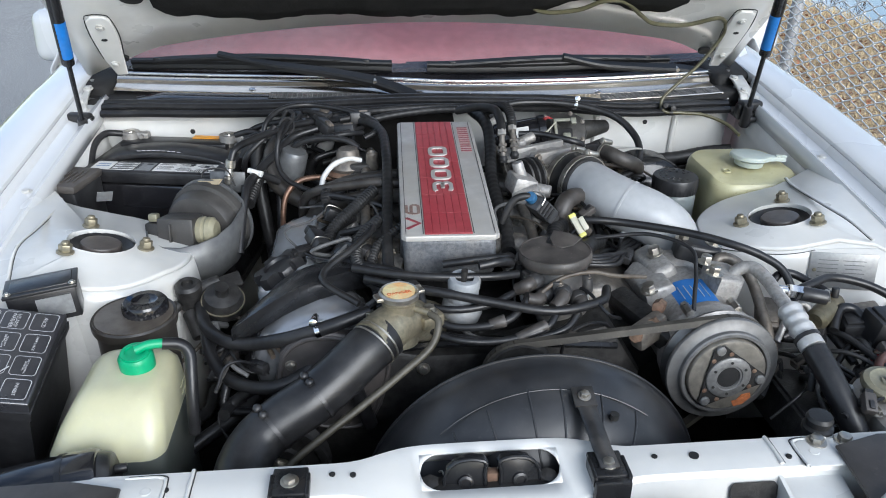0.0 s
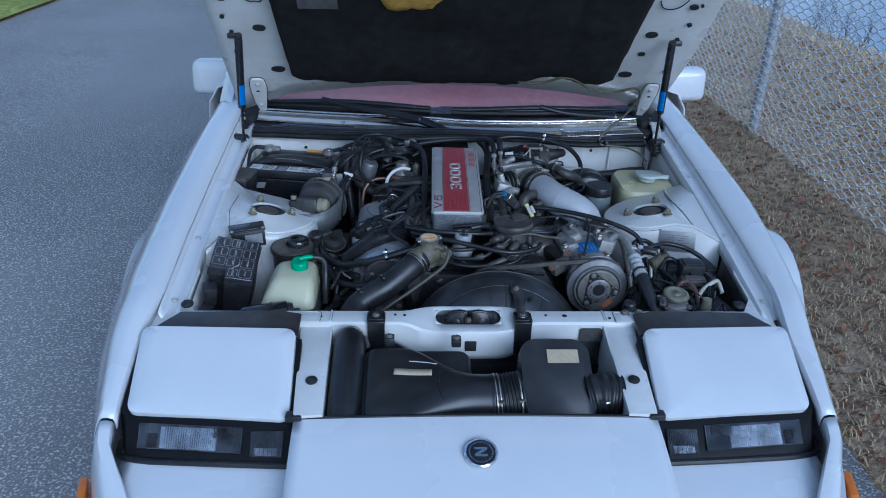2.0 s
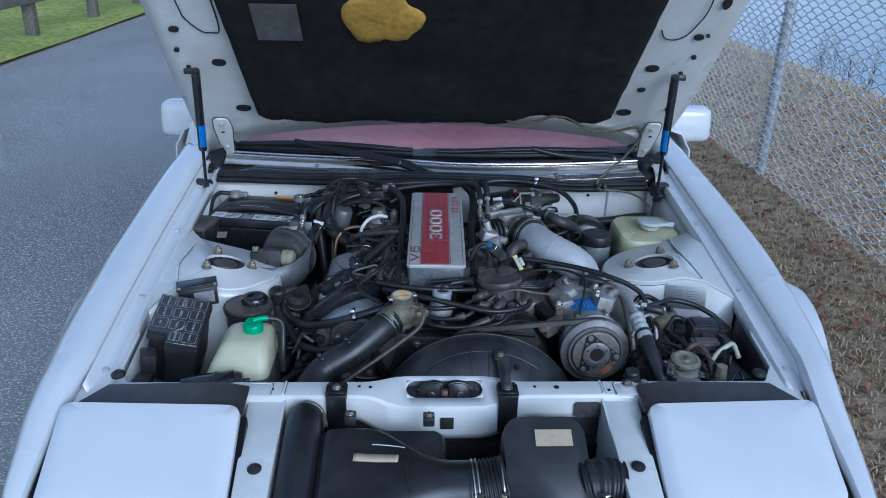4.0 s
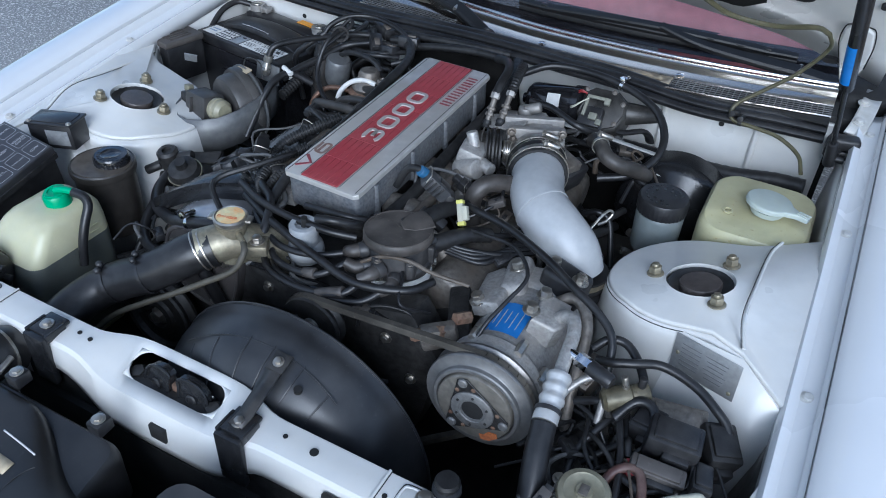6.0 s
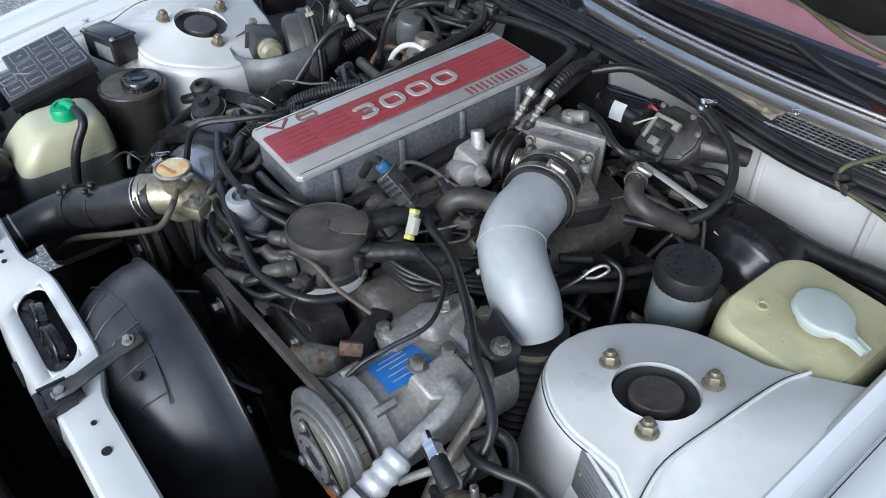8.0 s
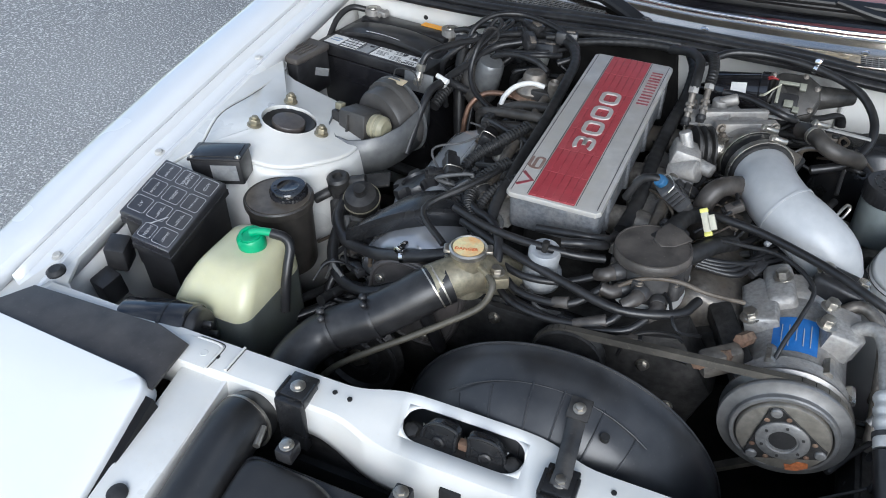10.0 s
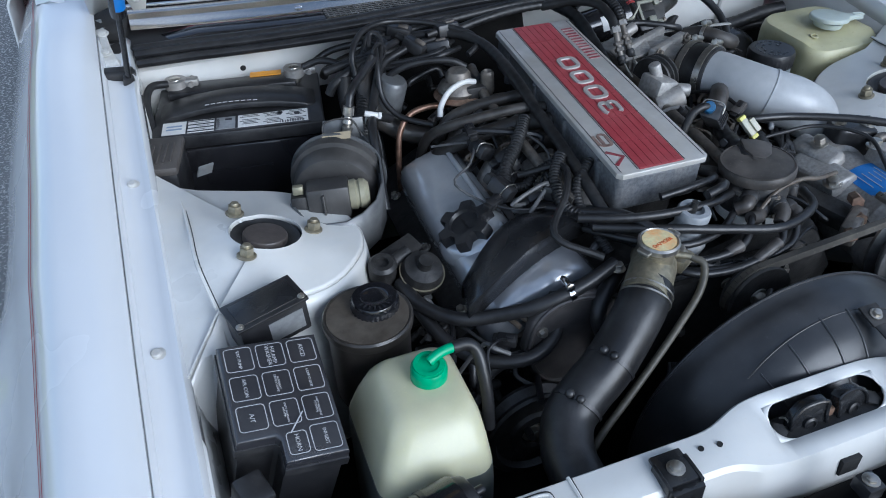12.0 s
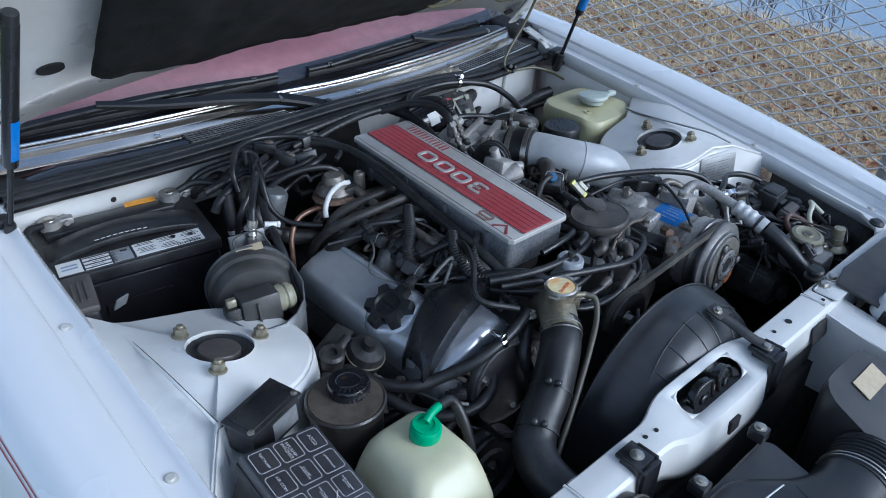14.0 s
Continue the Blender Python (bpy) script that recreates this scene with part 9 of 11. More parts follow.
for d in (-0.0035, 0.0035):
    g.box((0.052, d, 0.0085), (0.018, 0.0018, 0.0025), bev=0.0006, m=CAPM)
part("cap", g, PALE_CAP, wt, "pale teardrop flip cap with a pull tab")
part("moulded_ring", G().ring((0.505, 0.815, 0.7705), (0, -0.1, 1), 0.006, 0.0012, 18), TANK, wt)

bk = thing("brake_booster", (0.42, 1.0, 0.60), "black round brake booster with a label", "brake booster")
part("drum", G().lathe([(0.0, -0.060), (0.030, -0.058), (0.060, -0.046), (0.070, -0.040), (0.074, -0.034), (0.090, -0.028), (0.0955, -0.022), (0.0985, -0.014), (0.0985, -0.006), (0.094, -0.003), (0.092, 0.04), (0.08, 0.05)], (0.408, 0.955, 0.657), (0.0, 1, 0.10), 52), SATIN, bk)
part("label", G().box((0.398, 0.9215, 0.7385), (0.046, 0.013, 0.0015), rot=(52, 0, 0), bev=0), PAPER, bk, "small printed label")
mc = thing("brake_fluid_reservoir", (0.412, 0.806, 0.66), "milky brake fluid reservoir with a black ribbed cap", "reservoir")
part("master_cylinder", G().cyl((0.415, 0.76, 0.650), (0.418, 0.93, 0.668), 0.021, seg=24, bev=0.004), DIRTY_ALLOY, mc, "alloy master cylinder")
part("reservoir", G().lathe([(0.022, 0.0), (0.034, 0.004), (0.036, 0.012), (0.037, 0.066), (0.035, 0.072), (0.032, 0.076)], (0.412, 0.808, 0.668), seg=36), MILKY, mc, "milky plastic pot")
g = G()
n = 72
cring = lambda r, amp, h: [Vector((0.412 + (r + amp * (i % 2)) * math.cos(2 * math.pi * i / n), 0.808 + (r + amp * (i % 2)) * math.sin(2 * math.pi * i / n), h)) for i in range(n)]
g.loft([cring(0.0375, 0.001, 0.742), cring(0.038, 0.001, 0.762), cring(0.0365, 0, 0.767), cring(0.030, 0, 0.768), cring(0.004, 0, 0.767)])
part("cap", g, BLACK, mc, "black ribbed cap")
g = G()
for r0, cnt, ln in ((0.027, 16, 0.005), (0.017, 7, 0.006)):
    for k in range(cnt):
        a = 2 * math.pi * k / cnt * 0.8 + 0.4
        g.box((0.412 + r0 * math.cos(a), 0.808 + r0 * math.sin(a), 0.7682), (ln * 0.8, 0.0028, 0.0008), rot=(0, 0, math.degrees(a) + 90), bev=0)
part("cap_marks", g, SATIN, mc)
for p, q in (((0.39, 0.79, 0.655), (0.372, 0.775, 0.668)), ((0.39, 0.83, 0.66), (0.368, 0.82, 0.675))):
    part("line_fitting", G().cyl(p, q, 0.007, seg=6, bev=0.001), STEEL, mc)
dip = thing("dipstick", (0.335, 0.70, 0.70), "looped wire dipstick handle", "dipstick")
part("loop", G().tube([(0.322, 0.690, 0.722), (0.335, 0.706, 0.742), (0.342, 0.716, 0.756), (0.350, 0.728, 0.764), (0.356, 0.732, 0.758), (0.350, 0.722, 0.748), (0.341, 0.712, 0.745)], 0.0022, seg=8), STEEL, dip)
part("stem", G().tube([(0.322, 0.690, 0.722), (0.315, 0.682, 0.70), (0.31, 0.675, 0.62)], 0.0025, seg=8), STEEL, dip)

# wiper motor on the firewall
wm = thing("wiper_motor", (0.18, 1.0, 0.75), "black wiper motor bolted to the firewall", "wiper motor")
wd_ = Vector((0.150, -0.008, 0.024)).normalized()
wc0 = Vector((0.116, 0.974, 0.780))
part("motor_can", G().lathe([(0.0, -0.010), (0.009, -0.010), (0.011, 0.001), (0.024, 0.003), (0.0295, 0.009), (0.0305, 0.016), (0.0305, 0.088), (0.033, 0.090), (0.033, 0.102), (0.028, 0.104)], wc0, wd_, 40), GLOSS, wm, "black cylindrical motor")
lab_n = (Vector((0.20, -0.85, 0.45)) - wd_ * Vector((0.20, -0.85, 0.45)).dot(wd_)).normalized()
lab_t = wd_.cross(lab_n)
rows = [[wc0 + wd_ * (0.046 + 0.024 * j) + (lab_n * math.cos(a) + lab_t * math.sin(a)) * 0.0312 for j in range(2)] for a in (-0.42 + 0.84 * i / 8 for i in range(9))]
part("label", G().grid(rows), PAPER, wm, "white motor label")
gc, gw = Vector((0.252, 0.972, 0.794)), Vector((0.0, -0.70, 0.71)).normalized()
GM = frame_of(gc, (1, 0, 0.03), (0, 0.71, 0.70))
GEAR_BLACK = mat("greasy_black_casting", (0.030, 0.029, 0.027), 0.40, 0.25, var=0.35, dust=0.55, dustcol=(0.12, 0.105, 0.085), size=0.012, bump=0.4)
case = [(-0.044, -0.026), (-0.020, -0.040), (0.012, -0.042), (0.034, -0.032), (0.044, -0.006), (0.040, 0.022), (0.020, 0.036), (-0.022, 0.036), (-0.044, 0.020)]
g = G().prism(case, 0.046, GM @ Matrix.Translation((0, 0, -0.034)), bev=0.009, seg=3)
g.cyl(wc0 + wd_ * 0.096, gc - Vector((0.02, 0, 0.008)), 0.030, 0.027, seg=24, bev=0.003)
part("gearbox", g, GEAR_BLACK, wm, "grimy cast gearbox")
part("gearbox_lid", G().prism([(x * 0.90, y * 0.90) for x, y in case], 0.005, GM @ Matrix.Translation((0, 0, 0.0115)), bev=0.002), GEAR_BLACK, wm, "greasy pressed steel lid")
part("output_stub", G().cyl((0.282, 0.984, 0.792), (0.345, 1.012, 0.792), 0.021, 0.012, seg=20, bev=0.003), GEAR_BLACK, wm)
part("mount_arm", G().tube([(0.262, 0.962, 0.765), (0.300, 0.962, 0.770), (0.325, 0.975, 0.774), (0.334, 0.99, 0.762), (0.338, 1.00, 0.745)], 0.009, seg=10, flat=0.5), BLACK, wm, "black steel mounting arm")
part("mount_ear", G().lathe([(0.006, -0.004), (0.014, -0.004), (0.014, 0.004), (0.006, 0.004)], (0.279, 0.982, 0.752), (0, -0.8, 0.6), 20), RUBBER, wm, "rubber grommet")
part("arm_bolt", G().bolt((0.279, 0.979, 0.754), (0, -0.8, 0.6), 0.007, 0.006), STEEL, wm)
# terminal block on the gearbox's lid
part("terminal_block", G().box((-0.010, -0.024, 0.022), (0.040, 0.036, 0.020), bev=0.004, m=GM), BLACK, wm, "black terminal block")
PALE_TERMINAL = mat("grey_green_terminal_plastic", (0.20, 0.205, 0.165), 0.45, var=0.2, dust=0.5, dustcol=(0.22, 0.20, 0.15), size=0.006, bump=0.1)
g = G().box((-0.022, -0.010, 0.034), (0.0055, 0.034, 0.005), bev=0.001, m=GM)
g.box((-0.008, 0.008, 0.034), (0.032, 0.0055, 0.005), bev=0.001, m=GM)
part("terminal_frame", g, PALE_TERMINAL, wm, "pale plastic terminal frame")
for x, y, w, h in ((0.012, 0.004, 0.010, 0.012), (-0.004, -0.026, 0.014, 0.012), (0.008, -0.034, 0.010, 0.010)):
    part("terminal", G().box((x, y, 0.0355), (w, h, 0.007), bev=0.0012, m=GM), PALE_TERMINAL, wm)
part("terminal_cup", G().lathe([(0.016, 0.0), (0.017, 0.008), (0.013, 0.012), (0.0, 0.011)], GM @ Vector((-0.004, -0.038, 0.014)), gw, 22), BLACK, wm)
RED_WIRE = mat("red_wire", (0.24, 0.018, 0.018), 0.4, bump=0)
for k in range(2):
    part("wire_red", G().tube([GM @ Vector(q) for q in ((-0.046, 0.010 - 0.004 * k, 0.012), (-0.044, 0.012 - 0.004 * k, 0.030), (-0.036, 0.014 - 0.003 * k, 0.038), (-0.026, 0.012, 0.034))], 0.0012, seg=6), RED_WIRE, wm)
    part("wire_pale", G().tube([GM @ Vector(q) for q in ((-0.048, 0.002, 0.010), (-0.050, -0.012 - 0.002 * k, 0.026), (-0.042, -0.016 - 0.002 * k, 0.036), (-0.030, -0.006, 0.038), (-0.020, 0.004, 0.036))], 0.0012, seg=6), CREAM, wm)
for x, y in ((-0.034, 0.026), (0.014, 0.030), (0.034, 0.012), (0.030, -0.024)):
    part("bolt", G().bolt(GM @ Vector((x, y, 0.016)), gw, 0.0030, 0.0025), DIRTY_ALLOY, wm)

# wipers resting on the glass
WIPER = mat("wiper_black", (0.007, 0.007, 0.0075), 0.42, var=0.2, dust=0.10, dustcol=(0.06, 0.055, 0.05), size=0.02, bump=0.05, spec=0.35)


def channel(pts, wide, high):
    """A flat pressed channel along pts, wide and high given at both ends."""
    line, g = smooth_line(pts, 6), G()
    n, rings = len(line), []
    for i, p in enumerate(line):
        t = i / (n - 1)
        d = (line[min(i + 1, n - 1)] - line[max(i - 1, 0)]).normalized()
        side = d.cross(Vector((0, -0.35, 0.94))).normalized()
        up = side.cross(d)
        w, h = wide[0] + (wide[1] - wide[0]) * t, high[0] + (high[1] - high[0]) * t
        rings.append([p + side * a * w / 2 + up * b * h / 2 for a, b in ((-1, -1), (-1, 0.4), (-0.7, 1), (0.7, 1), (1, 0.4), (1, -1))])
    return g.loft(rings)


for s, x0, x1, px in ((-1, -0.575, -0.060, -0.012), (1, 0.010, 0.520, 0.61)):
    wp = thing("wiper", (px, 1.06, 0.85), "black windshield wiper parked above the cowl", "wiper", "wipers")
    zb = lambda x: 0.878 - 0.03 * max(0, abs(x) - 0.45)
    pts = [Vector((x, 1.152 + cowl_y(x), zb(x) + 0.003)) + cowl_shift(x) * 0.6 for x in (x0 + (x1 - x0) * i / 10 for i in range(11))]
    part("rubber_edge", G().tube(pts, 0.0052, seg=8, flat=1.9), WIPER, wp)
    part("blade_rail", channel([p + Vector((0, -0.002, 0.0085)) for p in pts], (0.013, 0.013), (0.008, 0.008)), WIPER, wp)
    mid = pts[5]
    lift = (0.009, 0.012, 0.0145, 0.0165, 0.0175, 0.0165, 0.0145, 0.012, 0.009)
    part("bridge", channel([p + Vector((0, -0.003, h)) for p, h in zip(pts[1:10], lift)], (0.015, 0.015), (0.009, 0.009)), WIPER, wp, "slotted blade bridge")
    for k in (2, 3, 4, 6, 7, 8):
        part("bridge_slot", G().box(pts[k] + Vector((0, -0.0095, lift[k - 1])), (0.026, 0.0012, 0.0034), rot=(0, (k - 5) * 1.6, 0), bev=0), DARK, wp)
    for k in (1, 3, 7, 9):
        part("claw", G().box(pts[k] + Vector((0, -0.002, 0.008)), (0.014, 0.011, 0.014), bev=0.002), WIPER, wp)
    if s < 0:
        arm = [Vector((-0.012, 1.051, 0.843)), Vector((-0.050, 1.070, 0.855)), Vector((-0.095, 1.090, 0.867)), Vector((-0.180, 1.116, 0.878)), Vector((-0.300, 1.150, 0.888)), pts[3] + Vector((0.02, -0.006, 0.022))]
    else:
        arm = [Vector((0.610, 1.172, 0.846)), Vector((0.575, 1.170, 0.856)), Vector((0.530, 1.164, 0.864)), Vector((0.450, 1.152, 0.871)), Vector((0.360, 1.146, 0.880)), mid + Vector((0.02, -0.006, 0.022))]
    part("arm_head", channel(arm[:3], (0.024, 0.026), (0.012, 0.013)), WIPER, wp, "broad cast arm head")
    part("arm", channel(arm[2:], (0.026, 0.015), (0.012, 0.009)), WIPER, wp, "black wiper arm")
    part("hinge_pin", G().cyl(arm[2] + Vector((0, -0.014, 0.0)), arm[2] + Vector((0, 0.014, 0.004)), 0.004, seg=12), STEEL, wp)
    part("pivot_cap", G().lathe([(0.016, -0.02), (0.016, 0.003), (0.012, 0.008), (0.0, 0.009)], arm[0], seg=20), WIPER, wp)
    part("nut", G().bolt(arm[0] + Vector((0.0, 0, 0.007)), r=0.0065, h=0.004), GRIME, wp)

# ---- emission and relay cluster in the washer-side front corner ----
dm = thing("relief_valve", (0.479, 0.289, 0.60), "brass-topped relief valve on an alloy body", "valve")
part("top", G().lathe([(0.026, -0.006), (0.0295, -0.003), (0.030, 0.0), (0.028, 0.004), (0.022, 0.006), (0.020, 0.0045), (0.010, 0.0045), (0.009, 0.007), (0.0, 0.007)], (0.479, 0.286, 0.708), (0, -0.12, 1), 36), BRASS, dm, "round brass diaphragm cover")
part("top_slot", G().box((0.479, 0.285, 0.7155), (0.010, 0.014, 0.0016), bev=0.0004), DIRTY_ALLOY, dm)
g = G().lathe([(0.034, -0.05), (0.035, -0.018), (0.034, -0.010), (0.026, -0.006)], (0.479, 0.286, 0.702), (0, -0.12, 1), 36)
g.box((0.479, 0.258, 0.662), (0.052, 0.04, 0.045), bev=0.006)
part("body", g, CASTING, dm, "pitted alloy body")
for x, y in ((0.453, 0.262), (0.506, 0.262), (0.512, 0.30), (0.447, 0.305)):
    part("bolt", G().bolt((x, y, 0.688), r=0.0055, h=0.005), STEEL, dm)
g = G().lathe([(0.0, 0.0), (0.020, 0.0), (0.022, 0.004), (0.012, 0.012), (0.010, 0.045), (0.0, 0.047)], (0.540, 0.255, 0.67), seg=20)
gb = solo("ground_stud", g, BRASS, (0.54, 0.255, 0.67), "greenish brass stud with a washer", "stud")
part("nut", G().bolt((0.540, 0.255, 0.694), r=0.008, h=0.008), STEEL, gb)
CLUSTER = [
    ("relay", (0.545, 0.394, 0.715), (0.060, 0.038, 0.042), (8, 4, 6), BLACK, "square black relay on the apron"),
    ("relay", (0.515, 0.415, 0.700), (0.036, 0.036, 0.040), (10, -8, -12), BLACK, "black relay beside the apron"),
    ("connector", (0.540, 0.353, 0.706), (0.062, 0.022, 0.020), (15, 5, 6), GREY_PANEL, "grey multi-pin connector in the corner"),
    ("connector", (0.515, 0.350, 0.695), (0.026, 0.020, 0.018), (-10, 15, 30), RED, "small dark red wiring connector"),
    ("connector", (0.585, 0.370, 0.700), (0.024, 0.040, 0.022), (0, 10, 10), BLACK, "black connector beside the apron"),
    ("bracket", (0.500, 0.345, 0.655), (0.10, 0.05, 0.012), (15, -10, 20), GRIME, "grimy steel bracket in the corner"),
    ("relay", (0.590, 0.430, 0.690), (0.040, 0.050, 0.05), (15, 10, 30), RUBBER, "soft black rubber boot beside the apron"),
    ("bracket", (0.540, 0.44, 0.705), (0.070, 0.040, 0.008), (20, 0, 10), DIRTY_ALLOY, "dusty metal bracket behind the relay"),
    ("solenoid", (0.425, 0.470, 0.690), (0.028, 0.050, 0.028), (25, 0, -20), DIRTY_ALLOY, "dirty metal solenoid at the tower"),
    ("canister", (0.575, 0.300, 0.640), (0.070, 0.10, 0.07), (0, 0, 12), BLACK, "black plastic canister low in the corner"),
    ("bracket", (0.430, 0.360, 0.610), (0.06, 0.14, 0.05), (0, 10, 0), GRIME, "dark frame bracket below the compressor"),
]
for nm, c, size, rot, m_, lab in CLUSTER:
    t = thing(nm, c, lab, nm)
    part("body", G().box(c, size, rot=rot, bev=0.004), m_, t)
    mm = pose(*c, *rot)
    part("cap", G().box((0, 0, size[2] * 0.52), (size[0] * 0.8, size[1] * 0.75, 0.006), bev=0.002, m=mm), m_, t)
    part("plug", G().box((size[0] * 0.1, -size[1] * 0.55, -size[2] * 0.1), (size[0] * 0.5, 0.012, size[2] * 0.5), bev=0.002, m=mm), BLACK, t)
# round solenoid valve lying beside the tower
OLIVE_METAL = mat("olive_stained_metal", (0.120, 0.108, 0.070), 0.42, 0.35, var=0.3, dust=0.6, dustcol=(0.15, 0.12, 0.085), size=0.008, bump=0.2)
so = thing("solenoid", (0.480, 0.424, 0.700), "olive-brown round solenoid valve beside the tower", "solenoid")
sa, sb = Vector((0.458, 0.412, 0.720)), Vector((0.498, 0.440, 0.728))
sw_ = (sb - sa).normalized()
part("body", G().lathe([(0.0, -0.004), (0.010, -0.004), (0.0145, 0.0), (0.0145, 0.030), (0.0120, 0.032), (0.0120, 0.036)], sa, sw_, 28), OLIVE_METAL, so)
part("end_cap", G().lathe([(0.0105, 0.034), (0.0125, 0.036), (0.0125, 0.050), (0.0105, 0.053), (0.0055, 0.053), (0.0050, 0.046), (0.0, 0.046)], sa, sw_, 24), OLIVE_METAL, so, "stained end cap with a bore")
part("nipple", G().cyl(sa + sw_ * 0.024 + Vector((0, 0, 0.010)), sa + sw_ * 0.022 + Vector((-0.004, 0.002, 0.030)), 0.0042, seg=12, bev=0.0008), STEEL, so)
part("nipple", G().cyl(sa + sw_ * 0.042 + Vector((0, 0, 0.008)), sa + sw_ * 0.042 + Vector((0.0, 0.002, 0.024)), 0.0048, seg=12, bev=0.0008), RUBBER, so)
part("seat", G().box(sa + sw_ * 0.016 + Vector((0, 0, -0.018)), (0.030, 0.024, 0.020), rot=(0, 0, 35), bev=0.003), GRIME, so)
solo("rubber_stop", G().lathe([(0.016, 0.0), (0.016, 0.004), (0.012, 0.006), (0.014, 0.014), (0.012, 0.018), (0.0, 0.019)], (0.352, 0.215, 0.712), seg=24), RUBBER, (0.352, 0.215, 0.712), "round black rubber bump stop", "bump stop")
for x in (0.338, 0.368):
    solo("flange_bolt", G().bolt((x, 0.192, 0.7145), r=0.007, h=0.006), STEEL, (x, 0.192, 0.7145), "plated bolt on the support", "bolt", "support bolts")

# data plate on the tower's front
dp = thing("data_plate", (0.552, 0.505, 0.74), "grey riveted data plate on the strut tower", "data plate")
dm_ = frame_of((0.549, 0.5135, 0.7325), (0.95, -0.30, 0.05), (0.0, 0.07, 1))
part("sheet", G().box((0, 0, 0), (0.088, 0.054, 0.0015), bev=0.0004, m=dm_), PLATE, dp)
g = G()
for k in range(6):
    for c, w in ((-0.020, 0.026), (0.014, 0.030 - 0.004 * (k % 3))):
        g.box((c, 0.016 - 0.0062 * k, 0.0009), (w, 0.0011, 0.0003), bev=0, m=dm_)
part("print_lines", g, mat("faint_print", (0.16, 0.165, 0.17), 0.5, 0.3, bump=0), dp)
for x, y in ((-0.037, 0.0), (0.037, -0.018)):
    part("rivet", G().lathe([(0.0028, 0), (0.002, 0.0015), (0, 0.0018)], dm_ @ Vector((x, y, 0.0007)), dm_.to_3x3() @ Vector((0, 0, 1)), 12), BRASS, dp)

# yellow-ended inline plug and its lead
yp = thing("inline_plug", (0.176, 0.585, 0.78), "cream inline plug with yellow ends", "connector")
ya, yb = Vector((0.170, 0.590, 0.802)), Vector((0.188, 0.565, 0.772))
d = (yb - ya).normalized()
part("shell", G().box((0, 0, 0), (0.027, 0.010, 0.009), bev=0.002, m=frame_of((ya + yb) / 2, d, (1, 0, 0.2))), CREAM, yp)
part("rib", G().box((0.002, 0.008, 0.003), (0.020, 0.008, 0.009), bev=0.001, m=frame_of((ya + yb) / 2, d, (1, 0, 0.2))), CREAM, yp)
for k in (-0.0155, 0.0155):
    part("end", G().box((k, 0, 0), (0.006, 0.0105, 0.0095), bev=0.0015, m=frame_of((ya + yb) / 2, d, (1, 0, 0.2))), YELLOW, yp, "yellow end")
gp = thing("harness_plug", (0.145, 0.64, 0.78), "grey harness plug with a wire clip", "connector")
gm = frame_of((0.130, 0.592, 0.808), (0.62, 0.35, -0.70), (-0.5, 0.85, 0))
part("shell", G().box((0, 0, 0), (0.044, 0.026, 0.022), bev=0.003, m=gm), mat("dark_grey_plug", (0.040, 0.042, 0.046), 0.42, var=0.2, dust=0.4, dustcol=(0.12, 0.11, 0.10), size=0.006, bump=0.1), gp, "dark grey plastic shell")
for k in range(4):
    part("shell_rib", G().box((-0.016 + 0.0075 * k, -0.0135, 0.0), (0.0028, 0.003, 0.018), bev=0.0006, m=gm), BLACK, gp)
part("blue_tape", G().lathe([(0.0072, -0.007), (0.0084, -0.005), (0.0080, 0.005), (0.0070, 0.007)], gm @ Vector((-0.027, 0.003, 0.001)), gm.to_3x3() @ Vector((1, 0.3, 0)), 14), mat("faded_blue_tape", (0.018, 0.10, 0.22), 0.5, var=0.3, dust=0.3, dustcol=(0.08, 0.10, 0.12), size=0.005, bump=0.1), gp, "wrap of blue tape")
part("tape_lead", G().tube([gm @ Vector(q) for q in ((-0.018, 0, 0), (-0.030, 0.004, 0.001), (-0.038, 0.010, -0.006), (-0.040, 0.016, -0.020), (-0.030, 0.020, -0.050))], 0.0055, seg=10), RUBBER, gp)
part("window", G().box((0.008, 0, 0.0105), (0.018, 0.016, 0.004), bev=0.001, m=gm), BLACK, gp)
part("tail", G().box((0.027, 0, 0), (0.012, 0.020, 0.016), bev=0.003, m=gm), BLACK, gp)
part("clip", G().tube([gm @ Vector(p) for p in ((-0.020, -0.015, 0.0), (-0.022, -0.012, 0.0125), (-0.022, 0.012, 0.0125), (-0.020, 0.015, 0.0))], 0.001, seg=6), STEEL, gp)

# ---- hoses and wiring ----
def hose(name, pts, r, label, material=HOSE, cat="hose", group="", ribs=0.0, seg=10, pitch=0.006, clips=()):
    base = min(pts, key=lambda p: p[2])
    if clips:
        t = thing(name, base, label, cat, group)
        part("hose", G().tube(pts, r, seg=seg, ribs=ribs, pitch=pitch), material, t)
        line = smooth_line(pts, 6)
        for k, m_ in clips:
            i = min(len(line) - 2, int(k * (len(line) - 1)))
            part("clip", G().clamp(line[i], line[i + 1] - line[i], r + 0.0004, 0.006), m_, t, "small hose clamp")
        return t
    return solo(name, G().tube(pts, r, seg=seg, ribs=ribs, pitch=pitch), material, base, label, cat, group)


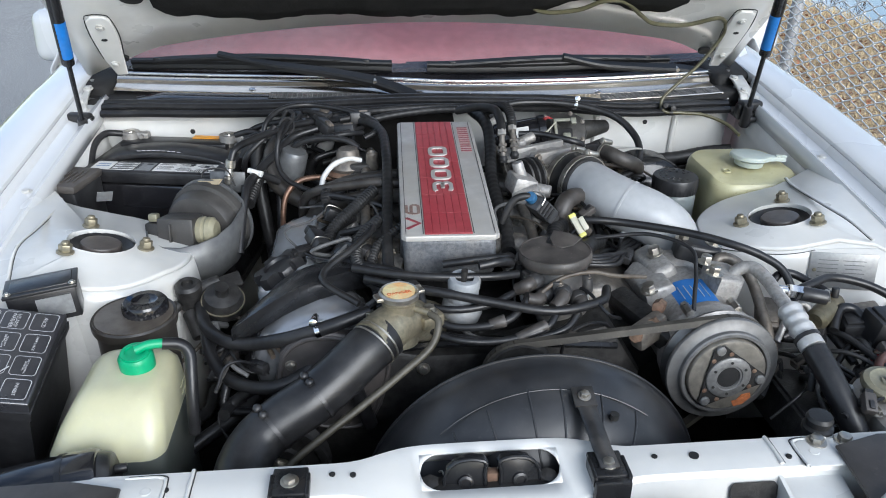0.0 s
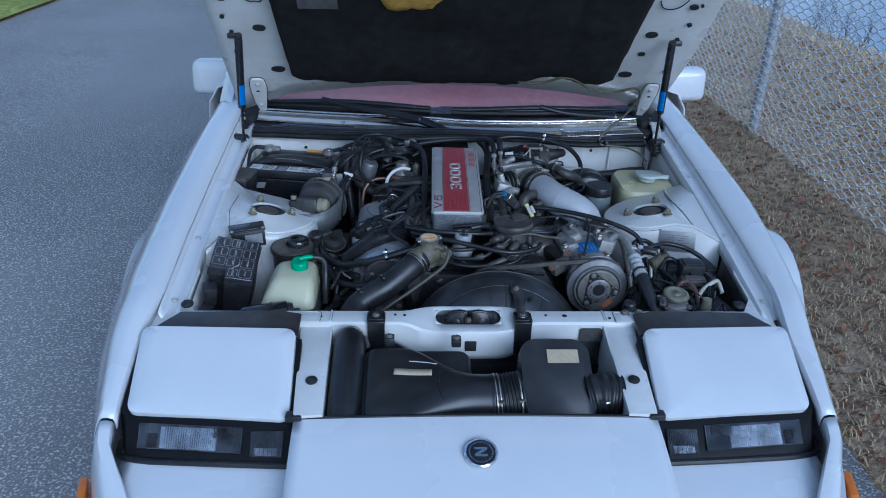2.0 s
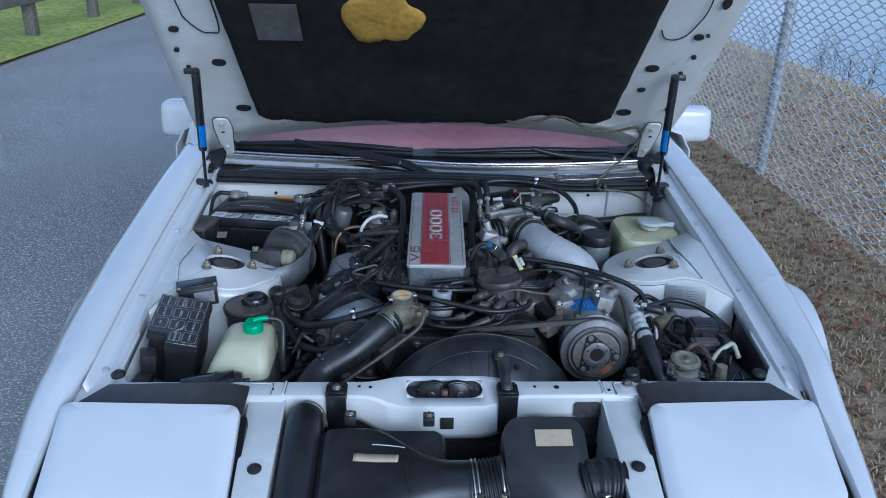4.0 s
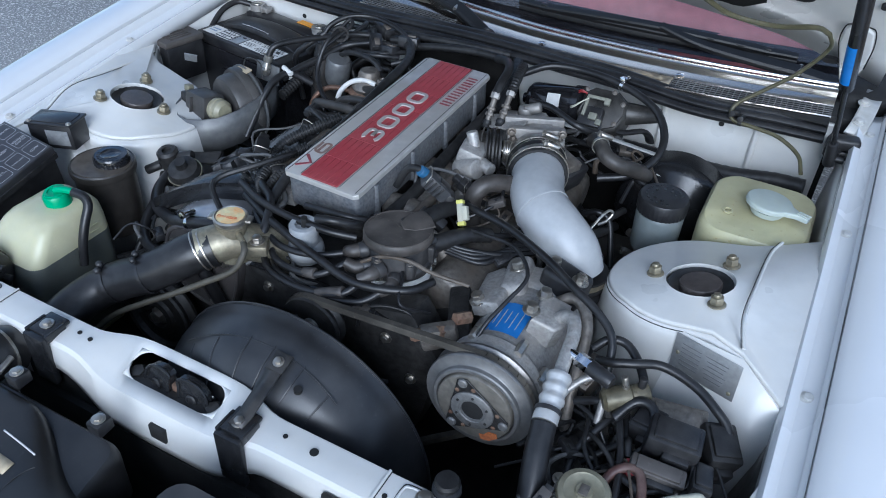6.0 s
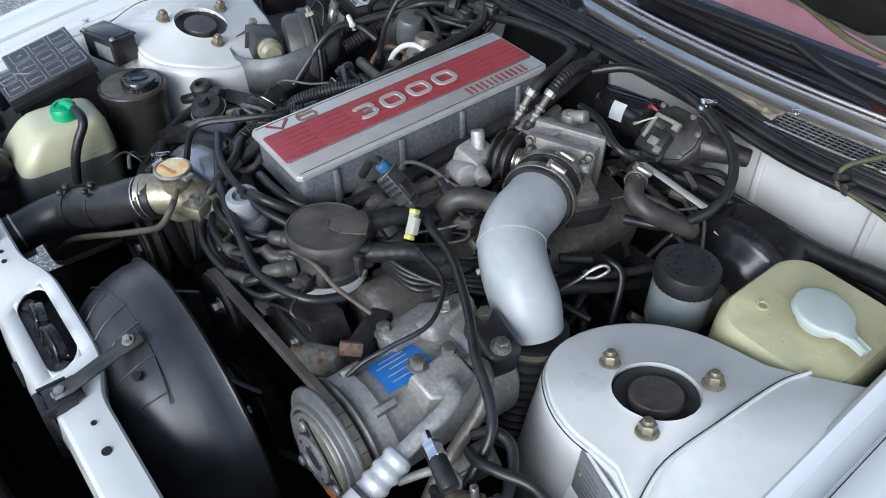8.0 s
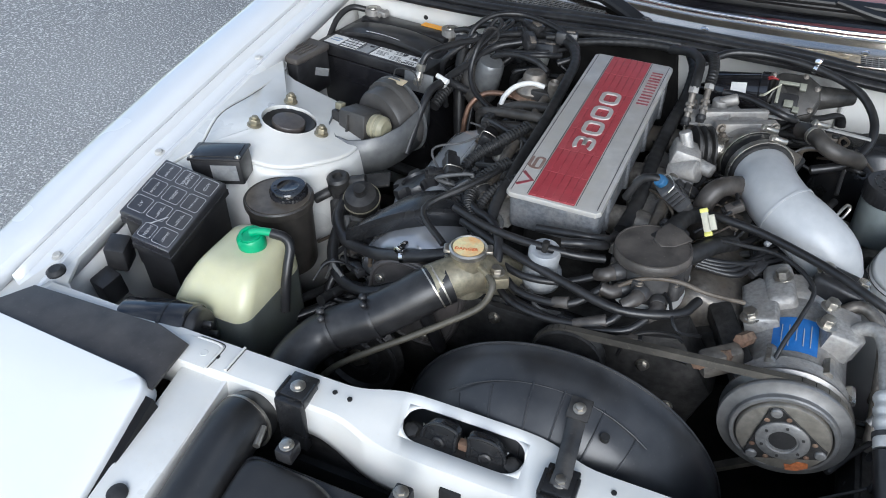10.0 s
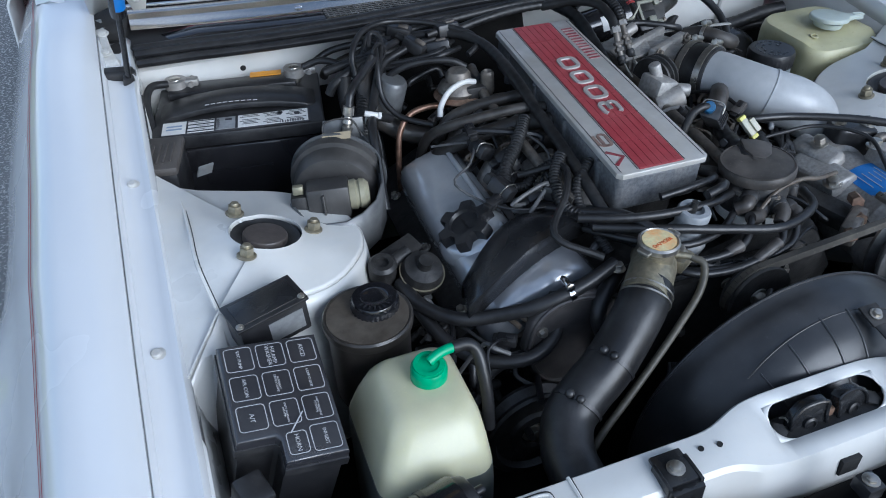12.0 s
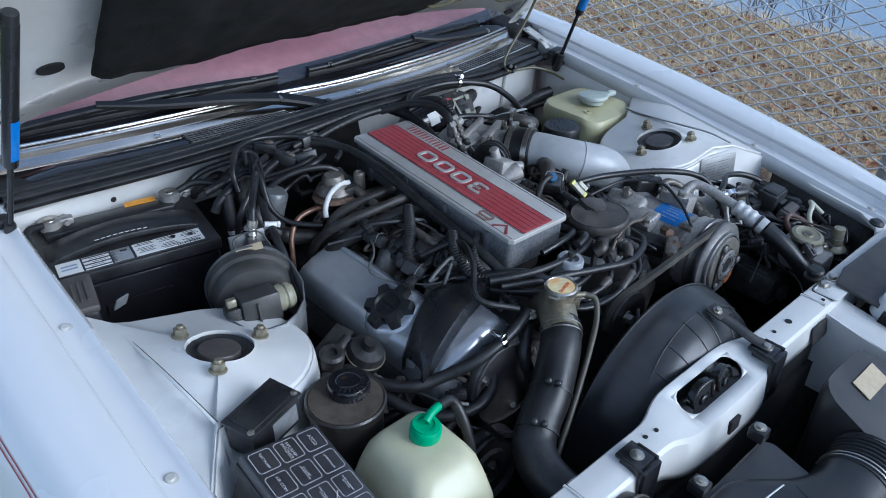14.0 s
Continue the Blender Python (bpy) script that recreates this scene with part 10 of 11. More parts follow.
W = "rubber hoses"
DUSTY_HOSE = mat("dusty_brown_hose", (0.030, 0.027, 0.024), 0.46, var=0.3, dust=0.65, dustcol=(0.105, 0.088, 0.070), size=0.014, bump=0.15)
hose("heater_hose", [(-0.345, 0.545, 0.700), (-0.332, 0.50, 0.695), (-0.300, 0.463, 0.694), (-0.262, 0.445, 0.700), (-0.215, 0.420, 0.722), (-0.160, 0.415, 0.741), (-0.115, 0.425, 0.752)], 0.0088, "black coolant hose with a bright clamp", clips=((0.80, CHROME),), group=W)
hose("bypass_hose", [(-0.340, 0.535, 0.690), (-0.320, 0.46, 0.672), (-0.285, 0.415, 0.664), (-0.235, 0.395, 0.668), (-0.195, 0.41, 0.680), (-0.18, 0.44, 0.70)], 0.0085, "black bypass hose curving round the timing cover", group=W)
hose("vacuum_hose", [(-0.135, 0.485, 0.782), (-0.085, 0.462, 0.783), (-0.03, 0.452, 0.782), (0.035, 0.455, 0.778), (0.075, 0.47, 0.772)], 0.0055, "thin black vacuum hose ahead of the plenum", group=W)
hose("vacuum_hose", [(-0.120, 0.475, 0.771), (-0.06, 0.447, 0.770), (-0.015, 0.432, 0.768), (0.04, 0.420, 0.760), (0.11, 0.408, 0.752), (0.175, 0.430, 0.750), (0.195, 0.47, 0.745)], 0.0060, "black vacuum hose looping below the distributor", group=W)
hose("vacuum_hose", [(0.022, 0.452, 0.795), (0.048, 0.458, 0.797), (0.066, 0.478, 0.785), (0.068, 0.505, 0.768), (0.055, 0.54, 0.755)], 0.0060, "short vacuum hose from the pale switch", group=W)
hose("vacuum_hose", [(-0.02, 0.485, 0.782), (0.02, 0.482, 0.788), (0.052, 0.486, 0.788), (0.072, 0.505, 0.778), (0.074, 0.53, 0.768)], 0.0055, "short vacuum hose under the plenum's front", group=W)
hose("fuel_hose", [(-0.150, 0.555, 0.757), (-0.120, 0.51, 0.770), (-0.078, 0.478, 0.776), (-0.055, 0.44, 0.770), (-0.05, 0.41, 0.742)], 0.0065, "black fuel hose near the radiator cap", group=W)
hose("coolant_hose", [(-0.105, 0.430, 0.735), (-0.140, 0.405, 0.722), (-0.150, 0.392, 0.700), (-0.135, 0.390, 0.66), (-0.12, 0.40, 0.60)], 0.010, "black coolant hose dropping beside the outlet", group=W)
hose("loom", [(-0.088, 0.492, 0.762), (-0.090, 0.53, 0.778), (-0.088, 0.60, 0.792), (-0.084, 0.70, 0.806), (-0.083, 0.80, 0.824), (-0.090, 0.89, 0.832), (-0.125, 0.95, 0.832), (-0.19, 0.985, 0.820)], 0.0078, "thick taped wiring loom beside the plenum", RUBBER, "wiring loom", "wiring looms", ribs=0.0003, seg=12, pitch=0.014)
hose("loom", [(-0.082, 0.62, 0.795), (-0.105, 0.605, 0.785), (-0.130, 0.61, 0.770), (-0.150, 0.60, 0.760), (-0.178, 0.598, 0.765)], 0.0058, "corrugated loom branch to a grey plug", RUBBER, "wiring loom", "wiring looms", ribs=0.0012, pitch=0.005)
hose("loom", [(-0.070, 0.575, 0.795), (-0.100, 0.552, 0.782), (-0.112, 0.52, 0.768), (-0.108, 0.49, 0.755), (-0.10, 0.46, 0.735)], 0.0056, "corrugated loom branch over the cover", RUBBER, "wiring loom", "wiring looms", ribs=0.0012, pitch=0.005)
hose("loom", [(-0.105, 0.70, 0.800), (-0.135, 0.66, 0.788), (-0.165, 0.63, 0.770), (-0.175, 0.60, 0.752)], 0.0080, "corrugated loom branch to the injectors", RUBBER, "wiring loom", "wiring looms", ribs=0.0014, pitch=0.005)
hose("loom", [(-0.100, 0.60, 0.795), (-0.125, 0.565, 0.785), (-0.13, 0.52, 0.770), (-0.10, 0.475, 0.765)], 0.0075, "corrugated loom branch ahead of the runners", RUBBER, "wiring loom", "wiring looms", ribs=0.0014, pitch=0.005)
hose("loom", [(0.078, 0.55, 0.762), (0.085, 0.62, 0.770), (0.084, 0.70, 0.778), (0.088, 0.79, 0.790), (0.098, 0.87, 0.808), (0.098, 0.93, 0.828), (0.08, 0.99, 0.835)], 0.0098, "black loom along the plenum's far side", RUBBER, "wiring loom", "wiring looms", ribs=0.0004, pitch=0.014)
hose("loom", [(-0.33, 0.955, 0.800), (-0.28, 0.950, 0.812), (-0.22, 0.945, 0.818), (-0.15, 0.955, 0.822), (-0.07, 0.965, 0.835), (0.0, 0.97, 0.842), (0.06, 0.965, 0.845)], 0.0068, "black loom across the rear of the engine", RUBBER, "wiring loom", "wiring looms", ribs=0.0004, pitch=0.014)
hose("loom", [(-0.29, 0.985, 0.790), (-0.24, 0.99, 0.815), (-0.17, 0.995, 0.828), (-0.10, 0.985, 0.838), (0.0, 0.99, 0.842), (0.06, 1.00, 0.838)], 0.0068, "taped loom below the weatherstrip", RUBBER, "wiring loom", "wiring looms", ribs=0.0004, pitch=0.014)
hose("loom", [(-0.215, 1.000, 0.826), (-0.245, 0.985, 0.815), (-0.270, 0.955, 0.800), (-0.285, 0.90, 0.780), (-0.300, 0.85, 0.760), (-0.310, 0.80, 0.740)], 0.0090, "corrugated loom descending by the battery", RUBBER, "wiring loom", "wiring looms", ribs=0.0016, pitch=0.006)
hose("battery_cable", [(-0.355, 1.005, 0.792), (-0.325, 1.000, 0.800), (-0.295, 0.975, 0.795), (-0.275, 0.94, 0.775), (-0.27, 0.90, 0.74), (-0.27, 0.86, 0.66)], 0.0056, "thick black cable from the battery", HOSE, "cable", "battery cables")
hose("battery_cable", [(-0.345, 1.010, 0.788), (-0.31, 1.015, 0.805), (-0.27, 1.005, 0.815), (-0.21, 0.98, 0.825)], 0.0055, "black battery cable to the loom", HOSE, "cable", "battery cables")
hose("battery_cable", [(-0.565, 1.035, 0.790), (-0.59, 1.02, 0.795), (-0.600, 0.98, 0.785), (-0.597, 0.93, 0.755)], 0.006, "black earth cable behind the battery", HOSE, "cable", "battery cables")
hose("heater_pipe", [(-0.232, 0.985, 0.80), (-0.262, 0.945, 0.805), (-0.278, 0.905, 0.790), (-0.275, 0.875, 0.755), (-0.240, 0.855, 0.728), (-0.195, 0.842, 0.715), (-0.15, 0.84, 0.70)], 0.0145, "thick dark heater hose behind the valve cover", DUSTY_HOSE, "hose", W)
hose("heater_pipe", [(-0.305, 0.930, 0.800), (-0.308, 0.922, 0.77), (-0.304, 0.905, 0.72), (-0.295, 0.885, 0.66), (-0.285, 0.87, 0.60)], 0.0115, "dark hose with a pale band beside the battery", RUBBER, "hose", W, clips=((0.45, PAPER),))
hose("actuator_hose", [(-0.331, 0.800, 0.812), (-0.322, 0.812, 0.832), (-0.296, 0.850, 0.836), (-0.262, 0.900, 0.834), (-0.236, 0.935, 0.832), (-0.205, 0.960, 0.828)], 0.0058, "black hose rising from the actuator barb", HOSE, "hose", W)
hose("actuator_hose", [(-0.268, 0.892, 0.842), (-0.285, 0.875, 0.828), (-0.315, 0.862, 0.800), (-0.322, 0.870, 0.765), (-0.320, 0.88, 0.70)], 0.0050, "thin black hose branching by the battery", HOSE, "hose", W)
hose("vacuum_line", [(-0.255, 0.915, 0.842), (-0.262, 0.885, 0.826), (-0.265, 0.860, 0.790), (-0.250, 0.838, 0.768), (-0.225, 0.815, 0.762), (-0.205, 0.80, 0.760)], 0.0046, "black vacuum line curving to the valve cover", HOSE, "hose", "vacuum lines")
hose("vacuum_line", [(-0.290, 0.915, 0.805), (-0.288, 0.930, 0.835), (-0.262, 0.962, 0.852), (-0.215, 0.985, 0.852), (-0.150, 0.968, 0.846), (-0.100, 0.925, 0.838), (-0.096, 0.895, 0.830), (-0.118, 0.880, 0.822)], 0.0048, "long black hose looping under the weatherstrip", HOSE, "hose", "vacuum lines")
hose("vacuum_line", [(-0.128, 0.862, 0.812), (-0.150, 0.872, 0.822), (-0.190, 0.885, 0.822), (-0.225, 0.895, 0.812), (-0.248, 0.905, 0.795)], 0.0052, "black hose beside the EGR valve", HOSE, "hose", "vacuum lines")
hose("vacuum_line", [(-0.262, 0.930, 0.838), (-0.252, 0.950, 0.852), (-0.240, 0.940, 0.848), (-0.246, 0.915, 0.838), (-0.262, 0.88, 0.820)], 0.0036, "small looped black vacuum line", HOSE, "hose", "vacuum lines")
solo("hose_tie", G().ring((-0.250, 0.915, 0.836), (0.55, -0.8, 0.1), 0.0135, 0.0018, 22), BLACK, (-0.25, 0.915, 0.836), "black tie round the battery-side hoses", "cable tie")
rngb = random.Random(8)
for k in range(12):
    a = Vector((rngb.uniform(-0.27, -0.13), rngb.uniform(0.90, 1.02), rngb.uniform(0.745, 0.815)))
    b = a + Vector((rngb.uniform(-0.09, 0.09), rngb.uniform(-0.07, 0.03), rngb.uniform(-0.06, 0.0)))
    hose("rear_hose", [a, a.lerp(b, 0.35) + Vector((0.012, 0.01, 0.012)), a.lerp(b, 0.7) + Vector((-0.010, 0, 0.006)), b], rngb.uniform(0.0040, 0.0090), "dark hose crowded behind the engine", (RUBBER, HOSE, DUSTY_HOSE)[k % 3], "hose", "rear hoses")
for p, rot in (((-0.185, 0.935, 0.826), (20, 10, 40)), ((-0.150, 0.925, 0.822), (-10, 15, 70)), ((-0.225, 0.962, 0.815), (15, -20, 15)), ((-0.125, 0.955, 0.836), (0, 10, 100)), ((-0.195, 0.985, 0.832), (10, 0, 60))):
    t = thing("harness_plug", p, "black wiring plug among the rear hoses", "connector", "rear plugs")
    mm = pose(*p, *rot)
    part("shell", G().box((0, 0, 0), (0.022, 0.038, 0.020), bev=0.003, m=mm), BLACK, t)
    part("lock_tab", G().box((0, -0.006, 0.011), (0.010, 0.016, 0.004), bev=0.001, m=mm), DUSTY, t)
    part("tail", G().cyl(mm @ Vector((0, 0.018, 0)), mm @ Vector((0, 0.036, -0.002)), 0.0065, 0.005, seg=12), RUBBER, t)
hose("cable", [(-0.275, 0.905, 0.792), (-0.245, 0.945, 0.826), (-0.232, 0.975, 0.838), (-0.245, 0.992, 0.832), (-0.262, 0.975, 0.812)], 0.0038, "looped thin black cable near the battery", HOSE, "cable", "cables")
hose("vacuum_hose", [(-0.262, 0.835, 0.765), (-0.290, 0.815, 0.785), (-0.303, 0.785, 0.784), (-0.308, 0.755, 0.765), (-0.312, 0.73, 0.735), (-0.315, 0.70, 0.70)], 0.0068, "black hose round the actuator", group=W)
hose("vacuum_hose", [(-0.302, 0.80, 0.778), (-0.288, 0.835, 0.790), (-0.27, 0.875, 0.798), (-0.245, 0.92, 0.812), (-0.20, 0.94, 0.822)], 0.0068, "black vacuum hose with a white joint", group=W, clips=((0.12, PAPER),))
for k in range(2):
    hose("vacuum_line", [(-0.120, 0.91 + 0.03 * k, 0.822), (-0.155, 0.885 + 0.02 * k, 0.828 - 0.004 * k), (-0.195, 0.895 + 0.018 * k, 0.815), (-0.24, 0.92 + 0.012 * k, 0.805)], 0.0042, "thin black vacuum line behind the runners", HOSE, "hose", "vacuum lines")
hose("runner_hose", [(-0.060, 0.720, 0.800), (-0.095, 0.728, 0.801), (-0.140, 0.738, 0.794), (-0.185, 0.752, 0.782), (-0.212, 0.775, 0.762), (-0.222, 0.80, 0.73), (-0.225, 0.82, 0.68)], 0.0078, "dusty rubber hose over the runners", DUSTY_HOSE, "hose", W)
hose("runner_hose", [(-0.060, 0.700, 0.788), (-0.095, 0.712, 0.786), (-0.140, 0.730, 0.772), (-0.180, 0.748, 0.754), (-0.205, 0.775, 0.725), (-0.215, 0.80, 0.68)], 0.0120, "thick dusty hose between plenum and valve cover", DUSTY_HOSE, "hose", W)
hose("runner_hose", [(-0.065, 0.775, 0.795), (-0.105, 0.782, 0.790), (-0.150, 0.795, 0.778), (-0.185, 0.805, 0.755), (-0.20, 0.815, 0.70)], 0.0088, "dusty black hose behind the runners", DUSTY_HOSE, "hose", W)
for p, rot in (((-0.150, 0.648, 0.745), (10, 20, 30)), ((-0.186, 0.592, 0.770), (20, 25, 35)), ((-0.17, 0.70, 0.765), (0, 30, 10)), ((-0.128, 0.555, 0.772), (10, 10, 60))):
    t = thing("harness_plug", p, "dark grey wiring plug with a wire clip", "connector", "harness plugs")
    mm = pose(*p, *rot)
    part("shell", G().box((0, 0, 0), (0.022, 0.034, 0.020), bev=0.003, m=mm), BLACK, t)
    part("tail", G().box((0, 0.022, 0), (0.016, 0.012, 0.014), bev=0.003, m=mm), RUBBER, t)
    part("clip", G().tube([mm @ Vector(q) for q in ((-0.012, -0.006, -0.004), (-0.012, -0.008, 0.0115), (0.012, -0.008, 0.0115), (0.012, -0.006, -0.004))], 0.0009, seg=6), STEEL, t)
hose("injector_wire", [(-0.205, 0.60, 0.752), (-0.165, 0.585, 0.752), (-0.125, 0.575, 0.755)], 0.003, "thin black injector wire lead", HOSE, "wire", "wires")

# washer-side runs
hose("brake_vacuum_hose", [(0.105, 0.955, 0.832), (0.145, 0.985, 0.845), (0.205, 0.995, 0.846), (0.275, 0.985, 0.842), (0.340, 0.960, 0.828), (0.372, 0.925, 0.802), (0.372, 0.885, 0.778), (0.345, 0.845, 0.762), (0.30, 0.825, 0.752)], 0.0066, "long black vacuum hose arching over the wiper motor", clips=((0.38, CHROME),), group=W)
hose("cable", [(0.150, 0.885, 0.822), (0.190, 0.880, 0.822), (0.240, 0.86, 0.815), (0.262, 0.875, 0.802), (0.262, 0.915, 0.780), (0.245, 0.935, 0.745)], 0.0055, "black cable round the throttle body", HOSE, "cable", "cables")
for k, (top, low, end, rise) in enumerate((((0.110, 0.830, 0.845), (0.110, 0.804, 0.808), (0.124, 0.757, 0.772), ((0.110, 0.848, 0.858), (0.106, 0.885, 0.866), (0.084, 0.930, 0.858), (0.050, 0.965, 0.842))),
                                           ((0.130, 0.846, 0.848), (0.130, 0.812, 0.812), (0.140, 0.764, 0.780), ((0.130, 0.864, 0.862), (0.126, 0.890, 0.868), (0.116, 0.925, 0.858), (0.100, 0.965, 0.838))))):
    t = thing("throttle_cable", low, "throttle cable with a plated adjuster beside the plenum", "cable", "throttle cables")
    top, low = Vector(top), Vector(low)
    d = (top - low).normalized()
    part("sheath", G().tube([top, *rise], 0.0074, seg=12, ribs=0.0010 * k, pitch=0.0050), RUBBER, t, "black sheath")
    part("inner_wire", G().tube([low, low.lerp(Vector(end), 0.4) + Vector((-0.003, -0.004, 0)), end], 0.0014, seg=6), STEEL, t, "bare inner wire")
    part("adjuster", G().cyl(low, top, 0.0048, seg=14), DIRTY_ALLOY, t, "threaded adjuster")
    for f, r, h in ((0.20, 0.0078, 0.006), (0.42, 0.0082, 0.005), (0.85, 0.0085, 0.010)):
        q = low.lerp(top, f)
        part("nut", G().cyl(q, q + d * h, r * 0.92, seg=6, bev=0.0008), CASTING if f > 0.8 else DIRTY_ALLOY, t)
    part("boot", G().lathe([(0.005, -0.012), (0.0072, -0.010), (0.0062, -0.006), (0.0076, -0.003), (0.0065, 0.002)], low, d, 14), RUBBER, t)
hose("purge_hose", [(0.272, 0.868, 0.792), (0.286, 0.852, 0.799), (0.298, 0.832, 0.801), (0.312, 0.818, 0.797), (0.334, 0.822, 0.787), (0.356, 0.850, 0.770), (0.366, 0.875, 0.752)], 0.0125, "dusty brown rubber hose with a wire clamp", DUSTY_HOSE, clips=((0.25, STEEL),), group=W)
hose("firewall_loom", [(0.225, 0.955, 0.738), (0.295, 0.990, 0.728), (0.393, 1.000, 0.724), (0.479, 1.000, 0.726), (0.55, 1.005, 0.735), (0.60, 1.0, 0.74)], 0.0130, "black taped loom along the firewall", RUBBER, "wiring loom", "wiring looms", ribs=0.0004, pitch=0.016)
hose("firewall_loom", [(0.24, 0.975, 0.710), (0.34, 1.000, 0.703), (0.42, 1.01, 0.698), (0.52, 1.02, 0.705), (0.60, 1.01, 0.71)], 0.0085, "second black loom along the firewall", RUBBER, "wiring loom", "wiring looms", ribs=0.0004, pitch=0.016)
solo("bracket_rail", G().tube([(0.205, 0.880, 0.799), (0.249, 0.881, 0.798), (0.31, 0.881, 0.795), (0.371, 0.880, 0.791)], 0.0080, seg=12, flat=0.22), PAINTED_SCREW, (0.31, 0.88, 0.79), "pale flat strip of steel bracket", "bracket")
hose("washer_hose", [hood_p(0.556, 0.160, 0.0), (0.562, 1.040, 0.955), (0.528, 1.040, 0.905), (0.486, 1.035, 0.866), (0.455, 1.025, 0.838), (0.458, 1.015, 0.818), (0.49, 1.012, 0.815), (0.535, 1.005, 0.812), (0.572, 0.985, 0.800), (0.585, 0.95, 0.788)], 0.0033, "aged olive washer hose from hood to tank", OLIVE_TUBE, "hose", clips=((0.52, GRIME), (0.62, GRIME)))
for k in range(4):
    a = 0.010 * k
    hose("plug_wire", [(0.150 + a, 0.535, 0.762 - a * 0.5), (0.205 + a, 0.545, 0.754 - a * 0.4), (0.255, 0.575 + a, 0.744), (0.29, 0.62 + a * 1.2, 0.735), (0.30, 0.68 + a, 0.72)], 0.0040, "black wire behind the distributor", HOSE, "wire", "wires")
hose("compressor_wire", [(0.290, 0.410, 0.742), (0.296, 0.428, 0.758), (0.306, 0.455, 0.772), (0.314, 0.500, 0.785), (0.276, 0.547, 0.784), (0.225, 0.562, 0.776), (0.195, 0.568, 0.770)], 0.0028, "thin wire looping over the compressor", HOSE, "wire", "wires")
hose("main_cable", [(0.178, 0.600, 0.785), (0.205, 0.588, 0.790), (0.255, 0.577, 0.788), (0.326, 0.540, 0.788), (0.376, 0.508, 0.784), (0.415, 0.492, 0.772), (0.440, 0.475, 0.755), (0.448, 0.445, 0.72), (0.45, 0.42, 0.68)], 0.0056, "black cable over the compressor towards the tower", HOSE, "cable", "cables")
hose("main_cable", [(0.432, 0.455, 0.735), (0.450, 0.450, 0.744), (0.475, 0.458, 0.748), (0.505, 0.472, 0.747), (0.545, 0.468, 0.740), (0.575, 0.455, 0.730), (0.598, 0.440, 0.715), (0.600, 0.41, 0.69)], 0.0058, "black cable running past the data plate", HOSE, "cable", "cables")
hose("vacuum_hose", [(0.420, 0.470, 0.735), (0.435, 0.482, 0.748), (0.455, 0.486, 0.748), (0.474, 0.474, 0.742), (0.490, 0.452, 0.736), (0.494, 0.440, 0.730)], 0.0056, "short looped hose at the tower's foot", group=W)
hose("vacuum_hose", [(0.475, 0.398, 0.712), (0.492, 0.420, 0.728), (0.512, 0.42, 0.728), (0.523, 0.40, 0.715)], 0.0062, "short black hose between solenoids", group=W)
hose("metal_tube", [(0.400, 0.395, 0.70), (0.425, 0.420, 0.728), (0.445, 0.428, 0.735), (0.455, 0.420, 0.722), (0.457, 0.40, 0.69)], 0.0045, "thin bent metal tube by the tower", CASTING, "tube")
hose("cream_hose", [(0.535, 0.300, 0.690), (0.555, 0.318, 0.706), (0.575, 0.325, 0.718), (0.592, 0.335, 0.716), (0.596, 0.31, 0.70)], 0.0048, "pale cream plastic hose by the apron", CREAM, "hose")
hose("brown_hose", [(0.530, 0.275, 0.675), (0.535, 0.31, 0.700), (0.522, 0.340, 0.712), (0.500, 0.335, 0.705), (0.488, 0.31, 0.69)], 0.0055, "brown-red rubber hose in the corner", mat("red_brown_rubber", (0.06, 0.022, 0.018), 0.5, var=0.2, dust=0.3, size=0.01), "hose")
rngc = random.Random(21)
for k in range(26):
    a = Vector((rngc.uniform(0.41, 0.60), rngc.uniform(0.24, 0.46), rngc.uniform(0.64, 0.705)))
    b = Vector((rngc.uniform(0.44, 0.60), rngc.uniform(0.24, 0.44), rngc.uniform(0.62, 0.70)))
    c = (a + b) / 2 + Vector((rngc.uniform(-0.03, 0.03), rngc.uniform(-0.03, 0.03), rngc.uniform(0.0, 0.03)))
    hose("corner_wire", [a, a.lerp(c, 0.5) + Vector((0, 0, 0.012)), c, b], rngc.uniform(0.0022, 0.0055), "dark wire or hose in the corner cluster", HOSE if k % 3 else RUBBER, "wire", "corner wires")
for k in range(12):
    a = Vector((rngc.uniform(-0.34, -0.18), rngc.uniform(0.36, 0.56), rngc.uniform(0.56, 0.66)))
    b = Vector((rngc.uniform(-0.36, -0.16), rngc.uniform(0.33, 0.52), rngc.uniform(0.55, 0.66)))
    c = (a + b) / 2 + Vector((rngc.uniform(-0.04, 0.04), rngc.uniform(-0.03, 0.03), rngc.uniform(-0.02, 0.02)))
    hose("lower_hose", [a, a.lerp(c, 0.5) + Vector((0, 0, 0.012)), c, b], rngc.uniform(0.004, 0.010), "dark hose deep beside the timing cover", HOSE if k % 3 else RUBBER, "hose", "lower hoses")
for k in range(10):
    a = Vector((rngc.uniform(0.24, 0.34), rngc.uniform(0.60, 0.86), rngc.uniform(0.64, 0.72)))
    b = Vector((rngc.uniform(0.26, 0.40), rngc.uniform(0.66, 0.90), rngc.uniform(0.62, 0.72)))
    c = (a + b) / 2 + Vector((rngc.uniform(-0.02, 0.02), rngc.uniform(-0.03, 0.03), rngc.uniform(0, 0.03)))
    hose("lower_hose", [a, a.lerp(c, 0.5) + Vector((0, 0, 0.012)), c, b], rngc.uniform(0.004, 0.009), "dark hose below the intake pipe", HOSE if k % 3 else RUBBER, "hose", "lower hoses")
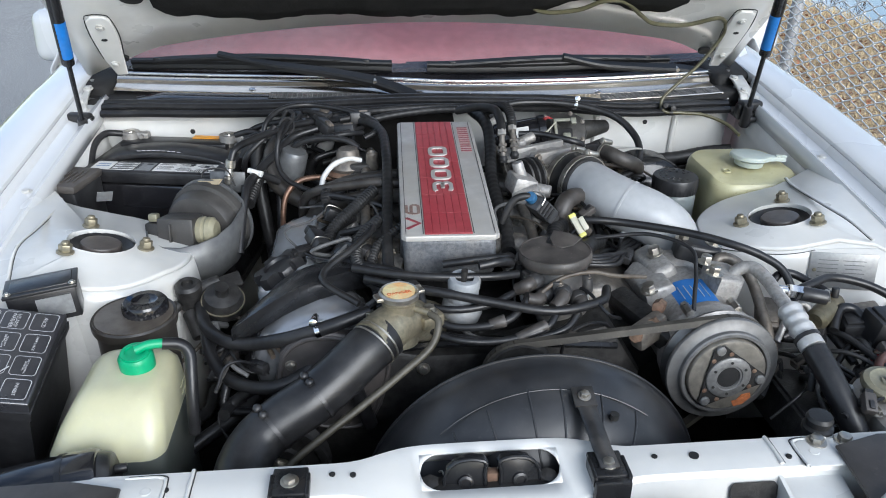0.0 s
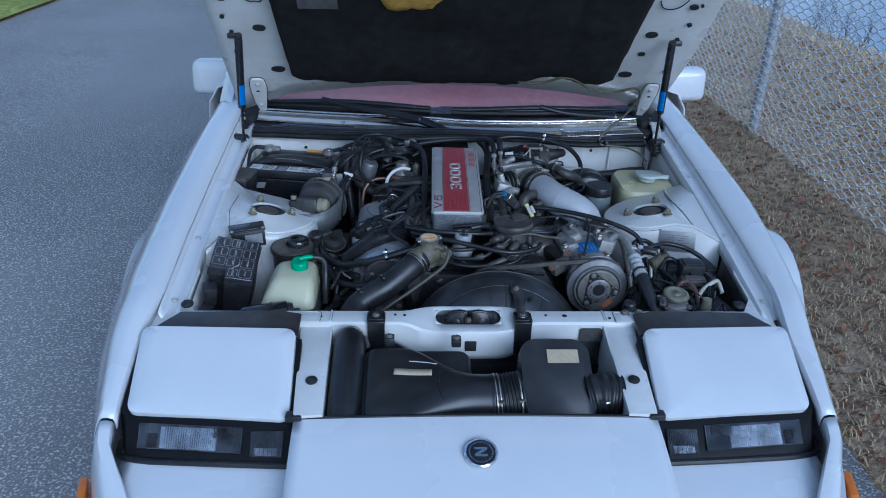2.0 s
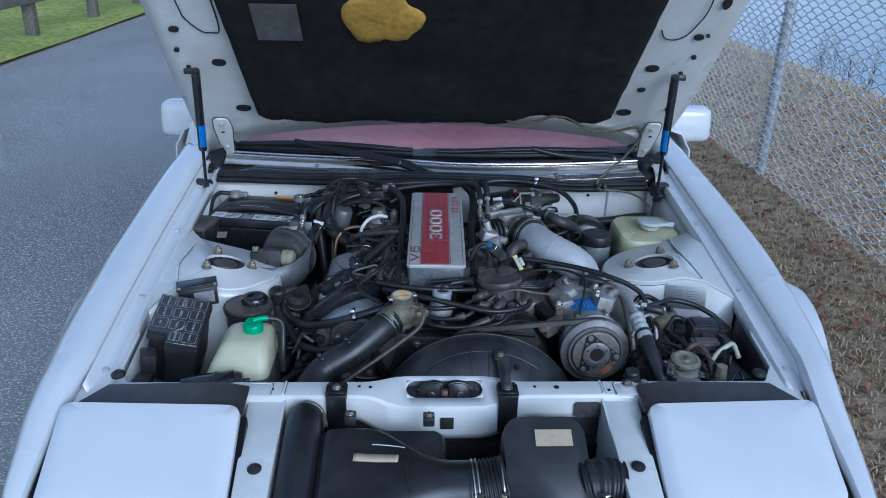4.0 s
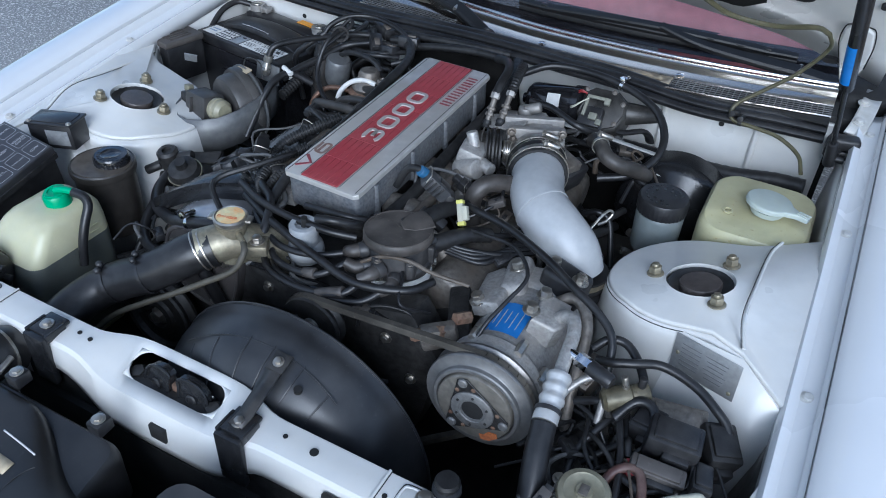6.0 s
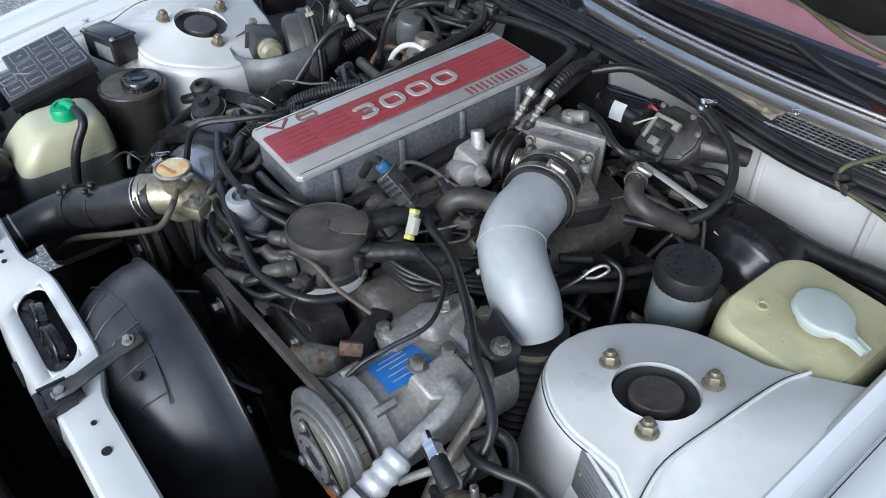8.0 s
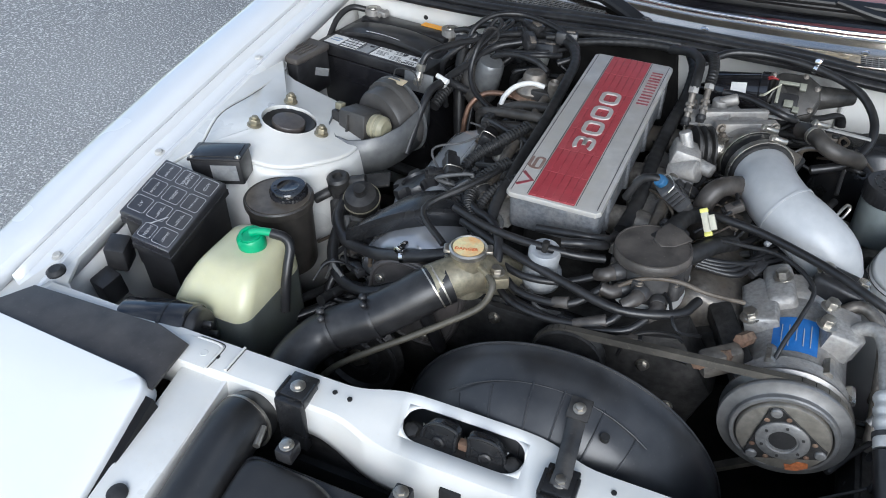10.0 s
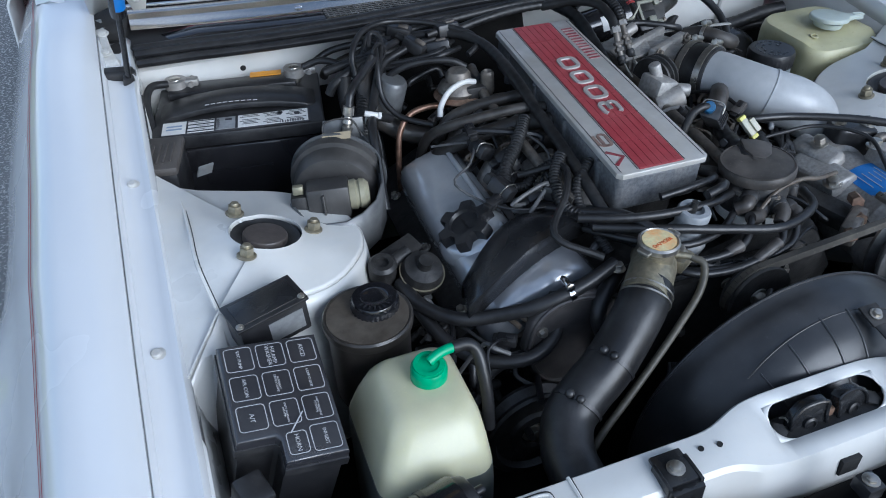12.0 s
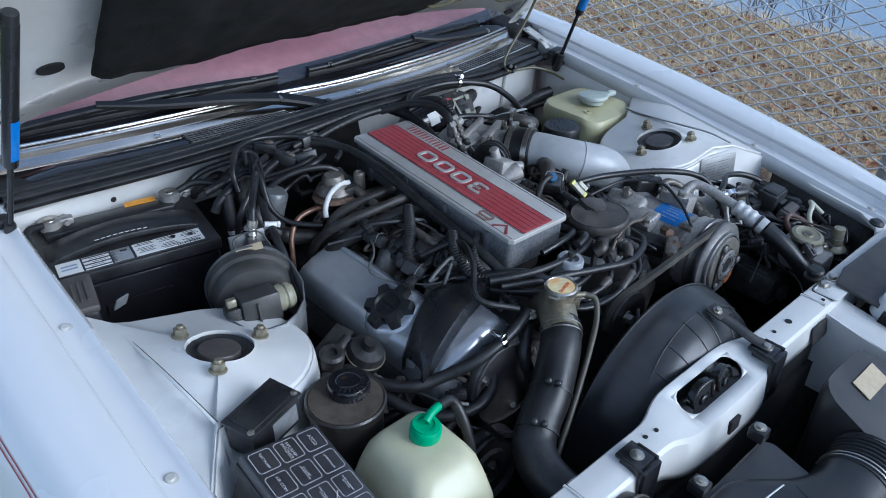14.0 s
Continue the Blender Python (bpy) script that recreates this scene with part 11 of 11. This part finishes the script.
hose("elbow_hose", [(0.236, 0.712, 0.766), (0.218, 0.694, 0.780), (0.200, 0.672, 0.791), (0.183, 0.652, 0.795), (0.172, 0.640, 0.783), (0.169, 0.636, 0.760), (0.176, 0.634, 0.70)], 0.0138, "dusty brown elbow hose beside the plenum", BROWN_BOOT, group=W)
g = G().cyl((0.112, 0.70, 0.775), (0.150, 0.69, 0.790), 0.016, seg=18, bev=0.003)
g.box((0.125, 0.72, 0.795), (0.040, 0.045, 0.030), rot=(0, 15, 10), bev=0.006)
g.cyl((0.128, 0.725, 0.80), (0.118, 0.728, 0.828), 0.009, seg=14, bev=0.002)
g.cyl((0.145, 0.71, 0.79), (0.168, 0.70, 0.788), 0.010, seg=14, bev=0.002)
solo("idle_valve", g, PALE_CAST, (0.125, 0.71, 0.77), "pale cast alloy idle air valve", "valve")


# manifold flange under the loom, and small wiring over the engine
for s in (-1, 1):
    fl_ = thing("manifold_flange", (s * 0.092, 0.66, 0.74), "pitted pale alloy manifold flange", "flange", "manifold flanges")
    for y in (0.555, 0.645, 0.755):
        pad = part("flange_pad", G().prism([(-0.026, -0.030), (0.022, -0.034), (0.030, -0.008), (0.024, 0.030), (-0.022, 0.034), (-0.030, 0.006)], 0.016, frame_of((s * 0.094, y, 0.738), (1, 0.05, -0.18 * s), (0, 1, 0.03)), bev=0.004), PALE_CAST, fl_)
        for dx, dy in ((-0.016, -0.020), (0.014, 0.018)):
            part("stud", G().bolt((s * 0.094 + dx, y + dy, 0.754 - 0.18 * s * dx), (0.18 * s, 0, 1), 0.0055, 0.006), STEEL, pad)
rngw = random.Random(33)
BROWN_WIRE = mat("dusty_brown_wire", (0.075, 0.058, 0.042), 0.55, var=0.3, dust=0.5, dustcol=(0.17, 0.14, 0.10), size=0.01, bump=0.1)
GREY_WIRE = mat("dusty_grey_wire", (0.085, 0.085, 0.085), 0.5, var=0.3, dust=0.4, dustcol=(0.20, 0.19, 0.17), size=0.01, bump=0.1)
ZONES = [((-0.20, 0.52, 0.745), (-0.10, 0.80, 0.790), (0.02, 0.10, 0.01), 16), ((0.085, 0.55, 0.735), (0.20, 0.78, 0.785), (0.03, 0.09, 0.01), 16),
         ((-0.13, 0.395, 0.715), (0.19, 0.47, 0.775), (0.10, 0.02, 0.01), 5), ((0.20, 0.55, 0.70), (0.30, 0.72, 0.745), (0.05, 0.05, 0.01), 10),
         ((-0.34, 0.40, 0.62), (-0.20, 0.58, 0.70), (0.04, 0.05, 0.02), 14), ((0.22, 0.84, 0.73), (0.40, 0.96, 0.785), (0.06, 0.03, 0.01), 12),
         ((0.40, 0.25, 0.63), (0.59, 0.44, 0.705), (0.05, 0.05, 0.015), 14)]
for lo, hi, way, count in ZONES:
    for k in range(count):
        a = Vector([rngw.uniform(p, q) for p, q in zip(lo, hi)])
        d = Vector([w * rngw.uniform(-1, 1) for w in way])
        e = Vector([w * rngw.uniform(-0.6, 0.6) for w in (way[1], way[0], 0.01)])
        top = hi[2] + 0.004
        pts = [a - d * 1.1 + Vector((0, 0, -0.02)), a - d * 0.5 + e, a + Vector((0, 0, rngw.uniform(0, 0.012))), a + d * 0.6 - e * 0.6, a + d * 1.15 + e * 0.4 + Vector((0, 0, -0.022))]
        pts = [Vector((p.x, p.y, min(p.z, top))) for p in pts]
        r = rngw.choice((0.0018, 0.0022, 0.0028, 0.0034, 0.0046))
        hose("engine_wire", pts, r, "thin dusty wire among the engine parts", (HOSE, BROWN_WIRE, GREY_WIRE, RUBBER)[k % 4], "wire", "engine wires", seg=8)
        if k % 4 == 0:
            mm = Matrix.Translation(pts[3]) @ pose(0, 0, 0, rngw.uniform(-30, 30), rngw.uniform(-30, 30), rngw.uniform(0, 360))
            t = thing("wire_connector", pts[3], "small dusty wiring connector", "connector", "small connectors")
            part("shell", G().box((0, 0, 0), (0.014, 0.024, 0.012), bev=0.002, m=mm), (BLACK, DUSTY, GREY_PANEL)[k // 4 % 3], t)
            part("lock", G().box((0, -0.004, 0.0065), (0.006, 0.010, 0.003), bev=0.0008, m=mm), BLACK, t)
            part("pin_end", G().box((0, 0.014, 0), (0.010, 0.006, 0.008), bev=0.001, m=mm), RUBBER, t)
